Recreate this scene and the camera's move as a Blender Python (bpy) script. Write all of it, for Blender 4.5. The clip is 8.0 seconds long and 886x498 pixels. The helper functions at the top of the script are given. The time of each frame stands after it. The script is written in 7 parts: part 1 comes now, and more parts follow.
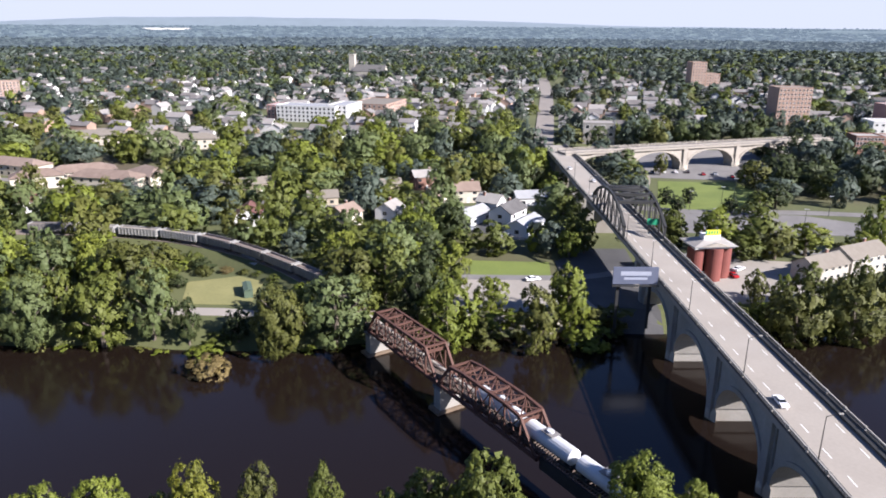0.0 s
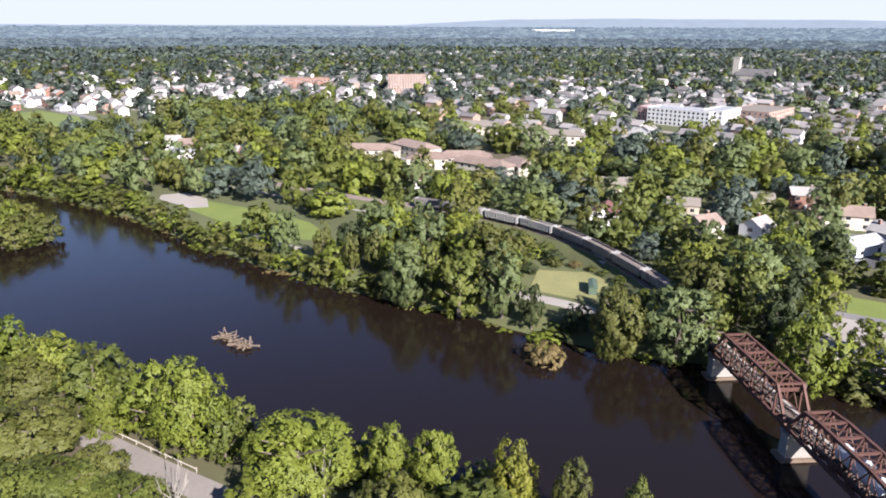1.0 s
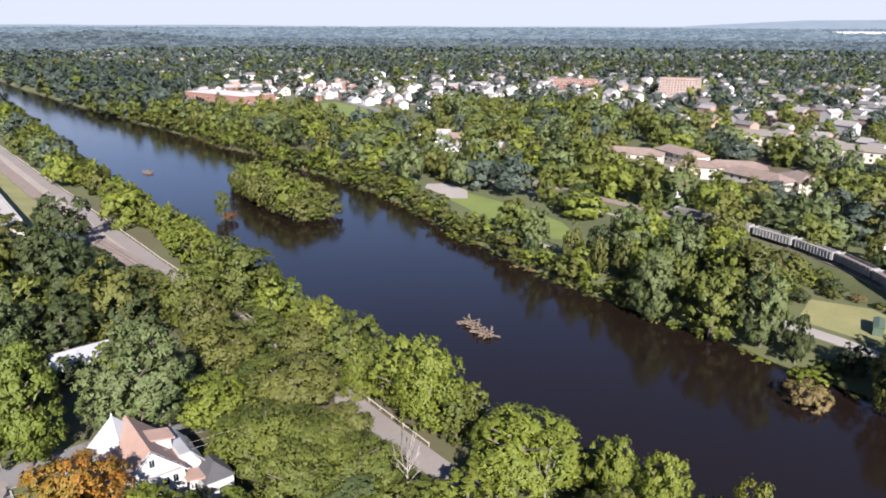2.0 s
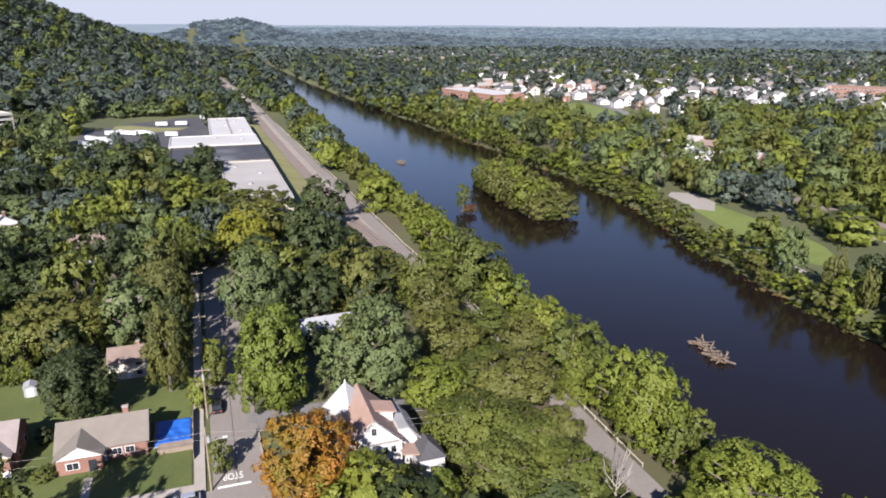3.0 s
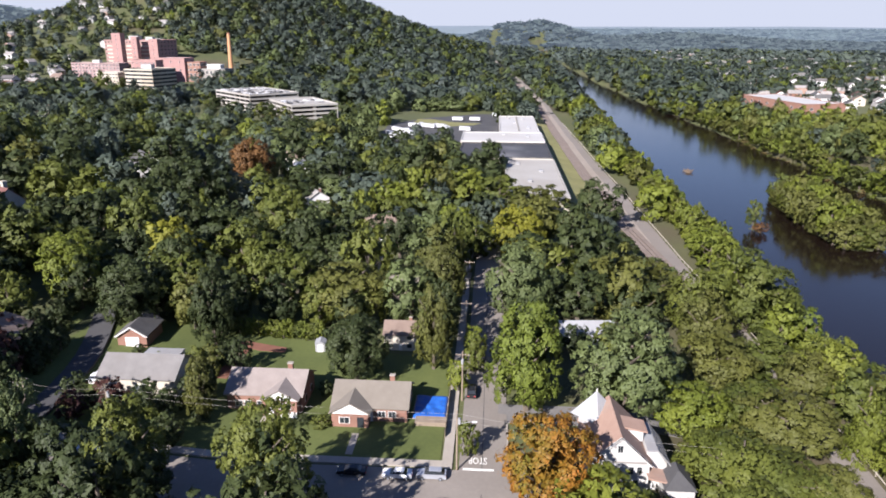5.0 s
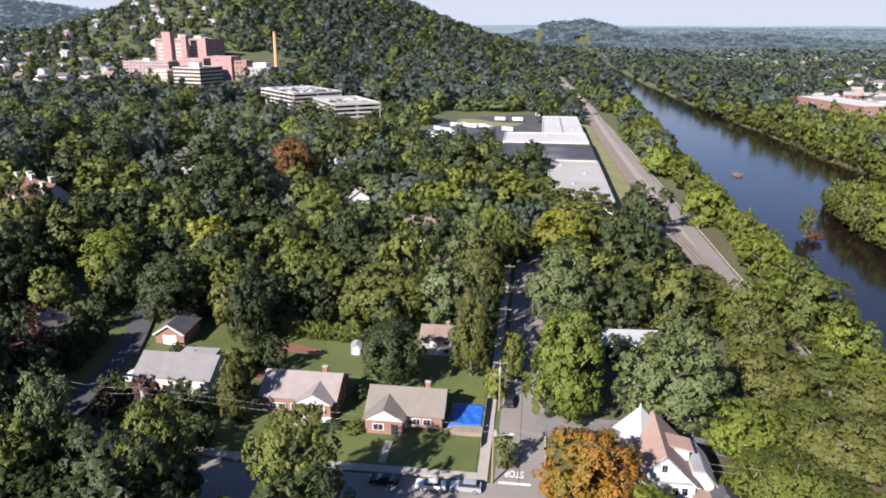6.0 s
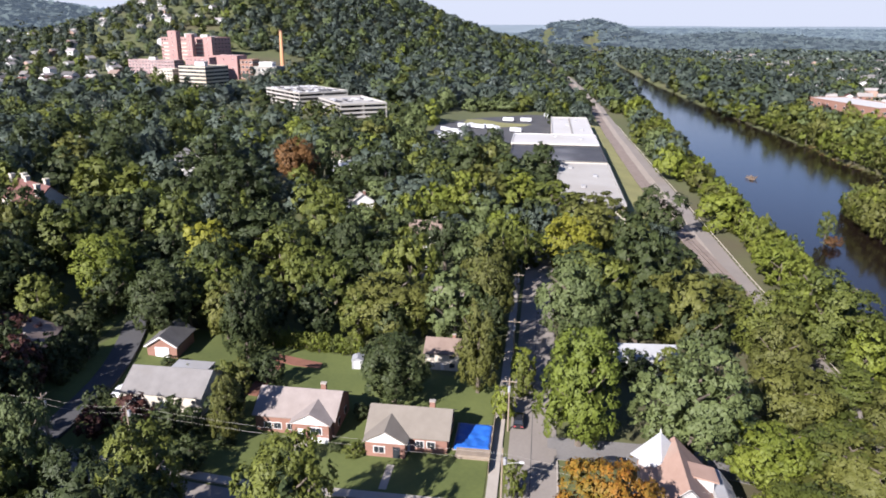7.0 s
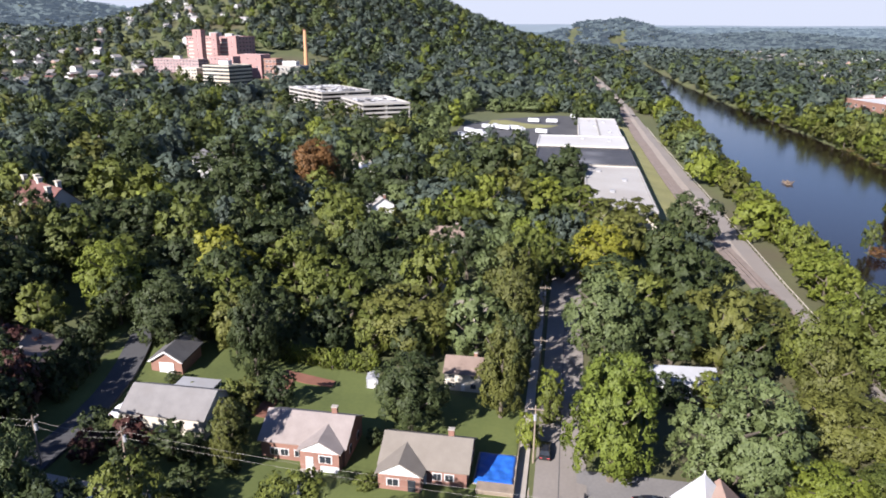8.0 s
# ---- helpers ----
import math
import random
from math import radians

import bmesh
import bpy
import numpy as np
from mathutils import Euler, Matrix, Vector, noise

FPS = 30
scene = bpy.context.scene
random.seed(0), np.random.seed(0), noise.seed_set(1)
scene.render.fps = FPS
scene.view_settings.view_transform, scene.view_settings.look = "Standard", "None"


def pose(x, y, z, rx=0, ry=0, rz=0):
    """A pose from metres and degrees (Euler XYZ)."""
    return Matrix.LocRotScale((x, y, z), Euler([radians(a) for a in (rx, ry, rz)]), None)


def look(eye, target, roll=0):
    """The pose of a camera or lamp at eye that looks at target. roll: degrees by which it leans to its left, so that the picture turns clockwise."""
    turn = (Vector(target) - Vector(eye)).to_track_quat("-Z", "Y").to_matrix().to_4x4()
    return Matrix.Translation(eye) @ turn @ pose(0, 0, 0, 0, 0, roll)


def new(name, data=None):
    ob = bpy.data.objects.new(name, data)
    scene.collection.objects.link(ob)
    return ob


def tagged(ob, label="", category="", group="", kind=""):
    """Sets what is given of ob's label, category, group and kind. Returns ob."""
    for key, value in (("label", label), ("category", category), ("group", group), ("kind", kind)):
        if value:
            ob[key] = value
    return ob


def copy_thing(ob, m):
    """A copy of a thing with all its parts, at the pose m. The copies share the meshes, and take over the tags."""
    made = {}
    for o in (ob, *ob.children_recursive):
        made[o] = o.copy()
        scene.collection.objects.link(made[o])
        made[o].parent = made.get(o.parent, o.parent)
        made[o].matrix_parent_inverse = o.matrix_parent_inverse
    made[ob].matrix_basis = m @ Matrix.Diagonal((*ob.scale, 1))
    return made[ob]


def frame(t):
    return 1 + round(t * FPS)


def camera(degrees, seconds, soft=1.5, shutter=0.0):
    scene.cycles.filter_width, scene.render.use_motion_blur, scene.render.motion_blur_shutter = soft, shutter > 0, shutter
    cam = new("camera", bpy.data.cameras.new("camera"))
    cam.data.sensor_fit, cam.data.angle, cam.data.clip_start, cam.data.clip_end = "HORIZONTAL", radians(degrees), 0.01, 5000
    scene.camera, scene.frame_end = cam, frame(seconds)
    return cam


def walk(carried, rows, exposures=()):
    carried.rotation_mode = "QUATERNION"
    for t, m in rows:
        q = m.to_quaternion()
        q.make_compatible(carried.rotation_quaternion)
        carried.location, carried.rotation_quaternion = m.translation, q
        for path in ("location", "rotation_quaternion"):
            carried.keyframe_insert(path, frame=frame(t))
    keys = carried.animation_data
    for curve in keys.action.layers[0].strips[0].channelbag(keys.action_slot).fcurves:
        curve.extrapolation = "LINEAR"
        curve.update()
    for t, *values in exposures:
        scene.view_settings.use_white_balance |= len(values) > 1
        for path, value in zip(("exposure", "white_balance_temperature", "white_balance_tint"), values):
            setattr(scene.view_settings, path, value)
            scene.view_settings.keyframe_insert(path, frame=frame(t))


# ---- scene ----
# The camera turns almost on the spot over the river, then glides forward along the street.
cam = camera(64.17, 8.0, soft=1.8)
PATH = [
    (0.0, 0.00, 0.00, 70.00, 1.53, -17.55, -0.33),
    (0.5, -1.00, 0.37, 69.69, 15.69, -17.57, -0.20),
    (1.0, -0.93, 1.11, 69.30, 30.55, -17.54, -0.18),
    (1.5, -1.17, 1.70, 68.88, 38.86, -17.50, -0.24),
    (2.0, -1.52, 2.02, 68.53, 51.52, -17.47, -0.17),
    (2.2, -1.66, 2.19, 68.42, 56.83, -17.49, -0.32),
    (3.3, -2.35, 3.10, 68.22, 75.14, -17.44, -0.13),
    (3.5, -2.46, 3.16, 68.21, 77.84, -17.44, -0.19),
    (4.0, -2.69, 3.32, 68.21, 84.31, -17.44, -0.11),
    (4.5, -2.80, 3.52, 68.20, 90.00, -17.39, -0.10),
    (5.0, -3.17, 3.77, 68.21, 93.99, -17.43, -0.15),
    (6.5, -10.19, 3.38, 67.85, 97.75, -17.50, -0.24),
    (7.0, -14.50, 2.72, 67.61, 97.96, -17.52, -0.32),
    (7.5, -18.79, 2.20, 67.35, 98.86, -17.55, -0.32),
    (8.0, -24.24, 1.51, 67.12, 99.90, -17.57, -0.33),
]
walk(cam, [(t, pose(x, y, z, 90 + pitch, 0, yaw) @ pose(0, 0, 0, 0, 0, -lean)) for t, x, y, z, yaw, pitch, lean in PATH],
     [(0.0, 1.42, 6120, 18), (0.5, 1.52, 6150, 18), (1.0, 1.58, 6150, 18), (1.5, 1.54, 6180, 18), (2.2, 1.38, 6180, 18), (3.5, 1.18, 6180, 18), (5.0, 1.23, 6180, 18), (8.0, 1.36, 6150, 18)])

# ---- light: a clear morning, sun behind the street's view ----
SUN_UP, SUN_X, SUN_Y = radians(31.7), 0.88, -0.475
world = bpy.data.worlds.new("sky")
scene.world = world
world.use_nodes = True
wn = world.node_tree.nodes
sky = wn.new("ShaderNodeTexSky")
sky.sky_type, sky.sun_disc = "NISHITA", False
sky.sun_elevation, sky.sun_rotation = SUN_UP, math.atan2(SUN_X, SUN_Y)
sky.altitude, sky.air_density, sky.dust_density, sky.ozone_density = 100, 1.2, 0.25, 2.0
air, mist, height, upward, split = wn.new("ShaderNodeMix"), wn.new("ShaderNodeMix"), wn.new("ShaderNodeMapRange"), wn.new("ShaderNodeTexCoord"), wn.new("ShaderNodeSeparateXYZ")
air.data_type, air.blend_type, mist.data_type = "RGBA", "MULTIPLY", "RGBA"
air.inputs[0].default_value, air.inputs[7].default_value = 1.0, (0.86, 0.96, 1.30, 1)
height.inputs[1].default_value, height.inputs[2].default_value, height.inputs[3].default_value, height.inputs[4].default_value = 0.05, 0.17, 0.94, 0.0
veil, low_sky = wn.new("ShaderNodeMix"), wn.new("ShaderNodeMapRange")  # the brighter blue of the lower sky
veil.data_type = "RGBA"
veil.inputs[7].default_value = (4.6, 6.8, 10.6, 1)
low_sky.inputs[1].default_value, low_sky.inputs[2].default_value, low_sky.inputs[3].default_value, low_sky.inputs[4].default_value = 0.0, 0.42, 0.85, 0.0
mist.inputs[7].default_value = (7.8, 8.4, 9.3, 1)  # morning mist that pales the sky towards the horizon
wire_up = world.node_tree.links.new
wire_up(sky.outputs[0], air.inputs[6]), wire_up(air.outputs[2], veil.inputs[6]), wire_up(veil.outputs[2], mist.inputs[6])
wire_up(upward.outputs["Generated"], split.inputs[0]), wire_up(split.outputs[2], height.inputs[0]), wire_up(split.outputs[2], low_sky.inputs[0]), wire_up(low_sky.outputs[0], veil.inputs[0]), wire_up(height.outputs[0], mist.inputs[0])
wire_up(mist.outputs[2], wn["Background"].inputs[0])
wn["Background"].inputs[1].default_value = 0.038
sun = new("sun", bpy.data.lights.new("sun", "SUN"))
sun.data.energy, sun.data.angle, sun.data.color = 5.0, radians(0.55), (1.0, 0.95, 0.87)
sun.matrix_world = look((SUN_X * 100, SUN_Y * 100, 100 * math.tan(SUN_UP)), (0, 0, 0))


# ---- materials ----
def material(name, low, high, scale=1.0, rough=0.85, bump=0.0, metal=0.0, fine=8.0, each=0.0, island=0.0, leaf=0.0, stain=None):
    """A procedural surface: two colours mixed by noise at two scales, with relief; each and island vary single things and pieces."""
    m = bpy.data.materials.new(name)
    m.use_nodes = True
    nt = m.node_tree
    n, link = nt.nodes, nt.links.new
    bsdf = n["Principled BSDF"]
    bsdf.inputs["Roughness"].default_value, bsdf.inputs["Metallic"].default_value = rough, metal
    where = n.new("ShaderNodeTexCoord").outputs["Object"] if not leaf else n.new("ShaderNodeNewGeometry").outputs["Position"]
    big, small = n.new("ShaderNodeTexNoise"), n.new("ShaderNodeTexNoise")
    big.inputs["Scale"].default_value, small.inputs["Scale"].default_value = scale, scale * fine
    big.inputs["Detail"].default_value = 4
    for t in (big, small):
        link(where, t.inputs["Vector"])
    add = n.new("ShaderNodeMath")
    add.operation = "MULTIPLY_ADD"
    add.inputs[1].default_value, add.inputs[2].default_value = 0.55, 0.0
    link(small.outputs[0], add.inputs[0])
    mul = n.new("ShaderNodeMath")
    mul.operation = "MULTIPLY_ADD"
    mul.inputs[1].default_value = 1.1
    link(big.outputs[0], mul.inputs[0])
    link(add.outputs[0], mul.inputs[2])
    last = mul.outputs[0]
    shift = n.new("ShaderNodeMath")
    shift.operation = "SUBTRACT"
    shift.inputs[1].default_value = 0.33
    link(last, shift.inputs[0])
    last = shift.outputs[0]
    for amount, socket in ((each, "ObjectInfo"), (island, "NewGeometry")):
        if amount:
            src = n.new("ShaderNode" + socket).outputs["Random" if socket == "ObjectInfo" else "Random Per Island"]
            v = n.new("ShaderNodeMath")
            v.operation = "MULTIPLY_ADD"
            v.inputs[1].default_value = amount
            link(src, v.inputs[0])
            off = n.new("ShaderNodeMath")
            off.operation = "SUBTRACT"
            off.inputs[1].default_value = amount / 2
            link(last, off.inputs[0])
            link(off.outputs[0], v.inputs[2])
            last = v.outputs[0]
    ramp = n.new("ShaderNodeMix")
    ramp.data_type = "RGBA"
    link(last, ramp.inputs[0])
    ramp.inputs[6].default_value, ramp.inputs[7].default_value = (*low, 1), (*high, 1)
    colour = ramp.outputs[2]
    if stain:
        spots = n.new("ShaderNodeTexNoise")
        spots.inputs["Scale"].default_value, spots.inputs["Detail"].default_value = scale * 0.35, 6
        link(where, spots.inputs["Vector"])
        step = n.new("ShaderNodeMapRange")
        step.inputs[1].default_value, step.inputs[2].default_value = 0.52, 0.66
        link(spots.outputs[0], step.inputs[0])
        mix = n.new("ShaderNodeMix")
        mix.data_type = "RGBA"
        link(step.outputs[0], mix.inputs[0])
        link(colour, mix.inputs[6])
        mix.inputs[7].default_value = (*stain, 1)
        colour = mix.outputs[2]
    link(colour, bsdf.inputs["Base Color"])
    if bump:
        b = n.new("ShaderNodeBump")
        b.inputs["Strength"].default_value, b.inputs["Distance"].default_value = 0.6, bump
        link(small.outputs[0] if leaf else mul.outputs[0], b.inputs["Height"])
        link(b.outputs[0], bsdf.inputs["Normal"])
    if leaf:
        bsdf.inputs["Specular IOR Level"].default_value = 0.28
        glow = n.new("ShaderNodeBsdfTranslucent")
        link(colour, glow.inputs[0])
        both = n.new("ShaderNodeMixShader")
        both.inputs[0].default_value = leaf
        link(bsdf.outputs[0], both.inputs[1])
        link(glow.outputs[0], both.inputs[2])
        # ragged sprays: gaps between the single leaves
        gaps, cut, clear, leafy = n.new("ShaderNodeTexNoise"), n.new("ShaderNodeMath"), n.new("ShaderNodeBsdfTransparent"), n.new("ShaderNodeMixShader")
        gaps.inputs["Scale"].default_value, gaps.inputs["Detail"].default_value = 3.6, 1
        link(where, gaps.inputs["Vector"])
        cut.operation, cut.inputs[1].default_value = "GREATER_THAN", 0.41
        link(gaps.outputs[0], cut.inputs[0])
        link(cut.outputs[0], leafy.inputs[0])
        link(clear.outputs[0], leafy.inputs[1])
        link(both.outputs[0], leafy.inputs[2])
        link(leafy.outputs[0], n["Material Output"].inputs[0])
    return m


def foliage(name, low, high, calm=False):
    low, high = [(c[0] * 1.50, c[1] * 1.20, c[2] * 1.02) for c in (low, high)]
    return material(name, low, high, 0.07 if calm else 0.16, 0.62, 0.0 if calm else 0.16, 0, 14.0, 0.35, 0.06 if calm else 0.15, 0.10)


LEAVES = dict(
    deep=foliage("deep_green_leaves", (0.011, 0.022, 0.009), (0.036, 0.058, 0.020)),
    mid=foliage("green_leaves", (0.026, 0.046, 0.010), (0.085, 0.118, 0.024)),
    fresh=foliage("fresh_green_leaves", (0.040, 0.068, 0.010), (0.115, 0.165, 0.025)),
    leaf=foliage("summer_green_leaves", (0.032, 0.058, 0.010), (0.092, 0.142, 0.024)),
    lime=foliage("yellow_green_leaves", (0.045, 0.073, 0.012), (0.115, 0.160, 0.026)),
    olive=foliage("olive_leaves", (0.029, 0.042, 0.011), (0.083, 0.107, 0.027)),
    blue=foliage("grey_green_leaves", (0.030, 0.054, 0.022), (0.085, 0.130, 0.053)),
    gold=foliage("golden_leaves", (0.052, 0.074, 0.010), (0.138, 0.168, 0.020)),
    rust=foliage("rust_leaves", (0.055, 0.034, 0.014), (0.135, 0.085, 0.030)),
    maple=foliage("turning_maple_leaves", (0.050, 0.085, 0.011), (0.240, 0.088, 0.014)),
    plum=foliage("purple_leaves", (0.022, 0.012, 0.012), (0.06, 0.03, 0.026)),
    # slope and haze: blue-grey of distance haze mixed into the leaf colour
    slope=foliage("haze_tinted_wood_leaves", (0.020, 0.034, 0.031), (0.058, 0.094, 0.080), True),
    haze=foliage("pale_haze_tinted_wood_leaves", (0.030, 0.050, 0.052), (0.074, 0.114, 0.112), True),
    brush=foliage("dry_brush", (0.060, 0.060, 0.025), (0.140, 0.130, 0.060)),
)
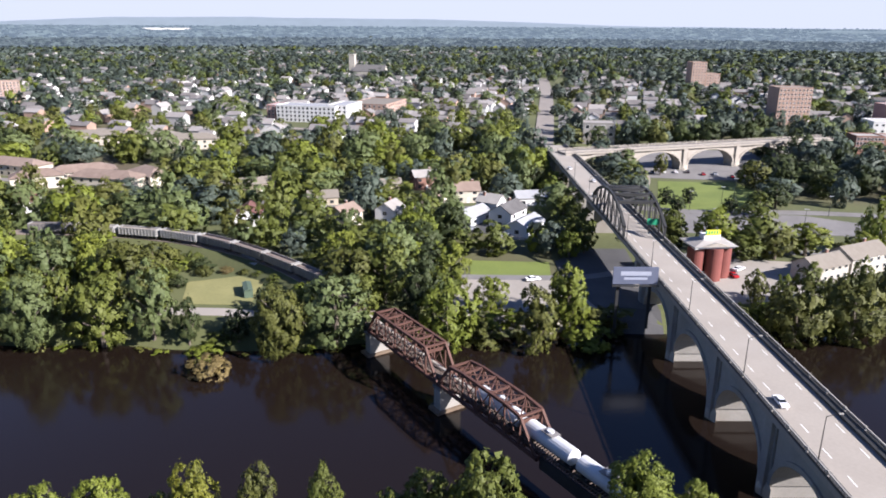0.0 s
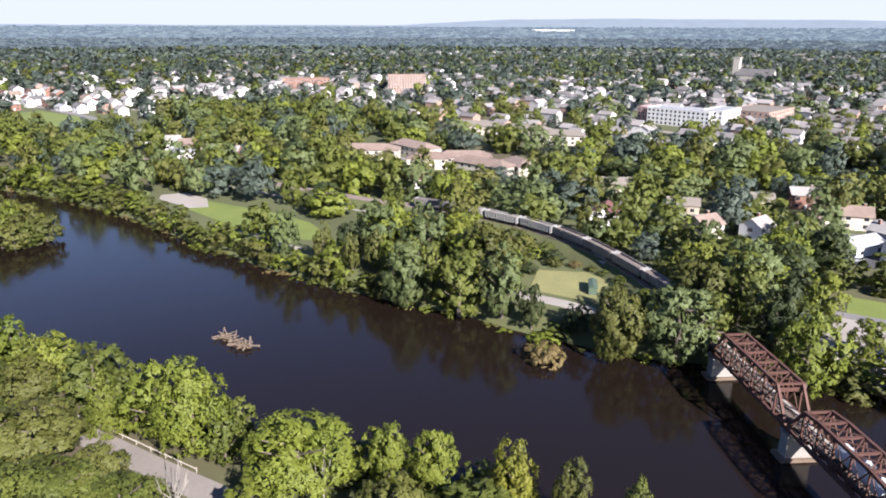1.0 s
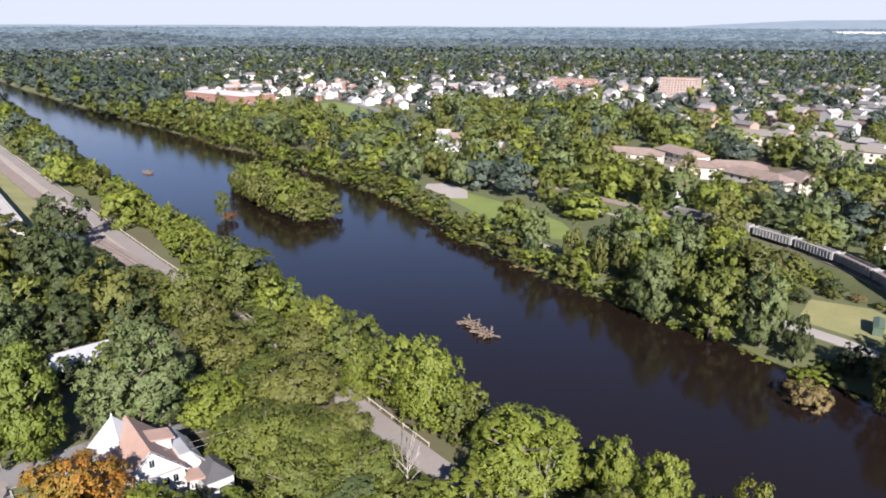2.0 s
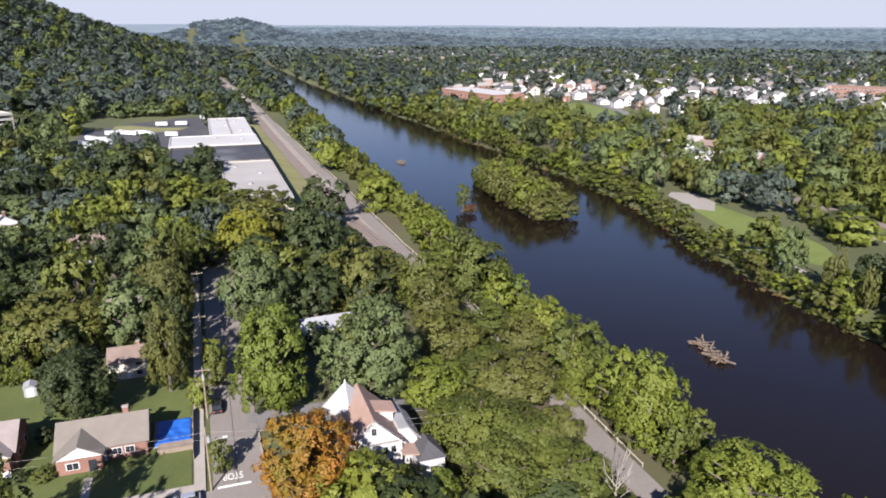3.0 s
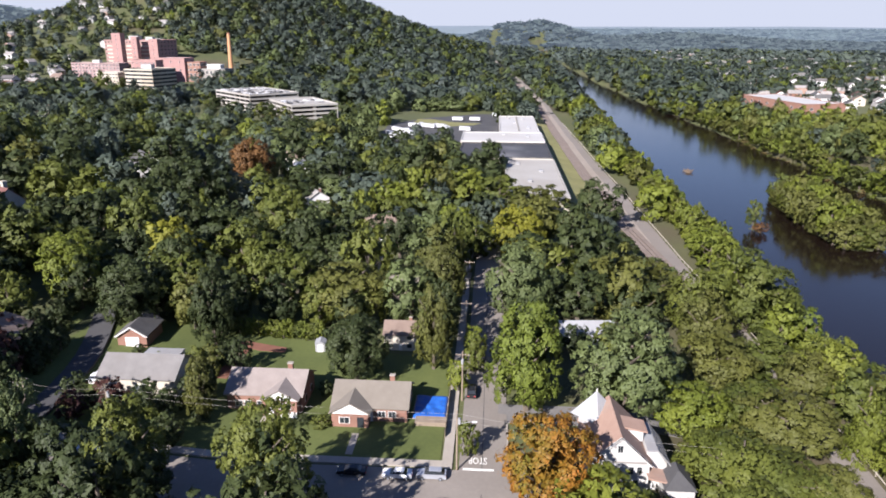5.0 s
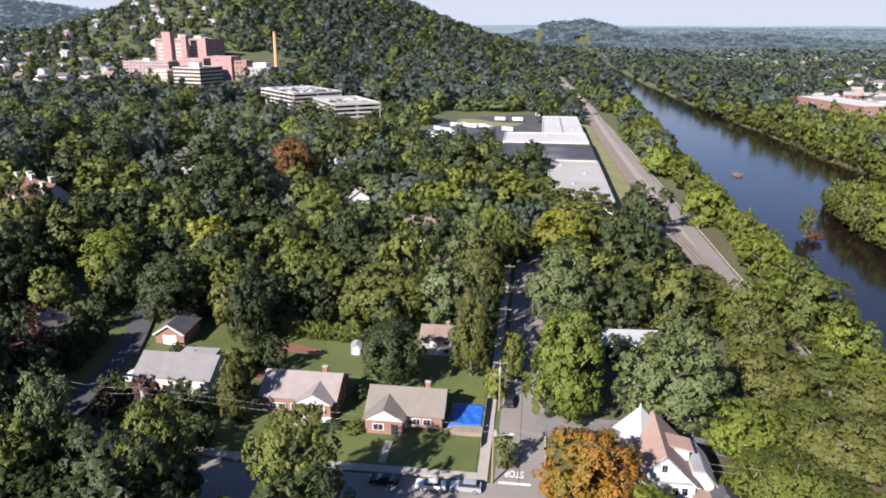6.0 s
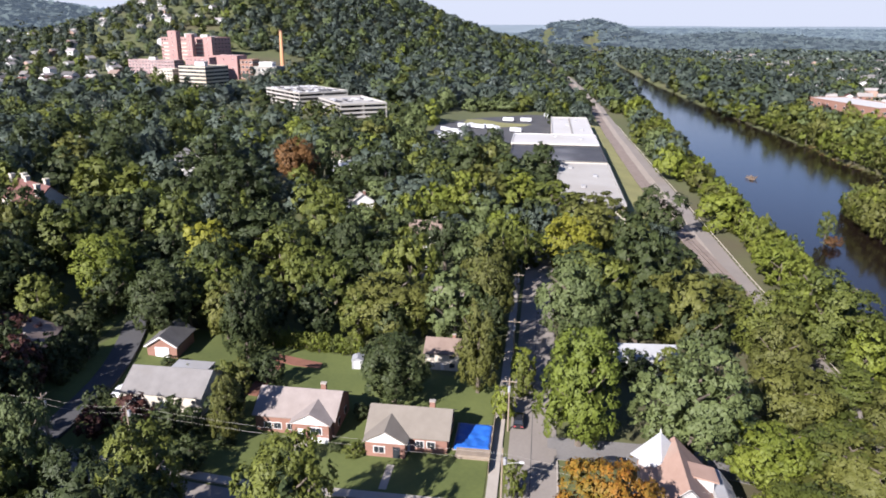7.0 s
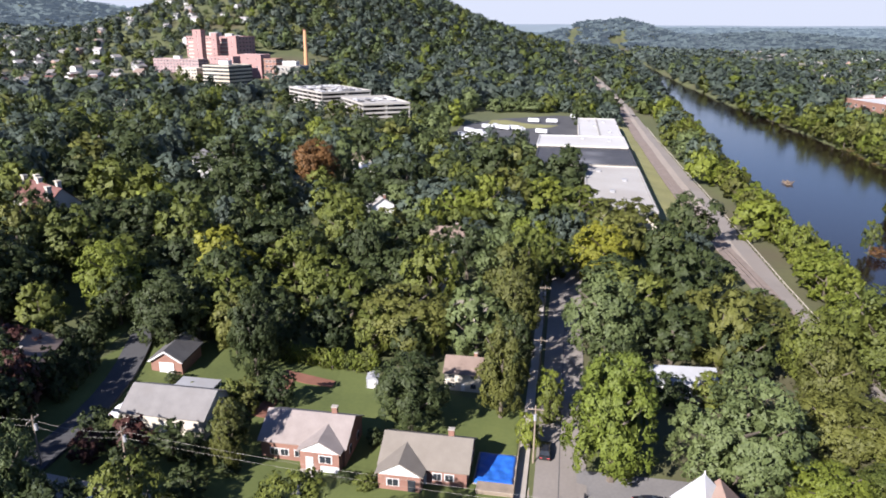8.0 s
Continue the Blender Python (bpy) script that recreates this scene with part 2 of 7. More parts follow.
M = dict(
    bark=material("bark", (0.05, 0.04, 0.03), (0.16, 0.13, 0.10), 1.5, 0.9, 0.03),
    paleb=material("pale_bark", (0.16, 0.145, 0.12), (0.30, 0.275, 0.235), 1.5, 0.9, 0.03),
    grass=material("lawn", (0.048, 0.066, 0.013), (0.102, 0.122, 0.028), 0.09, 0.95, 0.03, 0, 14),
    # brighter copy of the lawn with full sun put into its colour
    bright=material("sunlit_lawn", (0.080, 0.110, 0.018), (0.150, 0.185, 0.036), 0.09, 0.95, 0.03, 0, 14),
    dry=material("dry_grass", (0.12, 0.122, 0.042), (0.235, 0.22, 0.085), 0.08, 0.95, 0.05, 0, 14),
    asphalt=material("asphalt", (0.10, 0.095, 0.09), (0.20, 0.19, 0.18), 0.12, 0.9, 0.01, 0, 18),
    oldroad=material("grey_road", (0.165, 0.145, 0.125), (0.245, 0.218, 0.188), 0.10, 0.9, 0.01, 0, 18),
    dark=material("dark_asphalt", (0.035, 0.035, 0.038), (0.075, 0.074, 0.074), 0.12, 0.88, 0.01, 0, 18),
    lot=material("pale_paving", (0.21, 0.191, 0.165), (0.315, 0.285, 0.247), 0.07, 0.9, 0.01, 0, 20, stain=(0.23, 0.21, 0.185)),
    gravel=material("gravel", (0.20, 0.17, 0.14), (0.32, 0.275, 0.23), 0.25, 0.95, 0.03, 0, 16),
    ballast=material("ballast", (0.12, 0.095, 0.08), (0.24, 0.19, 0.155), 0.35, 0.95, 0.03, 0, 14),
    walk=material("concrete_walk", (0.259, 0.23, 0.194), (0.374, 0.338, 0.288), 0.35, 0.9, 0.01, 0, 14),
    concrete=material("concrete", (0.187, 0.176, 0.158), (0.317, 0.299, 0.266), 0.16, 0.85, 0.02, 0, 10, stain=(0.20, 0.175, 0.145)),
    pale=material("pale_concrete", (0.346, 0.31, 0.245), (0.475, 0.432, 0.353), 0.12, 0.85, 0.02, 0, 10, stain=(0.36, 0.30, 0.22)),
    deck=material("bridge_deck", (0.235, 0.208, 0.175), (0.325, 0.292, 0.248), 0.10, 0.9, 0.01, 0, 16, stain=(0.28, 0.255, 0.22)),
    paint=material("white_paint", (0.528, 0.52, 0.496), (0.64, 0.632, 0.608), 0.4, 0.7),
    line=material("road_paint", (0.60, 0.59, 0.55), (0.82, 0.81, 0.77), 2.5, 0.8, 0, 0, 6),
    brick=material("red_brick", (0.165, 0.085, 0.062), (0.27, 0.145, 0.105), 0.5, 0.9, 0.01, 0, 24, 0.3),
    pinkbrick=material("pink_brick", (0.25, 0.145, 0.132), (0.34, 0.208, 0.19), 0.12, 0.9, 0.01, 0, 30),
    clapboard=material("worn_white_clapboard", (0.37, 0.36, 0.345), (0.455, 0.445, 0.43), 0.5, 0.75, 0, 0, 9, stain=(0.35, 0.335, 0.31)),
    # far white walls toned down in colour to imitate haze
    farwall=material("haze_dulled_pale_walls", (0.30, 0.295, 0.285), (0.47, 0.46, 0.45), 0.01, 0.8, 0, 0, 8, 0, 0.8),
    siding=material("white_siding", (0.52, 0.51, 0.49), (0.66, 0.65, 0.63), 0.25, 0.7, 0, 0, 10, 0.35),
    cream=material("cream_siding", (0.375, 0.338, 0.27), (0.495, 0.45, 0.375), 0.25, 0.75, 0, 0, 10, 0.4),
    tan=material("tan_siding", (0.272, 0.224, 0.168), (0.4, 0.344, 0.264), 0.25, 0.8, 0, 0, 10, 0.4),
    stone=material("pale_stone", (0.288, 0.264, 0.224), (0.448, 0.416, 0.36), 0.5, 0.9, 0.02, 0, 10),
    redwall=material("red_paint", (0.30, 0.035, 0.04), (0.45, 0.07, 0.07), 0.4, 0.7),
    shingle=material("grey_shingle", (0.20, 0.185, 0.17), (0.32, 0.30, 0.275), 0.35, 0.95, 0.01, 0, 20, 0.5),
    salmon=material("salmon_shingle", (0.24, 0.15, 0.11), (0.35, 0.235, 0.18), 0.5, 0.95, 0.01, 0, 14, 0.1, stain=(0.27, 0.20, 0.16)),
    brownbrick=material("brown_brick", (0.25, 0.165, 0.125), (0.34, 0.235, 0.185), 0.2, 0.9, 0.01, 0, 30),
    mauve=material("mauve_brick", (0.225, 0.150, 0.145), (0.31, 0.215, 0.205), 0.15, 0.9, 0.01, 0, 30),
    farroof=material("weathered_roofs", (0.09, 0.082, 0.078), (0.27, 0.25, 0.235), 0.01, 0.9, 0, 0, 8, 0, 1.0),
    greyroof=material("worn_grey_shingle", (0.135, 0.128, 0.122), (0.21, 0.20, 0.19), 0.6, 0.95, 0.01, 0, 12, 0.1, stain=(0.16, 0.15, 0.14)),
    towpath=material("worn_towpath", (0.15, 0.132, 0.115), (0.225, 0.20, 0.175), 0.10, 0.95, 0.01, 0, 18, stain=(0.19, 0.165, 0.14)),
    pinkroof=material("pinkish_shingle", (0.185, 0.155, 0.138), (0.275, 0.237, 0.215), 0.6, 0.95, 0.01, 0, 12, 0.1),
    tanroof=material("tan_shingle", (0.14, 0.122, 0.099), (0.197, 0.174, 0.143), 0.6, 0.95, 0.01, 0, 12, 0.1),
    brownroof=material("brown_shingle", (0.135, 0.095, 0.075), (0.235, 0.178, 0.142), 0.4, 0.95, 0.01, 0, 16, 0.4),
    darkroof=material("dark_shingle", (0.055, 0.052, 0.052), (0.13, 0.125, 0.12), 0.4, 0.95, 0.01, 0, 16, 0.4),
    redroof=material("red_tile_roof", (0.085, 0.036, 0.030), (0.145, 0.066, 0.054), 0.5, 0.9, 0.02, 0, 14, 0.3),
    tinroof=material("pale_metal_roof", (0.235, 0.24, 0.245), (0.335, 0.34, 0.345), 0.3, 0.65, 0, 0.05, 10, stain=(0.25, 0.245, 0.24)),
    whiteroof=material("white_membrane_roof", (0.38, 0.37, 0.355), (0.47, 0.46, 0.44), 0.05, 0.8, 0, 0, 14, stain=(0.39, 0.375, 0.345)),
    paleroof=material("pale_gravel_roof", (0.28, 0.265, 0.24), (0.37, 0.355, 0.325), 0.06, 0.9, 0, 0, 18, stain=(0.29, 0.27, 0.24)),
    blackroof=material("black_membrane_roof", (0.025, 0.025, 0.028), (0.075, 0.072, 0.07), 0.06, 0.65, 0, 0, 8, stain=(0.15, 0.15, 0.15)),
    glass=material("window_glass", (0.015, 0.018, 0.022), (0.04, 0.045, 0.05), 0.3, 0.12),
    rust=material("rusty_steel", (0.056, 0.024, 0.017), (0.12, 0.056, 0.039), 0.5, 0.75, 0.005, 0.2, 9),
    steel=material("black_steel", (0.018, 0.018, 0.018), (0.05, 0.05, 0.048), 0.4, 0.6, 0, 0.3),
    rail=material("worn_rail", (0.16, 0.12, 0.10), (0.30, 0.25, 0.22), 1.0, 0.5, 0, 0.7),
    tie=material("wooden_tie", (0.07, 0.05, 0.04), (0.14, 0.11, 0.09), 1.5, 0.9),
    wood=material("weathered_wood", (0.16, 0.125, 0.09), (0.30, 0.24, 0.18), 0.8, 0.9, 0.01),
    mud=material("river_mud", (0.085, 0.060, 0.040), (0.19, 0.14, 0.095), 0.3, 0.9, 0.05),
    drift=material("driftwood", (0.095, 0.066, 0.045), (0.20, 0.152, 0.108), 1.2, 0.9, 0.02),
    tarp=material("blue_tarpaulin", (0.011, 0.064, 0.315), (0.03, 0.15, 0.525), 0.6, 0.35, 0.06, 0, 5),
    silo=material("red_silo_paint", (0.125, 0.032, 0.025), (0.20, 0.058, 0.044), 0.25, 0.7, 0, 0, 8),
    banner=material("slate_blue_banner", (0.075, 0.085, 0.125), (0.11, 0.125, 0.175), 0.3, 0.6),
    lettering=material("pale_lettering", (0.26, 0.28, 0.34), (0.34, 0.36, 0.42), 1, 0.7),
    sign=material("yellow_sign", (0.62, 0.60, 0.02), (0.74, 0.72, 0.04), 1, 0.5),
    signgreen=material("sign_green", (0.01, 0.20, 0.10), (0.02, 0.27, 0.14), 1, 0.5),
    hopper=material("grey_hopper_steel", (0.13, 0.12, 0.114), (0.234, 0.218, 0.205), 0.3, 0.7, 0, 0.1, 10, 0.5),
    hopperpale=material("pale_hopper_steel", (0.20, 0.195, 0.185), (0.30, 0.292, 0.278), 0.3, 0.7, 0, 0.1, 10, 0.3),
    tank=material("white_tank_car", (0.42, 0.427, 0.435), (0.555, 0.562, 0.57), 0.3, 0.45, 0, 0, 8, stain=(0.46, 0.45, 0.43)),
    carwhite=material("white_car_paint", (0.72, 0.72, 0.72), (0.78, 0.78, 0.78), 1, 0.25),
    carsilver=material("silver_car_paint", (0.34, 0.36, 0.40), (0.42, 0.44, 0.48), 1, 0.25, 0, 0.4),
    carmix=material("mixed_car_paint", (0.02, 0.02, 0.025), (0.62, 0.62, 0.62), 0.01, 0.3, 0, 0, 4, 0, 1.6),
    carblack=material("black_car_paint", (0.010, 0.010, 0.012), (0.02, 0.02, 0.022), 1, 0.22),
    carred=material("red_car_paint", (0.30, 0.012, 0.015), (0.40, 0.02, 0.022), 1, 0.25),
    rubber=material("tyre_rubber", (0.012, 0.012, 0.012), (0.03, 0.03, 0.03), 3, 0.9),
    chimney=material("chimney_brick", (0.40, 0.20, 0.10), (0.52, 0.29, 0.15), 0.08, 0.9, 0.01, 0, 30),
    boxgreen=material("green_box_paint", (0.05, 0.075, 0.05), (0.08, 0.115, 0.075), 0.7, 0.6),
    mulch=material("red_mulch", (0.13, 0.055, 0.035), (0.22, 0.095, 0.060), 0.6, 0.95, 0.04),
)


def ground_material():
    """Woodland soil and rough grass, greener and browner in patches."""
    m = material("rough_ground", (0.040, 0.050, 0.016), (0.105, 0.112, 0.038), 0.02, 0.95, 0.15, 0, 25, stain=(0.075, 0.058, 0.032))
    return m


def water_material():
    m = bpy.data.materials.new("river_water")
    m.use_nodes = True
    n, link = m.node_tree.nodes, m.node_tree.links.new
    b = n["Principled BSDF"]
    b.inputs["Base Color"].default_value = (0.0095, 0.0063, 0.0047, 1)
    b.inputs["Roughness"].default_value, b.inputs["IOR"].default_value = 0.11, 1.33
    where = n.new("ShaderNodeTexCoord").outputs["Object"]
    wave, slow = n.new("ShaderNodeTexNoise"), n.new("ShaderNodeTexNoise")
    wave.inputs["Scale"].default_value, slow.inputs["Scale"].default_value = 1.1, 0.05
    wave.inputs["Detail"].default_value = 3
    link(where, wave.inputs["Vector"]), link(where, slow.inputs["Vector"])
    calm = n.new("ShaderNodeMapRange")
    calm.inputs[1].default_value, calm.inputs[2].default_value = 0.35, 0.7
    calm.inputs[3].default_value, calm.inputs[4].default_value = 0.07, 0.22
    link(slow.outputs[0], calm.inputs[0])
    bump = n.new("ShaderNodeBump")
    bump.inputs["Distance"].default_value = 0.12
    link(calm.outputs[0], bump.inputs["Strength"]), link(wave.outputs[0], bump.inputs["Height"])
    link(bump.outputs[0], b.inputs["Normal"])
    return m


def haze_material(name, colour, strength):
    """Far hills in morning haze: a plain backdrop, the haze painted as bluish emission."""
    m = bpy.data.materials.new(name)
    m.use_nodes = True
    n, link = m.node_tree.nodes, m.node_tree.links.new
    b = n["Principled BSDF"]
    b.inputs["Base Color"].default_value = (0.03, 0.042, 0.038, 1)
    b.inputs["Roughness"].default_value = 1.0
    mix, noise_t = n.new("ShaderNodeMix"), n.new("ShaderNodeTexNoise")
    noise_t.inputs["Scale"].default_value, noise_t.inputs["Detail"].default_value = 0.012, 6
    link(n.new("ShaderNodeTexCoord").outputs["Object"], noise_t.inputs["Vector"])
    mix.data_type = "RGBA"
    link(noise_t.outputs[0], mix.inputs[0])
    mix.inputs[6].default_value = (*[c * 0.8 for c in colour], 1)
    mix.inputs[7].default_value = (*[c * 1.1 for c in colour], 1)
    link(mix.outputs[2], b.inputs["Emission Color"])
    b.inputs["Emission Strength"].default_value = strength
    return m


# ---- the lie of the land ----
def smooth(a, b, v):
    t = np.clip((v - a) / (b - a), 0, 1)
    return t * t * (3 - 2 * t)


def near_bank(x):
    line = np.interp(x, (-2300, -1700, -1300, -1000, -650, -400, -250, -170, -100, 0, 100, 400), (108, 112, 110, 104, 93, 84, 84, 82, 85, 92, 97, 104))
    return line + 1.3 * np.sin(x / 11.0) + 0.8 * np.sin(x / 4.3 + 1)


def far_bank(x):
    line = np.interp(x, (-2300, -1700, -1300, -1023, -865, -674, -532, -343, -295, -227, -164, -57, 42, 400), (146, 149, 149, 151, 156, 165, 175, 182, 185, 173, 160, 158, 173, 190))
    return line + 1.2 * np.sin(x / 13.0 + 2) + 0.7 * np.sin(x / 5.1)


def hump(x, y, cx, cy, sx, sy, h):
    return h * np.exp(-((x - cx) / sx) ** 2 / 2 - ((y - cy) / sy) ** 2 / 2)


def ground_z(x, y):
    x, y = np.asarray(x, float), np.asarray(y, float)
    ds, dn = near_bank(x) - y, y - far_bank(x)
    south = -10.5 + 6.7 * smooth(-3, 7, ds) + 3.8 * smooth(30, 62, ds)
    south = south + 0.085 * np.clip(-40 - y, 0, 170) * smooth(-420, -260, x)
    south = south + hump(x, y, -1480, -520, 310, 247, 178)
    north = -10.5 + 6.7 * smooth(-3, 8, dn) + 4.5 * smooth(170, 420, dn)
    u, v = x + 289, y - 138 + 0.03 * (x + 289)
    z = np.where(ds > dn, south, north) + 3.6 * np.exp(-(u / 45) ** 4 - (v / 11) ** 4) + 3.0 * np.exp(-((x + 279) / 7) ** 4 - ((y - 107) / 4) ** 4)
    r = np.hypot(x, y)
    z = z + np.where(ds > dn, 0.4, 1.0) * 52 * smooth(1500, 4700, r)
    z = z + hump(x, y, -2560, 115, 260, 135, 78) + hump(x, y, -2620, 640, 260, 190, 26) + hump(x, y, -2050, -1750, 600, 420, 135)
    return z + 0.25 * np.sin(x / 17) * np.cos(y / 23) * smooth(4, 30, np.maximum(ds, dn))


def gz(x, y):
    return float(ground_z(x, y))


# ---- builders ----
class Shape:
    """Collects boxes, prisms, tubes and beams into one mesh."""

    def __init__(self):
        self.v, self.f = [], []

    def add(self, verts, faces):
        k = len(self.v)
        self.v += [tuple(p) for p in verts]
        self.f += [tuple(k + i for i in f) for f in faces]
        return self

    def box(self, x0, x1, y0, y1, z0, z1):
        return self.prism([(x0, y0), (x1, y0), (x1, y1), (x0, y1)], z0, z1)

    def prism(self, ring, z0, z1):
        n = len(ring)
        return self.add([(x, y, z0) for x, y in ring] + [(x, y, z1) for x, y in ring],
                        [tuple(range(n))[::-1], tuple(range(n, 2 * n))] + [(i, (i + 1) % n, n + (i + 1) % n, n + i) for i in range(n)])

    def slab(self, profile, axis, a, b):
        """A profile of (across, z) pairs drawn out along axis from a to b."""
        n = len(profile)
        place = (lambda u, z, w: (w, u, z)) if axis == "x" else (lambda u, z, w: (u, w, z))
        return self.add([place(u, z, a) for u, z in profile] + [place(u, z, b) for u, z in profile],
                        [tuple(range(n)), tuple(range(n, 2 * n))[::-1]] + [(i, n + i, n + (i + 1) % n, (i + 1) % n) for i in range(n)])

    def tube(self, p, q, r0, r1=None, n=8):
        p, q = Vector(p), Vector(q)
        r1 = r0 if r1 is None else r1
        turn = (q - p).to_track_quat("Z", "Y")
        ring = [turn @ Vector((math.cos(6.2832 * i / n), math.sin(6.2832 * i / n), 0)) for i in range(n)]
        return self.add([p + c * r0 for c in ring] + [q + c * r1 for c in ring],
                        [tuple(range(n))[::-1], tuple(range(n, 2 * n))] + [(i, (i + 1) % n, n + (i + 1) % n, n + i) for i in range(n)])

    def beam(self, p, q, w, h=None):
        """A square bar from p to q."""
        p, q = Vector(p), Vector(q)
        h = w if h is None else h
        along = (q - p).normalized()
        side = along.cross(Vector((0, 0, 1)))
        side = side.normalized() if side.length > 1e-4 else Vector((1, 0, 0))
        up = side.cross(along).normalized()
        c = [side * (sx * w / 2) + up * (sz * h / 2) for sx, sz in ((-1, -1), (1, -1), (1, 1), (-1, 1))]
        return self.add([p + o for o in c] + [q + o for o in c],
                        [(3, 2, 1, 0), (4, 5, 6, 7)] + [(i, (i + 1) % 4, 4 + (i + 1) % 4, 4 + i) for i in range(4)])

    def mesh(self, name, mat, smoothed=False):
        me = bpy.data.meshes.new(name)
        me.from_pydata(self.v, [], self.f)
        me.materials.append(mat)
        if smoothed:
            me.polygons.foreach_set("use_smooth", [True] * len(me.polygons))
        bm = bmesh.new()
        bm.from_mesh(me)
        bmesh.ops.recalc_face_normals(bm, faces=bm.faces)
        bm.to_mesh(me)
        bm.free()
        return me

    def put(self, name, mat, parent=None, label="", smoothed=False):
        ob = new(name, self.mesh(name, mat, smoothed))
        ob.parent = parent
        return tagged(ob, label)


def thing(name, label, category, x, y, z=None, turn=0.0, group=""):
    """An empty at a thing's base that carries its parts."""
    ob = new(name)
    ob.empty_display_size = 0.5
    ob.matrix_basis = pose(x, y, gz(x, y) if z is None else z, 0, 0, turn)
    return tagged(ob, label, category, group)


def ribbon(name, points, width, mat, label, lift=0.12, kind="structure", step=6.0, z=None, category=""):
    """A band laid on the ground along a line of points, with thin edges down into it."""
    pts = []
    for (ax, ay), (bx, by) in zip(points, points[1:]):
        k = max(1, int(math.hypot(bx - ax, by - ay) / step))
        pts += [(ax + (bx - ax) * i / k, ay + (by - ay) * i / k) for i in range(k)]
    pts.append(points[-1])
    for _ in range(4):
        pts = [pts[0]] + [tuple((a + 2 * b + c) / 4 for a, b, c in zip(p, q, r)) for p, q, r in zip(pts, pts[1:], pts[2:])] + [pts[-1]]
    s = Shape()
    rows = []
    for i, (x, y) in enumerate(pts):
        px, py = pts[max(i - 1, 0)]
        qx, qy = pts[min(i + 1, len(pts) - 1)]
        d = math.hypot(qx - px, qy - py)
        nx, ny = -(qy - py) / d, (qx - px) / d
        row = []
        top = max(gz(x + nx * width * k, y + ny * width * k) for k in (-0.5, 0, 0.5)) + lift if z is None else z
        for k in (-0.5, 0.5):
            row.append((x + nx * width * k, y + ny * width * k, top))
        for k in (0.5, -0.5):
            row.append((x + nx * width * k, y + ny * width * k, top - 0.5))
        rows.append(row)
    faces = []
    for i in range(len(rows) - 1):
        a, b = 4 * i, 4 * i + 4
        faces += [(a, a + 1, b + 1, b), (a + 1, a + 2, b + 2, b + 1), (a + 3, a, b, b + 3)]
    s.add([p for r in rows for p in r], faces)
    return tagged(s.put(name, mat), label, category, kind=kind)


def patch(name, ring, mat, label, lift=0.10, kind="structure", z=None):
    """A flat or gently lying area with an outline, as a thin slab on the ground."""
    bm = bmesh.new()
    face = bm.faces.new([bm.verts.new((x, y, 0)) for x, y in ring])
    size = max(max(p[0] for p in ring) - min(p[0] for p in ring), max(p[1] for p in ring) - min(p[1] for p in ring))
    cuts = min(6, int(math.log2(max(1, size / 6))) + 1)
    bmesh.ops.triangulate(bm, faces=bm.faces)
    for _ in range(cuts):
        long = [e for e in bm.edges if e.calc_length() > 6]
        if not long:
            break
        bmesh.ops.subdivide_edges(bm, edges=long, cuts=1)
        bmesh.ops.triangulate(bm, faces=bm.faces)
    for v in bm.verts:
        v.co.z = (gz(v.co.x, v.co.y) if z is None else z) + lift
    if face.is_valid:
        bmesh.ops.recalc_face_normals(bm, faces=bm.faces)
    for f in bm.faces:
        if f.normal.z < 0:
            f.normal_flip()
    edge = [e for e in bm.edges if e.is_boundary]
    out = bmesh.ops.extrude_edge_only(bm, edges=edge)
    for v in (g for g in out["geom"] if isinstance(g, bmesh.types.BMVert)):
        v.co.z -= 0.6
    me = bpy.data.meshes.new(name)
    bm.to_mesh(me)
    bm.free()
    me.materials.append(mat)
    return tagged(new(name, me), label, kind=kind)

# ---- ground, river, backdrop ----
def grid_lines(lo, hi, a, b, fine, grow):
    """Lines close together between a and b, wider and wider outside."""
    out, x, s = list(np.arange(a, b + 0.1, fine)), b, fine
    while x < hi:
        s *= grow
        x += s
        out.append(min(x, hi))
    x, s, left = a, fine, []
    while x > lo:
        s *= grow
        x -= s
        left.append(max(x, lo))
    return np.array(left[::-1] + out)


def build_ground():
    xs = grid_lines(-4850, 4850, -560, 190, 7.5, 1.07)
    ys = grid_lines(-4850, 4850, -170, 300, 4.5, 1.07)
    gx, gy = np.meshgrid(xs, ys)
    v = np.stack([gx, gy, ground_z(gx, gy)], -1).reshape(-1, 3)
    nx, ny = len(xs), len(ys)
    i = (np.arange(ny - 1)[:, None] * nx + np.arange(nx - 1)).ravel()
    f = np.stack([i, i + 1, i + nx + 1, i + nx], -1)
    me = bpy.data.meshes.new("ground")
    me.from_pydata(v.tolist(), [], f.tolist())
    me.polygons.foreach_set("use_smooth", [True] * len(me.polygons))
    me.materials.append(ground_material())
    tagged(new("ground", me), "rough grass and woodland soil of the river valley", kind="structure")


build_ground()

water_xs = np.arange(-2250, 900, 50.0)
water = Shape()
water.add([(x, float(near_bank(x)) - 4, -8.0) for x in water_xs] + [(x, float(far_bank(x)) + 4, -8.0) for x in water_xs],
          [(i, i + 1, len(water_xs) + i + 1, len(water_xs) + i) for i in range(len(water_xs) - 1)])
tagged(water.put("water", water_material()), "dark brown river with a calm, reflecting surface", kind="structure")


def far_ridge(name, r, a0, a1, top, seed, colour, strength, label):
    """A wooded ridge on the horizon, with a rounded cross section."""
    s, n = Shape(), 90
    rows = []
    for i in range(n + 1):
        a = radians(a0 + (a1 - a0) * i / n)
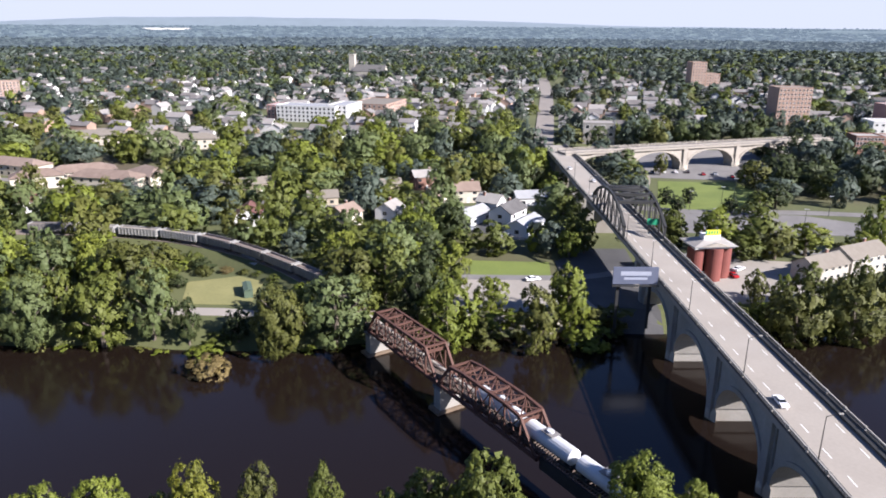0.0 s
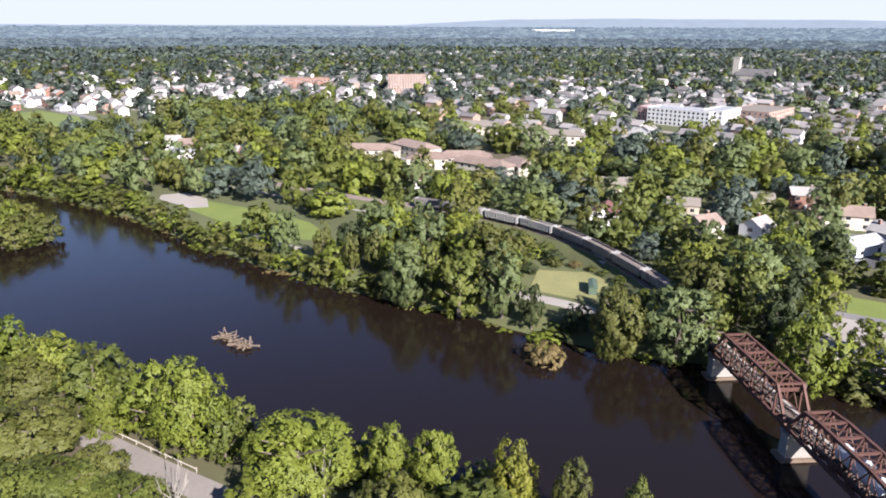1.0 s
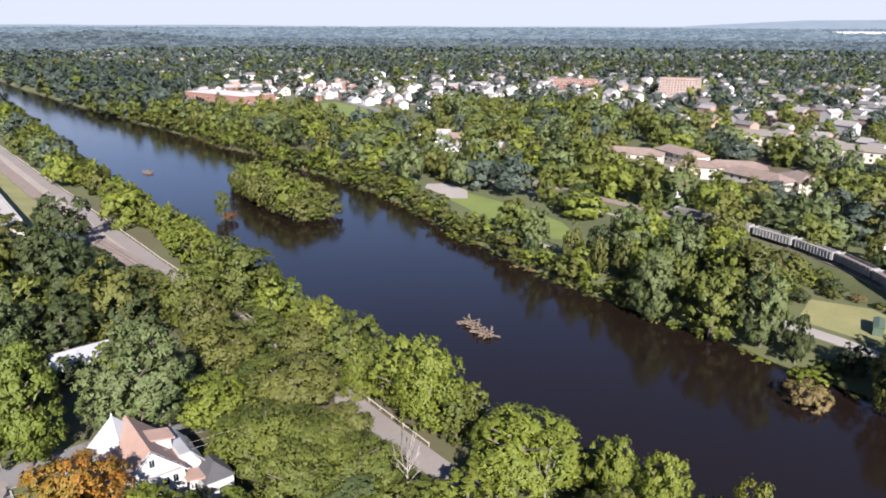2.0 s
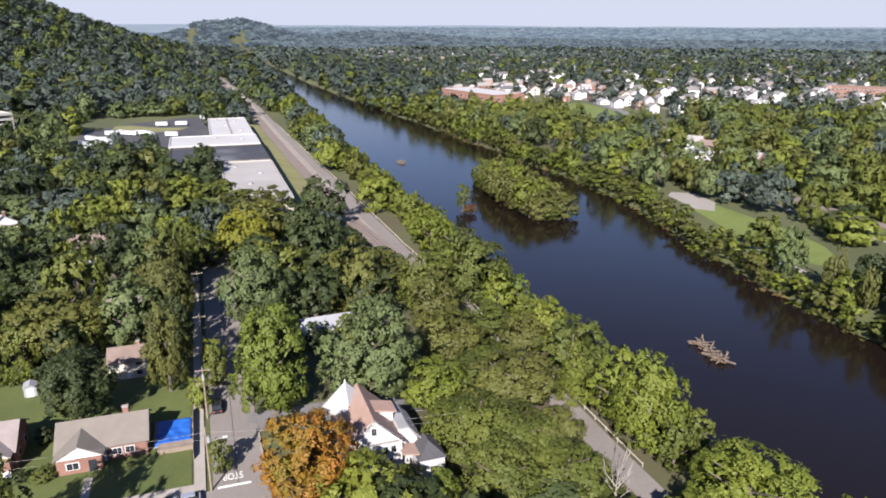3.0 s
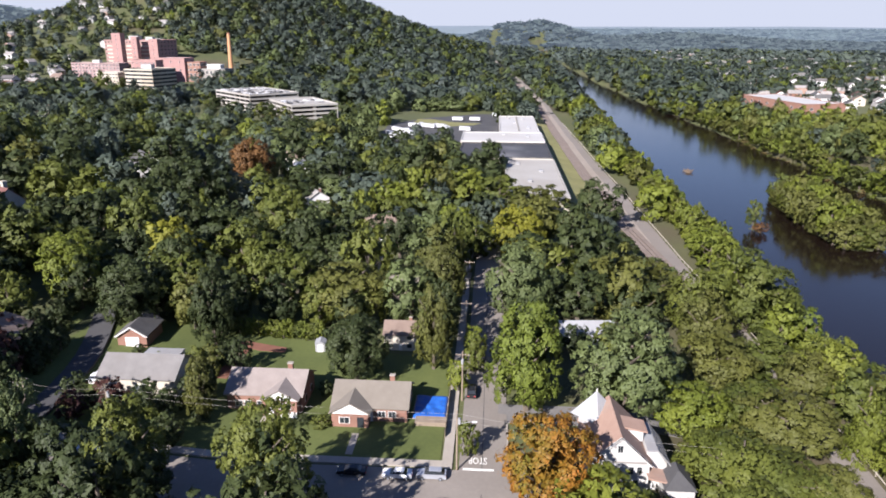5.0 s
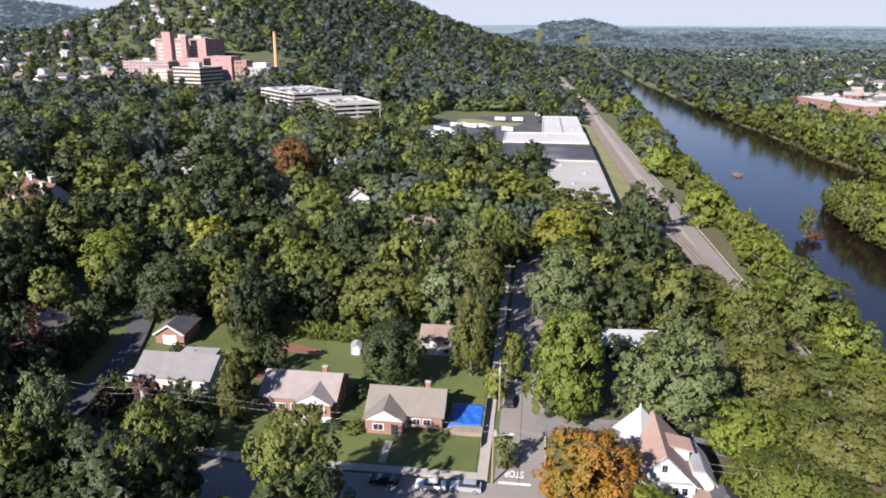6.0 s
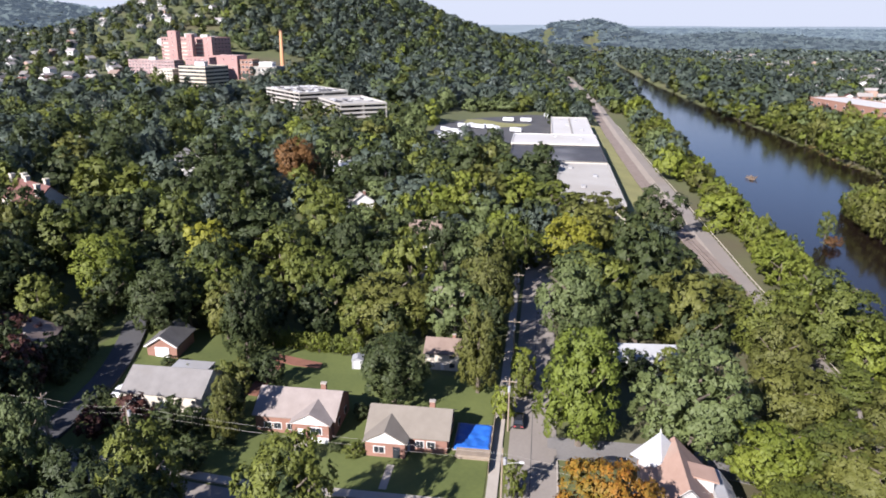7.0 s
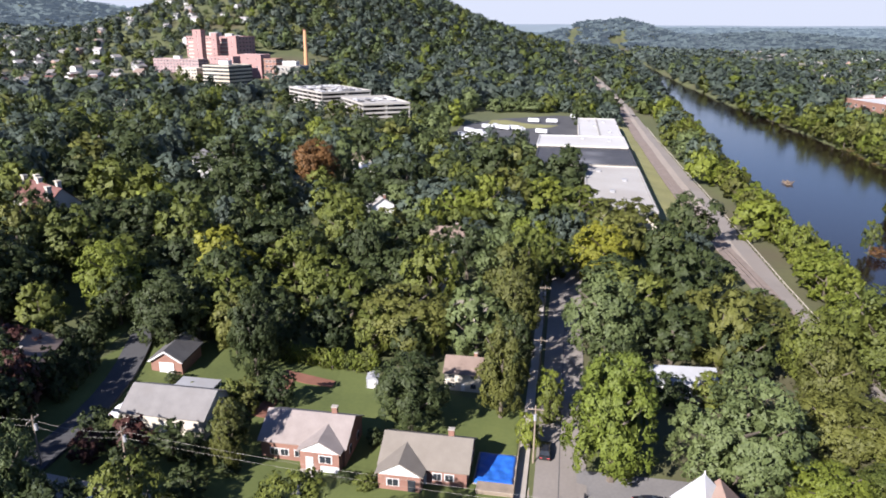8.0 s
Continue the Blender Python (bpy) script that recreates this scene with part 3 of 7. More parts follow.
        h = top(math.degrees(a)) + 5 * noise.noise((i * 0.22, seed, 0)) + 2.5 * noise.noise((i * 0.9, seed, 4))
        rows.append([(-math.sin(a) * (r + d), math.cos(a) * (r + d), z) for d, z in ((-260, -20), (-150, h * 0.55), (-50, h * 0.9), (0, h), (60, h * 0.9), (200, -20))])
    k = len(rows[0])
    s.add([p for row in rows for p in row], [(k * i + j, k * i + j + 1, k * i + k + j + 1, k * i + k + j) for i in range(n) for j in range(k - 1)])
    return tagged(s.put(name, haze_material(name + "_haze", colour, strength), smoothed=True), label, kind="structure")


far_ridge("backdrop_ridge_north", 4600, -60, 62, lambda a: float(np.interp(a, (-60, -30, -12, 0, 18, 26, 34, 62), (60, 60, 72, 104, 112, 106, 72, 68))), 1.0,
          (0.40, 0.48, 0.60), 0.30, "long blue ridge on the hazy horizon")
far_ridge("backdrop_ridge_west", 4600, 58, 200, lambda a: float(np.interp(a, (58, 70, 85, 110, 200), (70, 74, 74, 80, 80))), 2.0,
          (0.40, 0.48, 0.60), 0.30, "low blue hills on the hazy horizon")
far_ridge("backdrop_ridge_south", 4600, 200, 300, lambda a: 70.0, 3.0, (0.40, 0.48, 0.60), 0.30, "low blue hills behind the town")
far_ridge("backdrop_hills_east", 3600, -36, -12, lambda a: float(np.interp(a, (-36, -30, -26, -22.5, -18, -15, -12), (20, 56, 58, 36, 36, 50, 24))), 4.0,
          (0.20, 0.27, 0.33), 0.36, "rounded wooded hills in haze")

# ---- roads, rails and open ground ----
STREET = [(-60, 3.6), (-130, 3.5), (-200, 3.5), (-232, 4.0)]
ribbon("road_street", STREET, 8.0, M["oldroad"], "worn grey residential street", 0.14)
ribbon("road_cross_street", [(-95.5, 16), (-95.5, 8), (-95.5, -60), (-96, -140), (-100, -260)], 10.5, M["oldroad"], "worn grey cross street with parked cars", 0.12)
ribbon("road_side_street", [(-119.5, 6), (-119.5, 40), (-120, 52)], 6.5, M["asphalt"], "short side lane between trees", 0.11)
ribbon("pavement_street", [(-101, -2.4), (-170, -2.4), (-220, -2.2)], 1.7, M["walk"], "pale concrete pavement beside the street", 0.26)
ribbon("pavement_cross_street", [(-102.3, -3), (-102.3, -60), (-102.6, -130)], 1.8, M["walk"], "pale concrete pavement in front of the houses", 0.26)
ribbon("road_riverside", [(60, 74), (0, 70), (-88, 66.2), (-118, 66.4), (-172, 65), (-228, 62.5), (-322, 61), (-520, 56), (-672, 52.5), (-900, 40), (-1250, 5)], 5.0, M["towpath"],
       "grey towpath road beside the river", 0.2)
ribbon("gravel_verge", [(-235, 58.5), (-322, 56.6), (-520, 52), (-672, 49), (-900, 36)], 4.0, M["gravel"], "gravel strip between path and track", 0.17)
ribbon("track_bed", [(-205, 60), (-262, 55), (-344, 51.5), (-520, 47), (-672, 44.5), (-900, 31), (-1250, -5)], 5.5, M["ballast"], "brown railway ballast bed", 0.25)
for k, side in enumerate((-0.72, 0.72)):
    ribbon("rail", [(-205, 60 + side), (-262, 55 + side), (-344, 51.5 + side), (-520, 47 + side), (-672, 44.5 + side), (-900, 31 + side)], 0.12, M["rail"],
           "worn steel rail", 0.42, "structure")
patch("dry_verge", [(-262, 37), (-275, 51), (-344, 48.5), (-520, 44), (-670, 41.5), (-640, 34), (-530, 33.5), (-400, 35)], M["dry"], "mown yellowing grass beside the tracks", 0.14)
patch("yard_paving", [(-440, -70), (-436, -15), (-436, 7.5), (-585, 24), (-588, -8), (-560, -46), (-520, -72)], M["dark"], "dark asphalt lorry yard", 0.14)
patch("yard_grass", [(-514, -47), (-511, -26), (-518, -10), (-530, -5), (-534, -25), (-552, -44), (-548, -54), (-528, -55)], M["dry"], "mown grass islands in the yard", 0.22)
# south gardens
patch("front_lawns", [(-103.4, -3.6), (-103.4, -88), (-117, -90), (-117, -3.6)], M["grass"], "mown front lawns", 0.10)
patch("back_lawns", [(-117, -3.6), (-117, -90), (-150, -84), (-150, -46), (-140, -4)], M["grass"], "mown back lawns between gardens", 0.10)
# north side open ground
patch("riverside_lawn", [(-236, 192), (-180, 178), (-157, 189), (-180, 203), (-200, 207), (-243, 206)], M["bright"], "bright mown lawn near the river", 0.12)
patch("riverside_lot", [(-268, 204), (-262, 198), (-238, 194), (-232, 199), (-244, 209), (-262, 212)], M["lot"], "pale gravel turning place", 0.16)
ribbon("riverside_path", [(-194, 181.5), (-180, 177.5), (-160, 174)], 3.4, M["lot"], "pale gravel path along the lawn", 0.18)
patch("clearing", [(-82, 197), (-77, 179.5), (-58, 179.5), (-59, 198), (-68, 203)], M["dry"], "worn grass clearing", 0.12)
ribbon("clearing_track", [(-90, 173), (-72, 174.5), (-57, 175), (-46, 170), (-40, 166)], 5.0, M["lot"], "pale dirt track", 0.16)
patch("north_lot", [(-2, 176), (24, 167.5), (40, 167.5), (46, 190), (30, 204), (-2, 203.5)], M["lot"], "pale worn parking ground near the river", 0.12)
# grey lot beside the bridge: dark asphalt colour stands in for its shade
patch("underbridge_lot", [(41, 167), (54, 167), (57, 236), (46, 236), (31, 222), (31, 207), (46, 190)], M["dark"], "yard beside the bridge, its shade painted as dark asphalt", 0.13)
patch("north_lawn", [(3, 207), (28, 207), (29, 221), (3, 221)], M["bright"], "mown lawn beside the parking ground", 0.14)
ribbon("road_north_bank", [(-6, 204.6), (44, 206), (74, 230), (150, 238), (260, 232)], 4.2, M["asphalt"], "lane along the north bank", 0.2)
patch("silo_lot", [(70, 184), (104, 192), (112, 206), (110, 224), (86, 226), (70, 206)], M["lot"], "pale paved yard round the silos", 0.12)
patch("parking_strip", [(78, 258), (141, 256), (168, 240), (176, 262), (140, 284), (82, 288)], M["asphalt"], "grey parking area", 0.12)
patch("park_lawn", [(84, 296), (114, 291), (138, 320), (137, 350), (98, 350)], M["bright"], "mown park lawn", 0.12)
ribbon("park_path", [(72, 296), (80, 320), (92, 345), (96, 372)], 4.0, M["gravel"], "curving gravel path", 0.2)
ribbon("road_north", [(66, 300), (96, 289), (150, 289), (230, 280), (330, 262)], 7.0, M["asphalt"], "grey road past the park", 0.16)
patch("market_lot", [(96, 358), (150, 355), (172, 372), (176, 440), (104, 432)], M["asphalt"], "grey car park beside the viaduct", 0.12)
patch("meadow", [(-632, 322), (-440, 304), (-470, 345), (-632, 366)], M["bright"], "mown meadow on the slope", 0.15)
ribbon("road_meadow", [(-390, 318), (-470, 340), (-640, 378), (-760, 400)], 8.0, M["asphalt"], "road climbing past the meadow", 0.3)
ribbon("road_town", [(60, 376), (20, 480), (-160, 505), (-420, 470), (-640, 378)], 8.0, M["oldroad"], "main road along the edge of the town", 0.3)
ribbon("track_bed_north", [(-24, 168), (-47, 196), (-60, 209), (-75, 220), (-90, 228), (-105, 233), (-120, 236), (-145, 238), (-180, 236), (-250, 240), (-360, 250)], 5.5, M["ballast"],
       "railway ballast bed through the woods", z=-0.9, lift=0)
def embankment(name, points, top, half, foot, mat, label):
    """A bank with sloping sides that carries a track."""
    s, rows = Shape(), []
    for i, (x, y) in enumerate(points):
        (px, py), (qx, qy) = points[max(i - 1, 0)], points[min(i + 1, len(points) - 1)]
        d = math.hypot(qx - px, qy - py)
        nx, ny = -(qy - py) / d, (qx - px) / d
        rows.append([(x + nx * u, y + ny * u, top if abs(u) < foot else min(top, gz(x + nx * u, y + ny * u)) - 0.3) for u in (-foot, -half, half, foot)])
    s.add([p for r in rows for p in r], [(4 * i + j, 4 * i + j + 1, 4 * i + 5 + j, 4 * i + 4 + j) for i in range(len(rows) - 1) for j in range(3)])
    return tagged(s.put(name, mat), label, kind="structure")


embankment("railway_bank", [(-26, 171), (-47, 196), (-60, 209), (-75, 220), (-90, 228), (-105, 233), (-120, 236), (-145, 238), (-180, 236), (-250, 240), (-360, 250)], -1.1, 3.1, 8.5, ground_material(), "overgrown railway bank")
ribbon("pale_service_road", [(-150, 231), (-180, 229), (-250, 232), (-300, 243)], 4.0, M["lot"], "pale dirt road beside the railway", 0.25)
ribbon("apartment_road", [(-262, 330), (-240, 338), (-200, 334), (-150, 330), (-120, 300), (-60, 292), (10, 290)], 7.0, M["asphalt"], "asphalt road between apartment houses", 0.2)


# ---- trees ----
def crown(seed, boughs, cards, size, shape):
    """Leaf sprays on the clumps of many boughs: unit width and height. Returns corner places and facings, three to a spray."""
    rng = np.random.default_rng(seed)
    i = np.arange(boughs) + 0.5
    up, turn = 1 - 2 * i / boughs, i * 2.39996
    c = np.stack([np.sqrt(1 - up * up) * np.cos(turn), np.sqrt(1 - up * up) * np.sin(turn), up], 1) + rng.normal(scale=0.22, size=(boughs, 3))
    c /= np.linalg.norm(c, axis=1)[:, None]
    many = boughs > 20
    if shape == "cone":
        h = (i / boughs) ** 1.25 * 0.93 + 0.02
        w = 0.40 * (1 - h) ** 0.7
        mid = np.stack([w * np.cos(turn), w * np.sin(turn), h], 1)
        rad = 0.05 + 0.11 * (1 - h)
    else:
        span = dict(round=(0.37, 0.38, 0.52), tall=(0.34, 0.42, 0.51), spread=(0.39, 0.28, 0.54), shrub=(0.38, 0.42, 0.45), weep=(0.37, 0.41, 0.49))[shape]
        reach = rng.uniform(0.74, 1.04, boughs)
        mid = c * reach[:, None] * np.array((span[0], span[0], span[1])) + np.array((0, 0, span[2]))
        if shape in ("tall", "weep"):
            mid[:, :2] *= (1.18 - 0.6 * np.clip(mid[:, 2:] - 0.35, 0, 1))
        rad = rng.uniform(0.075, 0.135, boughs) * (1.0 if boughs > 50 else 1.15 if many else 1.75 if boughs > 9 else 2.1)
    # each bough ends in smaller clumps of leaves
    per = 9 if cards / boughs > 100 else 5 if cards / boughs > 30 else 1
    own = np.repeat(np.arange(boughs), per)
    cd = rng.normal(size=(len(own), 3)) + 0.9 * c[own] + np.array((0, 0, 0.35))
    cd /= np.linalg.norm(cd, axis=1)[:, None]
    if per > 1:
        hub = mid[own] + cd * rad[own][:, None] * rng.uniform(0.55, 0.95, len(own))[:, None] * np.array((1, 1, 0.85))
        hr = rad[own] * rng.uniform(0.30, 0.52, len(own))
    else:
        hub, hr = mid, rad
    which = rng.choice(len(own), cards, p=hr ** 2 / (hr ** 2).sum())
    d = rng.normal(size=(cards, 3))
    d /= np.linalg.norm(d, axis=1)[:, None]
    out = mid[own[which]] - np.array((0, 0, 0.45))
    out /= np.linalg.norm(out, axis=1)[:, None] + 1e-6
    d[(d * (out + np.array((0, 0, 0.4)))).sum(1) < -0.22] *= -1
    flat = 0.85 if shape != "weep" else 1.25
    place = hub[which] + d * hr[which][:, None] * np.array((1, 1, flat)) * rng.uniform(0.62, 1.1, cards)[:, None]
    stray = rng.random(cards) < 0.06
    place[stray] += d[stray] * rng.uniform(0.01, 0.05, int(stray.sum()))[:, None]
    # a loose core, so that no light shows through the middle
    inner = rng.random(cards) < 0.09
    place[inner] = (mid[own[which[inner]]] - np.array((0, 0, 0.5))) * rng.uniform(0.35, 0.8, (int(inner.sum()), 1)) + np.array((0, 0, 0.5))
    n = d + np.array((0, 0, 0.3)) + rng.normal(scale=0.42 if size < 0.2 else 0.24, size=(cards, 3))
    n /= np.linalg.norm(n, axis=1)[:, None]
    t = np.cross(n, rng.normal(size=(cards, 3)))
    t /= np.linalg.norm(t, axis=1)[:, None] + 1e-6
    b = np.cross(n, t)
    s = size * rng.uniform(0.6, 1.35, cards)[:, None]
    s[inner] = np.maximum(s[inner] * 1.8, 0.15)
    corner = []
    for u, v in ((-0.8, -0.5), (0.8, -0.5), (0.0, 1.1)):
        k = rng.uniform(0.6, 1.1, cards)[:, None]
        corner.append(place + (t * u + b * v) * s * k * 0.5 - n * s * 0.12 * rng.uniform(0, 1, cards)[:, None])
    v = np.stack(corner, 1)
    v[:, :, 2] = np.clip(v[:, :, 2], 0.02, None)
    # leaves in a spray face outwards from their clump and their bough
    face = 0.35 * n + 0.45 * d + 0.3 * cd[which] + 0.45 * out if many else 0.12 * n + 0.35 * d + 0.9 * out
    face /= np.linalg.norm(face, axis=1)[:, None] + 1e-6
    return np.concatenate([v.reshape(-1, 3), np.repeat(face, 3, axis=0)], 1)


def crown_mesh(name, v, mat):
    me = bpy.data.meshes.new(name)
    k = len(v) // 3
    me.vertices.add(len(v)), me.loops.add(3 * k), me.polygons.add(k)
    me.vertices.foreach_set("co", np.ascontiguousarray(v[:, :3]).ravel())
    me.loops.foreach_set("vertex_index", np.arange(3 * k))
    me.polygons.foreach_set("loop_start", np.arange(k) * 3)
    me.materials.append(mat)
    me.update(calc_edges=True)
    facing = me.attributes.new("custom_normal", "FLOAT_VECTOR", "CORNER")
    facing.data.foreach_set("vector", np.ascontiguousarray(v[:, 3:]).ravel())
    return me


def trunk_shape(seed, spread=0.3, twigs=0, limbs=7):
    """A tapered trunk that forks into limbs: unit width and height."""
    rng, s = random.Random(seed), Shape()
    s.tube((0, 0, -0.03), (0.01, 0, 0.30), 0.045, 0.030, 7).tube((0.01, 0, 0.30), (0.0, 0.02, 0.72), 0.030, 0.010, 6)
    for i in range(limbs):
        a, z0 = i * 2.4 + rng.random(), 0.22 + 0.06 * i
        tip = (spread * math.cos(a), spread * math.sin(a), z0 + 0.18 + 0.12 * rng.random())
        s.tube((0, 0, z0), tip, 0.016, 0.006, 5)
        for _ in range(twigs):
            s.tube(tip, (tip[0] * (1.1 + rng.random() * 0.5), tip[1] * (1.1 + rng.random() * 0.5), tip[2] + 0.05 + 0.2 * rng.random()), 0.006, 0.002, 4)
    return s


CROWNS, TRUNKS, CROWN_MESHES = {}, {}, {}
SIZES = dict(hero=(64, 8600, 0.043), near=(40, 1900, 0.091), small=(14, 520, 0.17))


def tree(x, y, h, w, colour="mid", shape="round", detail="near", label="", name="tree", seed=None, category="tree", bark="bark"):
    """One tree with its trunk and crown, standing at x, y."""
    seed = (int(x * 7 + y * 13) if seed is None else seed) % 4
    key = (shape, detail, seed, colour)
    if key not in CROWN_MESHES:
        lobes, cards, size = SIZES[detail]
        if key[:3] not in CROWNS:
            CROWNS[key[:3]] = crown(seed + len(shape) * 10, lobes, cards, size, shape)
        CROWN_MESHES[key] = crown_mesh("crown", CROWNS[key[:3]], LEAVES[colour])
    limbs = dict(hero=7, near=4, small=2)[detail]
    if (seed, bark, limbs) not in TRUNKS:
        TRUNKS[seed, bark, limbs] = trunk_shape(seed, limbs=limbs).mesh("trunk", M[bark])
    words = dict(leaf="summer green", deep="dark green", mid="green", fresh="bright green", lime="yellow-green", olive="olive-green", blue="grey-green", gold="golden yellow",
                 rust="rust-brown", maple="orange and green autumn", plum="dark purple", brush="dry tan")[colour]
    form = dict(round="rounded", tall="tall", spread="wide-spreading", cone="narrow conical", shrub="low bushy", weep="drooping")[shape]
    ob = thing(name, label or f"{form} {category} with {words} leaves on the ground", category, x, y, gz(x, y) - 0.1, random.uniform(0, 360))
    ob.scale = (w, w, h)
    for part_name, me in (("trunk", TRUNKS[seed, bark, limbs]), ("crown", CROWN_MESHES[key])):
        new(part_name, me).parent = ob
    PLACED.append((x, y, w))
    return ob


PLACED, HOMES = [], []
CLEAR = [(-107, -86, -170, 20), (-132, -100, -80, 0), (-150, -128, -58, -30), (-147, -128, -84, -62), (-190, -60, -3, 8.5), (-352, -262, 8, 47), (-525, -352, -16, 47), (-112, -88, 17, 38), (-600, -440, -75, 6), (-122, -117, 5, 34),
         (-272, -155, 178, 210), (-84, -48, 163, 203), (-2, 46, 170, 222), (44, 72, 165, 420), (66, 114, 180, 228), (98, 142, 196, 230), (76, 176, 238, 292), (82, 140, 288, 352), (94, 178, 354, 442),
         (-636, -430, 284, 372), (-716, -608, 236, 288), (-170, -80, 515, 600), (-270, -150, 304, 366), (46, 150, 376, 432), (-66, -40, 166, 184), (150, 320, 262, 296), (-935, -760, -480, -285), (-760, -700, -375, -310), (-662, -578, -246, -160), (-608, -522, -186, -112)]


def open_ground(x, y):
    """Where no wild tree stands."""
    out = (y > near_bank(x) - 1.5) & (y < far_bank(x) + 1.0) & (x > -2270)
    for a, b, c, d in CLEAR:
        out |= (x > a) & (x < b) & (y > c) & (y < d)
    ry = np.interp(x, (-1250, -900, -672, -520, -322, -228, -172, -118, -88, 0, 60), (5, 40, 52.5, 56, 61, 62.5, 65, 66.4, 66.2, 70, 74))
    out |= (y - ry > np.where(x < -150, -10.0, -4.5)) & (y - ry < 4.5) & (x < 60)
    ty = np.interp(x, (-1250, -900, -672, -520, -344, -262, -205), (-5, 31, 44.5, 47, 51.5, 55, 60))
    out |= (y - ty > -11) & (y - ty < 5.5) & (x < -205)
    ny = np.interp(x, (-360, -250, -180, -145, -120, -90, -60, -47, -24), (250, 240, 236, 238, 236, 228, 209, 196, 168))
    out |= (y > ny - np.where((x > -112) & (x < -42), 22, 8)) & (y < ny + 4.5) & (x > -360) & (x < -20)
    ax = np.interp(y, (352, 395, 450, 520, 640, 780, 1000), (52, 47, 51, 60, 74, 90, 110))
    out |= (np.abs(x - ax) < 9) & (y > 340) & (y < 1000)
    for hx, hy, hr in HOMES:
        k = 0.5 * hr / math.hypot(hx, hy)
        out |= (x - hx * (1 - k)) ** 2 + (y - hy * (1 - k)) ** 2 < hr * hr
    return out


def in_town(x, y):
    """Where the streets of the town across the river lie."""
    r, a = np.hypot(x, y), np.degrees(np.arctan2(-x, y))
    inner = np.interp(a, (-40, -25, -8, 0, 12, 22, 34, 44, 52, 62, 70, 76, 84), (430, 560, 480, 470, 430, 440, 540, 690, 640, 620, 760, 1300, 3000))
    outer = np.interp(a, (-40, -25, 0, 40, 60, 76, 84), (1300, 1300, 1900, 1800, 1500, 1900, 3000))
    south = (a > 114) & (a < 136) & (r > 820) & (r < 1900)
    return ((r > inner) & (r < outer) & (a > -40) & (a < 84)) | south

# ---- buildings ----
def window(parent, x, y, z, w, h, axis, mat="paint", sub=True, depth=0.07):
    """A window on a wall: a frame that stands proud, with its pane. axis is the wall's outward direction, x or y, with its sign."""
    sgn = 1 if axis[0] == "+" else -1
    if axis[1] == "y":
        f = Shape().box(x - w / 2, x + w / 2, min(y, y + sgn * depth), max(y, y + sgn * depth), z, z + h)
        p = [Shape().box(x - w * 0.42 + k * w * 0.44, x - w * 0.02 + k * w * 0.44, min(y, y + sgn * depth * 1.6), max(y, y + sgn * depth * 1.6), z + h * 0.08, z + h * 0.92) for k in (0, 1)]
    else:
        f = Shape().box(min(x, x + sgn * depth), max(x, x + sgn * depth), y - w / 2, y + w / 2, z, z + h)
        p = [Shape().box(min(x, x + sgn * depth * 1.6), max(x, x + sgn * depth * 1.6), y - w * 0.42 + k * w * 0.44, y - w * 0.02 + k * w * 0.44, z + h * 0.08, z + h * 0.92) for k in (0, 1)]
    ob = f.put("window", M[mat], parent)
    if sub:
        for s in p:
            s.put("pane", M["glass"], ob, "dark reflecting glass")
    return ob


def gable_walls(w, d, h, rise):
    return Shape().slab([(-d / 2, -1.0), (d / 2, -1.0), (d / 2, h), (0, h + rise), (-d / 2, h)], "x", -w / 2, w / 2)


def gable_roof(w, d, h, rise, over=0.45, t=0.22):
    drop = over * rise / (d / 2)
    s = Shape()
    for k in (-1, 1):
        s.slab([(k * (d / 2 + over), h - drop + 0.03), (0, h + rise + 0.03), (0, h + rise + t), (k * (d / 2 + over), h - drop + t)], "x", -w / 2 - over, w / 2 + over)
    return s


def gable_house(name, label, x, y, turn, w, d, h, rise, wall, roof, floors=1, front=(-0.3, 0.3), chimney=True, group="", z=None, sides=True, panes=True):
    """A house with its ridge along local x; its front looks along local -y."""
    ob = thing(name, label, "house", x, y, z, turn, group)
    HOMES.append((x, y, 0.5 * w + (7.5 if y > 100 and y < 350 else 5.5)))
    gable_walls(w, d, h, rise).put("wall", M[wall], ob)
    gable_roof(w, d, h, rise).put("roof", M[roof], ob)
    for k in range(floors):
        for u in front:
            window(ob, u * w, -d / 2, 0.95 + 2.8 * k, 1.5, 1.3, "-y", "paint" if panes else "glass", panes)
        if sides:
            for sg in (-1, 1):
                window(ob, sg * w / 2, -d * 0.2, 0.95 + 2.8 * k, 1.1, 1.3, "+x" if sg > 0 else "-x")
                window(ob, sg * w / 2, d * 0.22, 0.95 + 2.8 * k, 1.1, 1.3, "+x" if sg > 0 else "-x")
    Shape().box(-0.5, 0.5, -d / 2 - 0.08, -d / 2, 0.05, 2.1).put("door", M["paint"], ob)
    if chimney:
        c = Shape().box(w * 0.22, w * 0.22 + 0.9, d * 0.1, d * 0.1 + 0.7, h, h + rise + 0.7).put("chimney", M["brick"], ob)
        Shape().box(w * 0.22 - 0.08, w * 0.22 + 0.98, d * 0.1 - 0.08, d * 0.1 + 0.78, h + rise + 0.7, h + rise + 0.85).put("chimney_cap", M["walk"], c)
    return ob


def cross_gable(ob, cx, w, d0, d1, h, rise, wall, roof):
    """A front gable on the side -y of a house, from d0 out to d1."""
    Shape().slab([(cx - w / 2, -1.0), (cx + w / 2, -1.0), (cx + w / 2, h), (cx - w / 2, h)], "y", d1, d0).put("front_wall", M[wall], ob)
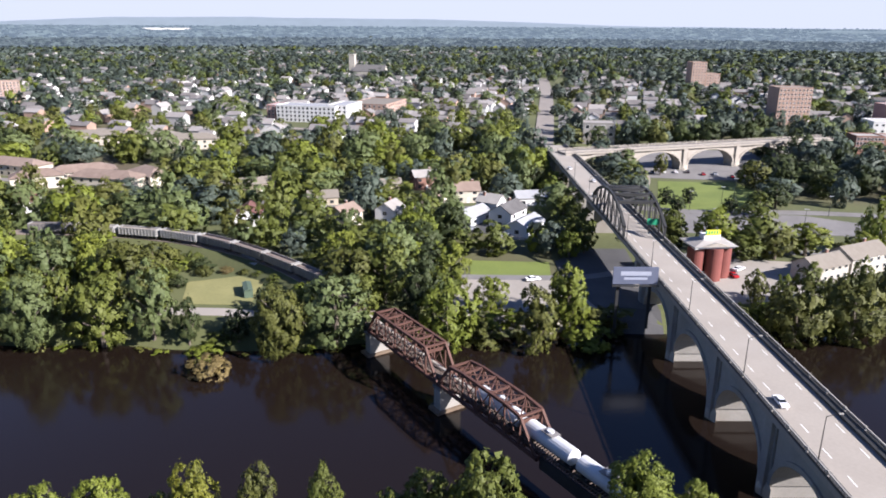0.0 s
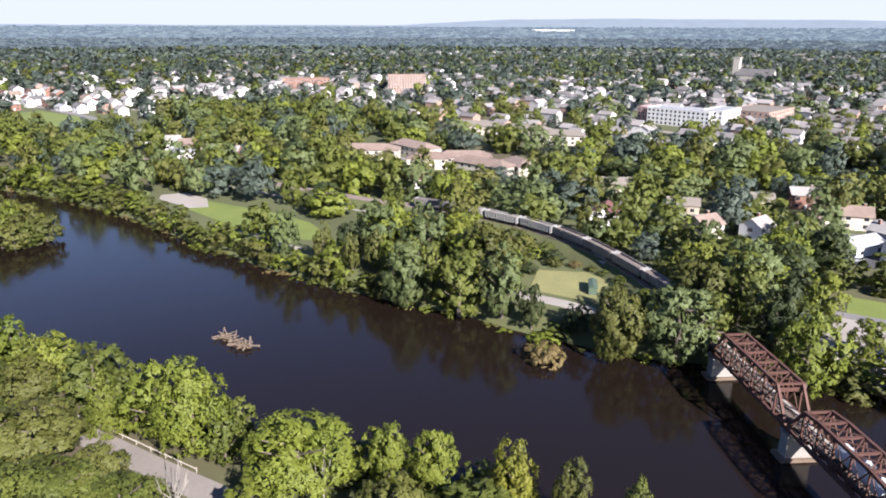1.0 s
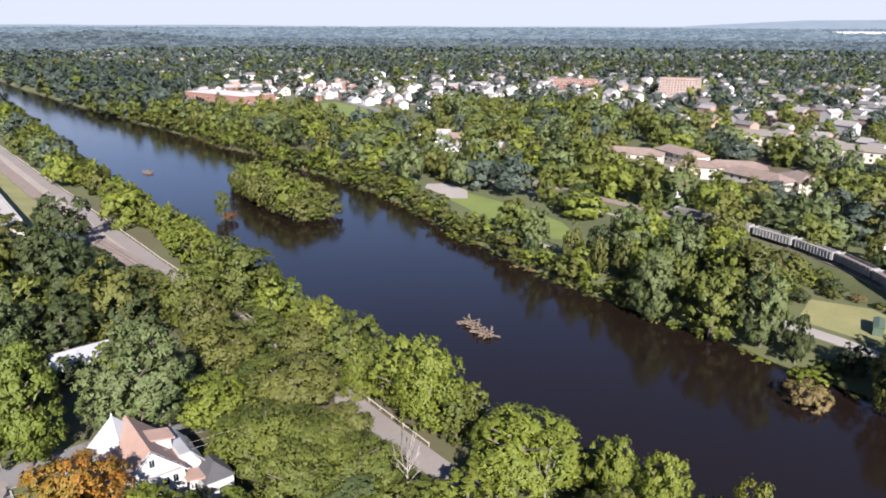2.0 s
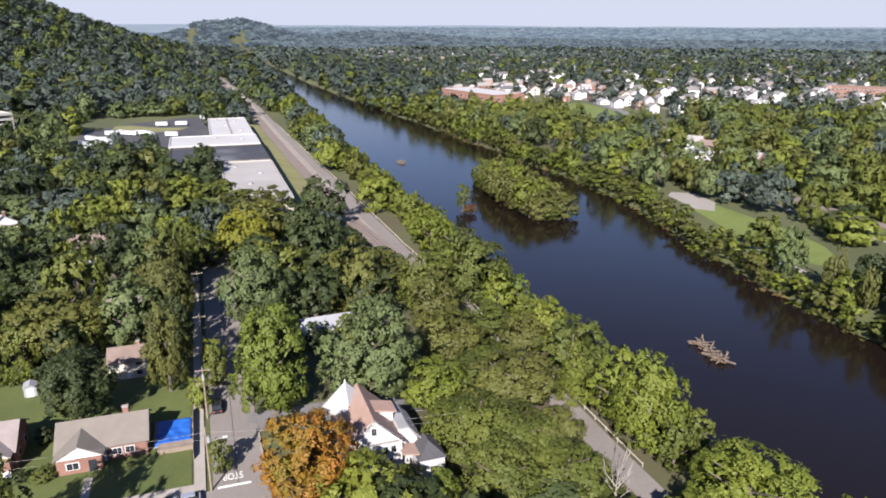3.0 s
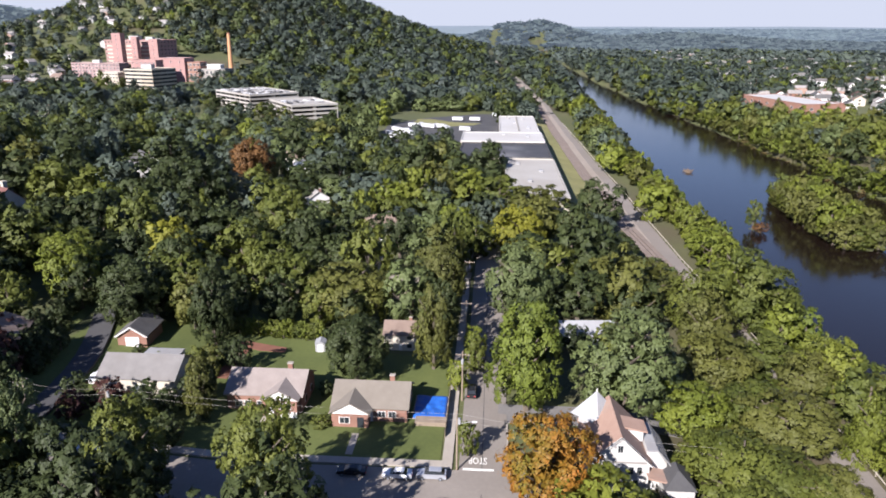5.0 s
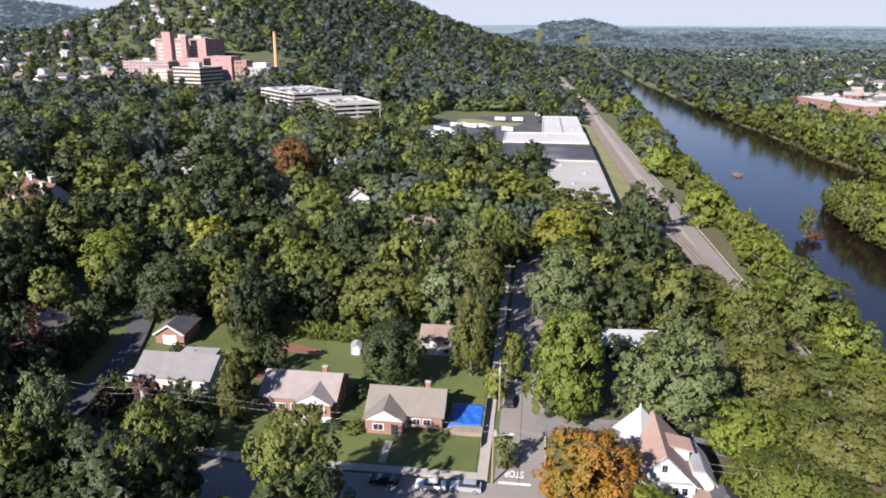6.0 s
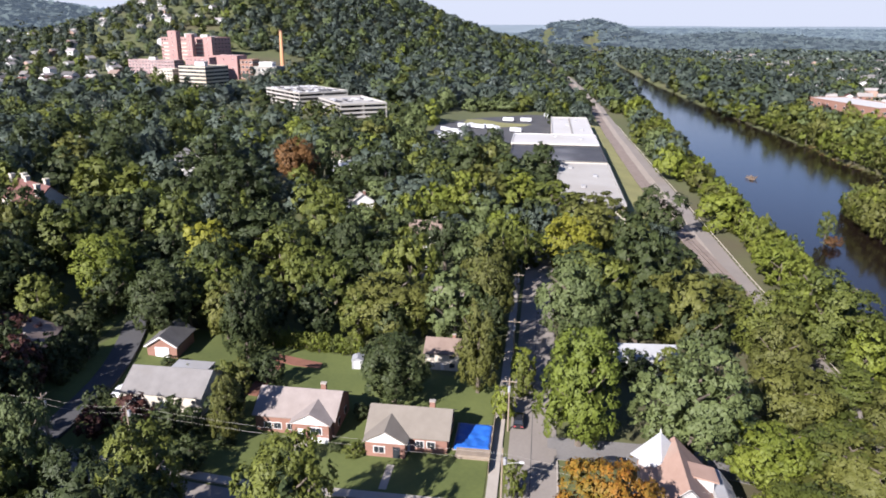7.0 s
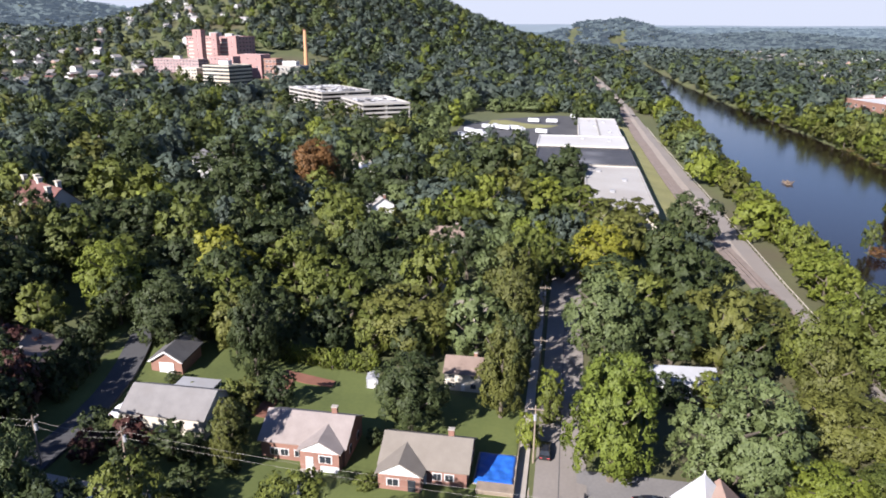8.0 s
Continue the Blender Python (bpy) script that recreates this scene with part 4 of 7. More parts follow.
    Shape().slab([(cx - w / 2 - 0.35, h - 0.08), (cx + w / 2 + 0.35, h - 0.08), (cx, h + rise - 0.02)], "y", d1 - 0.1, d1 + 0.15).put("gable", M["paint"], ob, "white boarded gable")
    s = Shape()
    for k in (-1, 1):
        s.slab([(cx + k * (w / 2 + 0.45), h - 0.1), (cx, h + rise), (cx, h + rise + 0.2), (cx + k * (w / 2 + 0.45), h + 0.1)], "y", d1 - 0.35, d0 + 3.6)
    s.put("gable_roof", M[roof], ob)


def ranch_houses():
    g = "brick bungalows along the cross street"
    h2 = gable_house("bungalow", "single-storey red brick bungalow with tan shingle roof", -119.6, -17.2, 90, 13.4, 9.2, 3.0, 2.7, "brick", "tanroof", 1, (0.16, 0.30), True, g)
    cross_gable(h2, -3.2, 6.6, -4.6, -7.0, 2.9, 2.0, "brick", "tanroof")
    window(h2, -4.2, -7.0, 0.9, 2.0, 1.3, "-y")
    Shape().box(-1.9, -0.7, -7.09, -7.0, 0.05, 2.2).put("porch_door", M["glass"], h2)
    Shape().box(-2.4, -0.2, -9.4, -7.1, -0.4, 0.12).put("porch_step", M["walk"], h2)
    h1 = gable_house("bungalow", "red brick bungalow with pinkish shingle roof and white gable", -121.6, -37.2, 90, 14.0, 9.6, 3.6, 2.7, "brick", "pinkroof", 1, (-0.34, -0.22, -0.05), True, g)
    cross_gable(h1, 3.4, 6.4, -4.8, -6.6, 3.5, 1.9, "brick", "pinkroof")
    window(h1, 4.4, -6.6, 1.6, 2.2, 1.4, "-y")
    Shape().box(1.2, 2.4, -6.7, -6.6, 0.3, 2.5).put("porch_door", M["paint"], h1)
    Shape().box(0.3, 3.4, -8.6, -6.7, -0.6, 0.3).put("porch_step", M["walk"], h1)
    Shape().box(3.6, 6.6, -6.75, -6.6, -1.0, 1.1).put("garage_door", M["paint"], h1, "white basement garage door")
    h0 = gable_house("bungalow", "bungalow with pale grey shingle roof", -122.5, -61.8, 90, 14.6, 9.6, 3.4, 2.6, "cream", "greyroof", 1, (-0.4, -0.3, 0.1), False, g)
    Shape().box(-4, 3.5, 4.8, 9.2, 2.7, 2.95).put("patio_roof", M["tinroof"], h0, "pale flat patio roof")
    for px in (-3.8, 3.3):
        Shape().box(px - 0.1, px + 0.1, 8.9, 9.1, -0.5, 2.7).put("patio_post", M["paint"], h0)
    shed = thing("garage", "small brick garage with dark gable roof and white door", "garage", -140.0, -72.0, turn=3)
    gable_walls(8.2, 6.2, 2.7, 2.0).put("wall", M["brick"], shed)
    gable_roof(8.2, 6.2, 2.7, 2.0).put("roof", M["darkroof"], shed)
    Shape().box(4.1, 4.22, -1.4, 1.5, -0.2, 2.2).put("garage_door", M["paint"], shed, "white panelled garage door")
    Shape().slab([(-3.6, 2.4), (0, 4.72), (3.6, 2.4), (3.1, 2.4), (0, 4.4), (-3.1, 2.4)], "x", 4.45, 4.65).put("bargeboard", M["paint"], shed, "white bargeboards")


def victorian():
    ob = thing("victorian_house", "tall white clapboard house with salmon roofs and a corner turret", "house", -103.4, 24.1, turn=0)
    Shape().slab([(-4.4, -1), (4.4, -1), (4.4, 5.4), (0, 9.6), (-4.4, 5.4)], "x", -6.0, 6.0).put("wall", M["clapboard"], ob)
    s = Shape()
    for k in (-1, 1):
        s.slab([(k * 5.0, 4.9), (0, 9.65), (0, 9.9), (k * 5.0, 5.15)], "x", -6.4, 6.5)
    s.put("roof", M["salmon"], ob, "faded salmon shingles")
    for z in (0.9, 3.2):
        for y in (-2.9, -1.5, 1.8, 3.1) if z > 2 else (-2.9, 2.6):
            window(ob, 6.0, y, z, 0.9, 1.5, "+x")
    window(ob, 6.0, 0, 6.9, 0.9, 1.4, "+x")
    for x in (-3, 0.5, 4):
        for z in (1.0, 3.6):
            window(ob, x, -4.4, z, 1.0, 1.5, "-y")
    for k in range(12):
        Shape().box(6.0, 6.035, -4.38, 4.38, -0.4 + k * 0.46, -0.34 + k * 0.46).put("clapboard_lap", M["clapboard"], ob)
    for y in (-4.4, 4.4):
        Shape().box(5.98, 6.1, y - 0.12, y + 0.12, -1, 5.3).put("corner_board", M["paint"], ob)
    for k in (-1, 1):
        Shape().beam((6.45, k * 4.95, 4.98), (6.45, 0, 9.72), 0.1, 0.34).put("bargeboard", M["paint"], ob)
    Shape().box(6.0, 6.1, -0.6, 0.6, -0.2, 2.1).put("front_door", M["glass"], ob, "dark front door")
    Shape().box(6.0, 6.12, -4.4, 4.4, 5.2, 5.45).put("belt_board", M["shingle"], ob, "grey belt course")
    t = Shape()
    t.tube((-5.4, -2.2, -1), (-5.4, -2.2, 7.2), 2.7, 2.7, 8)
    turret = t.put("turret", M["clapboard"], ob)
    Shape().tube((-5.4, -2.2, 6.9), (-5.4, -2.2, 11.0), 4.1, 0.05, 4).put("turret_roof", M["tinroof"], turret, "pale metal pyramid roof")
    Shape().tube((-5.4, -2.2, 10.9), (-5.4, -2.2, 11.5), 0.14, 0.06, 6).put("finial", M["paint"], turret)
    wing = Shape().slab([(4.4, -1), (7.6, -1), (7.6, 4.2), (6.0, 6.3), (4.4, 6.3)], "x", -3.4, 4.2).put("wing", M["clapboard"], ob)
    Shape().slab([(4.5, 6.35), (6.0, 6.4), (8.2, 3.8), (8.2, 4.05), (6.0, 6.65), (4.5, 6.6)], "x", -3.8, 4.6).put("wing_roof", M["tinroof"], wing, "pale standing-seam metal roof")
    for k in range(9):
        Shape().beam((-3.4 + k * 0.95, 6.0, 6.68), (-3.4 + k * 0.95, 8.2, 4.08), 0.07, 0.07).put("roof_seam", M["hopper"], wing)
    dormer = Shape().box(-1.6, 1.4, 1.0, 4.3, 6.2, 8.0).put("dormer", M["clapboard"], ob)
    Shape().slab([(0.5, 8.7), (4.9, 7.8), (4.9, 8.05), (0.5, 8.95)], "x", -1.9, 1.7).put("dormer_roof", M["salmon"], dormer)
    porch = Shape().slab([(4.2, 3.5), (8.0, 2.7), (8.0, 2.95), (4.2, 3.75)], "x", 4.2, 7.6).put("porch_roof", M["salmon"], ob)
    for x, y in ((7.4, 4.7), (7.4, 7.8), (4.4, 7.8)):
        Shape().box(x - 0.1, x + 0.1, y - 0.1, y + 0.1, -1, 2.7).put("porch_post", M["paint"], porch)
    shed = thing("small_annex", "small white annexe with dark hipped roof", "house", -97.6, 32.9)
    Shape().box(-2.8, 2.8, -2.1, 2.1, -1, 3.6).put("wall", M["clapboard"], shed)
    Shape().add([(-3.1, -2.4, 3.6), (3.1, -2.4, 3.6), (3.1, 2.4, 3.6), (-3.1, 2.4, 3.6), (-1.6, 0, 5.6), (0.6, 0, 5.6)],
                [(0, 1, 5, 4), (1, 2, 5), (2, 3, 4, 5), (3, 0, 4), (3, 2, 1, 0)]).put("roof", M["dark"], shed)
    window(shed, 2.8, 0.2, 1.0, 1.2, 1.3, "+x")


ranch_houses()
victorian()

HOUSES = {}


def plain_house(kind, x, y, turn, group, scale=1.0, z=None):
    """A house of the town, copied from one of a few forms."""
    forms = dict(white=(9, 8, 5.6, 2.6, "siding", "shingle", 2, "white two-storey house with grey gable roof"),
                 twin=(13, 9, 5.8, 2.8, "siding", "darkroof", 2, "white twin house with dark gable roof"),
                 cream=(10, 9, 5.2, 2.8, "cream", "brownroof", 2, "cream house with brown gable roof"),
                 brick=(11, 9, 5.8, 2.4, "brick", "shingle", 2, "red brick house with grey gable roof"),
                 tan=(12, 8.5, 3.4, 2.2, "tan", "tanroof", 1, "low tan house with tan gable roof"),
                 pale=(14, 9, 3.4, 2.2, "siding", "tinroof", 1, "low white house with pale roof"),
                 redtop=(12, 9, 4.6, 2.6, "siding", "redroof", 1, "white house with red tile roof"))
    w, d, h, rise, wall, roof, floors, label = forms[kind]
    if kind not in HOUSES:
        HOUSES[kind] = gable_house("house", label, x, y, turn, w, d, h, rise, wall, roof, floors, (-0.3, 0.28), floors == 2, group, sides=False, panes=False)
        ob = HOUSES[kind]
        for k in range(floors):
            for sg in (-1, 1):
                window(ob, sg * w / 2, 0, 0.95 + 2.8 * k, 1.6, 1.3, "+x" if sg > 0 else "-x", sub=False, mat="glass")
        ob.scale = (scale, scale, scale)
        return ob
    HOMES.append((x, y, 0.5 * w + (7.5 if y > 100 and y < 350 else 5.5)))
    ob = copy_thing(HOUSES[kind], pose(x, y, gz(x, y) if z is None else z, 0, 0, turn))
    ob.scale = (scale, scale, scale)
    return tagged(ob, group=group)


def block(name, label, x, y, turn, w, d, h, wall, roof, floors, bays, side_bays=3, z=None, win=(1.5, 1.7), category="building", base=-4.0, parapet=0.6, faces=("-y", "+x"), frame_mat="paint"):
    """A flat-roofed block with a parapet and a window in each bay of each storey."""
    ob = thing(name, label, category, x, y, z, turn)
    HOMES.append((x, y, 0.5 * w + 8))
    Shape().box(-w / 2, w / 2, -d / 2, d / 2, base, h).put("wall", M[wall], ob)
    Shape().box(-w / 2 + 0.4, w / 2 - 0.4, -d / 2 + 0.4, d / 2 - 0.4, h, h + 0.12).put("roof", M[roof], ob)
    rim = Shape()
    for a in ((-w / 2 - 0.1, w / 2 + 0.1, -d / 2 - 0.1, -d / 2 + 0.35), (-w / 2 - 0.1, w / 2 + 0.1, d / 2 - 0.35, d / 2 + 0.1),
              (-w / 2 - 0.1, -w / 2 + 0.35, -d / 2 + 0.35, d / 2 - 0.35), (w / 2 - 0.35, w / 2 + 0.1, -d / 2 + 0.35, d / 2 - 0.35)):
        rim.box(*a, h, h + parapet)
    rim.put("parapet", M[wall], ob)
    step = h / floors
    made = {}
    for k in range(floors):
        z0 = k * step + (step - win[1]) * 0.55
        for face in faces:
            n = bays if face[1] == "y" else side_bays
            for i in range(n):
                u = ((i + 0.5) / n - 0.5) * (w if face[1] == "y" else d)
                if face not in made:
                    sg = 1 if face[0] == "+" else -1
                    o = sg * (d if face[1] == "y" else w) / 2
                    made[face] = window(ob, 0 if face[1] == "y" else o, o if face[1] == "y" else 0, 0, win[0], win[1], face, frame_mat, False).data
                    me = made[face]
                    me.materials.append(M["glass"])
                    bpy.data.objects.remove(ob.children[-1])
                    lo = [min(v.co[j] for v in me.vertices) for j in range(3)]
                    hi = [max(v.co[j] for v in me.vertices) for j in range(3)]
                    bm = bmesh.new()
                    bm.from_mesh(me)
                    j = 1 if face[1] == "y" else 0
                    out = [f for f in bm.faces if abs(f.normal[j]) > 0.9 and f.normal[j] * sg > 0]
                    ins = bmesh.ops.inset_region(bm, faces=out, thickness=min(win) * 0.09, depth=0.0)
                    for f in out:
                        f.material_index = 1
                    bm.to_mesh(me)
                    bm.free()
                o = new("window", made[face])
                o.parent = ob
                o.location = (u, 0, z0) if face[1] == "y" else (0, u, z0)
    return ob


# the concrete road bridge
def arch_bridge(name, label, x, y, turn, length, deck_z, base_z, width, supports, mat, deck_mat, rail_mat, arches=True, first=0.0):
    """A bridge along local y: spans with a curved soffit between the supports, piers, a deck with kerbs and parapets."""
    ob = thing(name, label, "bridge", x, y, deck_z, turn)
    low = base_z - deck_z
    Shape().box(-width / 2, width / 2, first, length, -1.1, 0.0).put("deck", M[deck_mat], ob, "pale worn concrete roadway")
    for a, b in zip(supports, supports[1:]):
        half, mid = (b - a) / 2 - 2.0, (a + b) / 2
        crown_z = -2.2 if -low < 14 else -4.6
        rise = min(half * 0.8, -low - 2.2 + crown_z)
        curve = [(mid + half * math.cos(t), crown_z - rise + rise * math.sin(t)) for t in [math.pi * i / 14 for i in range(15)]]
        prof = [(a + 2, -1.1), (a + 2, crown_z - rise)] + curve[::-1][1:-1] + [(b - 2, crown_z - rise), (b - 2, -1.1)]
        Shape().slab(prof, "x", -width / 2 + 1.1, width / 2 - 1.1).put("arch", M[mat], ob)
        # rib that outlines the arch on both faces
        for sx in (-1, 1):
            ribs = Shape()
            for (u0, z0), (u1, z1) in zip(curve, curve[1:]):
                ribs.beam((sx * (width / 2 - 0.95), u0, z0 + 0.5), (sx * (width / 2 - 0.95), u1, z1 + 0.5), 0.5, 0.9)
            ribs.put("arch_rib", M[mat], ob)
    for s in supports:
        pier = Shape().box(-width / 2 + 0.9, width / 2 - 0.9, s - 1.7, s + 1.7, low - 2, -1.1).put("pier", M[mat], ob, "stained concrete pier")
        for sx in (-1, 1):
            Shape().box(sx * (width / 2 - 0.75) - 0.5, sx * (width / 2 - 0.75) + 0.5, s - 1.2, s + 1.2, low, -0.6).put("pilaster", M[mat], pier)
            e = sx * (width / 2 - 0.9)
            # cutwater takes paler concrete than the pier to paint in its sunlit face
            Shape().add([(e - sx * 0.2, s - 2.6, low - 2), (e - sx * 0.2, s + 2.6, low - 2), (e + sx * 1.1, s, low - 2), (e - sx * 0.2, s - 2.6, low + 2.2), (e - sx * 0.2, s + 2.6, low + 2.2), (e + sx * 1.1, s, low + 1.0),
                         (e - sx * 0.2, s, low + 4.6)], [(0, 1, 2), (0, 2, 5, 3), (2, 1, 4, 5), (3, 5, 6), (5, 4, 6), (0, 3, 6, 4, 1)]).put("cutwater", M["pale"], pier, "pointed cutwater, paler in colour for its sunlit face")
    for sx in (-1, 1):
        e = sx * width / 2
        # dark colour stands for the unlit parapet face and its dark railing
        Shape().box(min(e, e - sx * 1.3), max(e, e - sx * 1.3), first, length, 0.0, 0.2).put("kerb_walk", M["dark"], ob)
        Shape().box(min(e, e - sx * 0.25), max(e, e - sx * 0.25), first, length, 0.9, 1.15).put("top_rail", M[mat], ob)
        Shape().box(min(e, e - sx * 0.22), max(e, e - sx * 0.22), first, length, 0.2, 0.45).put("bottom_rail", M[rail_mat], ob)
        post = Shape().box(-0.16, 0.16, -0.2, 0.2, 0.2, 1.3).mesh("rail_post", M[mat])
        bars = Shape()
        t = first
        while t < length:
            o = new("rail_post", post)
            o.parent, o.location = ob, (e - sx * 0.15, t, 0)
            for k in range(1, 8):
                bars.box(e - sx * 0.12 - 0.05, e - sx * 0.12 + 0.05, t + k * 0.75 - 0.05, t + k * 0.75 + 0.05, 0.45, 0.9)
            t += 6.0
        tagged(bars.put("balusters", M[rail_mat], ob), kind="stuff")
    return ob


BRIDGE_TURN = 1.8
road_bridge = arch_bridge("road_bridge", "long concrete arch road bridge over the river with stained piers", 59.5, 87.0, BRIDGE_TURN, 300, 8.0, -8.0, 12.6,
                          (-31.0, -5.5, 20.5, 45.6, 73.0, 100.0), "concrete", "deck", "steel", first=-70)
dash = Shape().box(-0.08, 0.08, 0, 2.6, 0.0, 0.012).mesh("lane_line", M["line"])
for k in range(-2, 28):
    for u in (-2.9, 2.9):
        o = new("lane_line", dash)
        o.parent, o.location = road_bridge, (u, k * 7.0, 0)
# raised dark walkway strip beside the right-hand railing
Shape().box(4.6, 6.1, -70, 300, 0.2, 0.55).put("cable_duct", M["steel"], road_bridge, "dark railing walk")
for y in (112, 170, 185, 205, 225, 245, 265, 285):
    Shape().box(-4.5, 4.5, y - 1.0, y + 1.0, -13.5, -1.1).put("bent_pier", M["concrete"], road_bridge)


def through_truss(ob, a, b, half, height):
    """Curved steel trusses on both sides of the roadway with bracing over it."""
    n = 8
    top = lambda i: height * math.sin(math.pi * (i + 0.6) / (n + 1.2)) ** 0.62
    ys = [a + (b - a) * i / n for i in range(n + 1)]
    for sx in (-1, 1):
        x = sx * half
        side = Shape().beam((x, a, 0.3), (x, b, 0.3), 0.5, 0.6).put("bottom_chord", M["steel"], ob, "black riveted steel chord")

        def bar(name, p, q, w, h):
            Shape().beam(p, q, w, h).put(name, M["steel"], side)

        for i in range(n):
            bar("top_chord", (x, ys[i], top(i)), (x, ys[i + 1], top(i + 1)), 0.85, 0.8)
            bar("diagonal", (x, ys[i], 0.3) if i < n / 2 else (x, ys[i], top(i)), (x, ys[i + 1], top(i + 1)) if i < n / 2 else (x, ys[i + 1], 0.3), 0.34, 0.34)
        for i in range(n + 1):
            bar("vertical", (x, ys[i], 0), (x, ys[i], top(i)), 0.5, 0.5)
    for i in range(2, n - 1):
        Shape().beam((-half, ys[i], top(i)), (half, ys[i], top(i)), 0.7, 1.0).put("top_strut", M["steel"], ob)
        if i < n - 2:
            for k in (-1, 1):
                Shape().beam((-half * k, ys[i], top(i)), (half * k, ys[i + 1], top(i + 1)), 0.4, 0.4).put("top_brace", M["steel"], ob)


through_truss(road_bridge, 121, 166, 6.2, 10.6)
for y in (127.0,):
    g = Shape().box(-0.2, 0.2, -0.2, 0.2, 0, 1).mesh("sign_post", M["steel"])
    for x in (3.0, 6.0):
        o = new("sign_post", g)
        o.parent, o.location, o.scale = road_bridge, (x, y, 0), (0.6, 0.6, 5.2)
    Shape().box(2.3, 6.0, y - 0.2, y - 0.1, 3.2, 5.2).put("road_sign", M["signgreen"], road_bridge, "green road sign panel")

viaduct = arch_bridge("viaduct", "pale concrete arch viaduct with wide arches", 50.5, 359.0, -70.0, 172, 9.0, -3.5, 9.0, (4, 38, 72, 106, 140, 168), "walk", "deck", "walk")
ribbon("road_avenue", [(52, 352), (47, 395), (51, 450), (60, 520), (74, 640), (90, 780), (110, 1000)], 13.0, M["oldroad"], "wide avenue climbing away from the bridge", 0.5)
abutment = Shape().prism([(46, 345), (58, 345), (60, 395), (40, 395)], -6, 4.6).put("abutment", M["concrete"], road_bridge)
abutment.matrix_parent_inverse = road_bridge.matrix_basis.inverted()


def street_lamp(x, y, z, turn, parent_label="slim grey street lamp on the bridge"):
    ob = thing("street_lamp", parent_label, "street lamp", x, y, z, turn, "lamps on the bridge")
    Shape().tube((0, 0, 0), (0, 0, 8.2), 0.11, 0.06, 6).put("pole", M["steel"], ob)
    Shape().tube((0, 0, 8.1), (1.9, 0, 8.6), 0.05, 0.04, 5).put("arm", M["steel"], ob)
    Shape().box(1.7, 2.4, -0.14, 0.14, 8.5, 8.66).put("lamp_head", M["concrete"], ob)
    return ob


for t in (5, 32, 62, 92, 118, 175, 205):
    p = road_bridge.matrix_basis @ Vector((-6.1, t, 0.2))
    street_lamp(*p, BRIDGE_TURN)


# the railway bridge
RAIL = Vector((0.565, -0.825, 0)).normalized()
RAIL_TURN = math.degrees(math.atan2(RAIL.y, RAIL.x))


def railway_bridge():
    ob = thing("railway_bridge", "rust-brown steel truss railway bridge on stone piers", "bridge", -11.5, 147.2, -1.5, RAIL_TURN)
    L = 31.5
    for k, x0 in enumerate((-15.8, 16.2)):
        half, hgt, n = 2.5, 6.3, 7
        xs = [x0 + L * i / n for i in range(n + 1)]
        if k == 0:
            tops = [hgt] * (n + 1)
        else:
            tops = [0, hgt * 0.92, hgt, hgt, hgt, hgt, hgt * 0.92, 0]
        for sy in (-1, 1):
            y = sy * half
            side = Shape().beam((xs[0], y, 0), (xs[-1], y, 0), 0.5, 0.7).put("bottom_chord", M["rust"], ob)

            def member(name, p, q, w):
                Shape().beam(p, q, w, w).put(name, M["rust"], side)

            for i in range(1, n - 1):
                member("top_chord", (xs[i], y, tops[i]), (xs[i + 1], y, tops[i + 1]), 0.55)
            member("end_post", (xs[0], y, 0), (xs[1], y, tops[1]), 0.5)
            member("end_post", (xs[-1], y, 0), (xs[-2], y, tops[-2]), 0.5)
            for i in range(1, n):
                member("vertical", (xs[i], y, 0), (xs[i], y, tops[i]), 0.32)
            for i in range(1, n - 1):
                a, b = (0, tops[i + 1]) if i >= n // 2 else (tops[i], 0)
                member("diagonal", (xs[i], y, a), (xs[i + 1], y, b), 0.22)
                member("diagonal", (xs[i], y, tops[i] - a), (xs[i + 1], y, tops[i + 1] - b), 0.14)
        for i in range(1, n):
            Shape().beam((xs[i], -half, tops[i]), (xs[i], half, tops[i]), 0.4, 0.4).put("top_strut", M["rust"], ob)
            if i < n - 1:
                for k2 in (-1, 1):
                    Shape().beam((xs[i], -half * k2, tops[i]), (xs[i + 1], half * k2, tops[i + 1]), 0.2, 0.2).put("top_brace", M["rust"], ob)
        for i in (1, n - 1):
            Shape().beam((xs[i], -half, tops[i] - 1.2), (xs[i], half, tops[i] - 1.2), 0.2, 0.8).put("portal_brace", M["rust"], ob)
        for i in range(n + 1):
            Shape().beam((xs[i], -half, -0.3), (xs[i], half, -0.3), 0.4, 0.8).put("floor_beam", M["rust"], ob)
        for y in (-0.9, 0.9):
            Shape().beam((xs[0], y, -0.1), (xs[-1], y, -0.1), 0.3, 0.7).put("stringer", M["rust"], ob)
    for x0, x1 in ((-34, -16), (48, 110)):
        for y in (-1.6, 1.6):
            Shape().box(x0, x1, y - 0.2, y + 0.2, -2.2, 0.2).put("girder", M["steel"], ob, "dark plate girder")
    tie = Shape().box(-0.12, 0.12, -1.5, 1.5, 0.28, 0.45).mesh("tie", M["tie"])
    for i in range(215):
        o = new("tie", tie)
        o.parent, o.location = ob, (-34 + i * 0.67, 0, 0)
    for y in (-0.72, 0.72):
        Shape().box(-34, 110, y - 0.04, y + 0.04, 0.45, 0.6).put("rail", M["rail"], ob)
    Shape().box(-30, 48, 1.5, 2.3, 0.25, 0.35).put("walkway", M["walk"], ob, "weathered plank walkway")
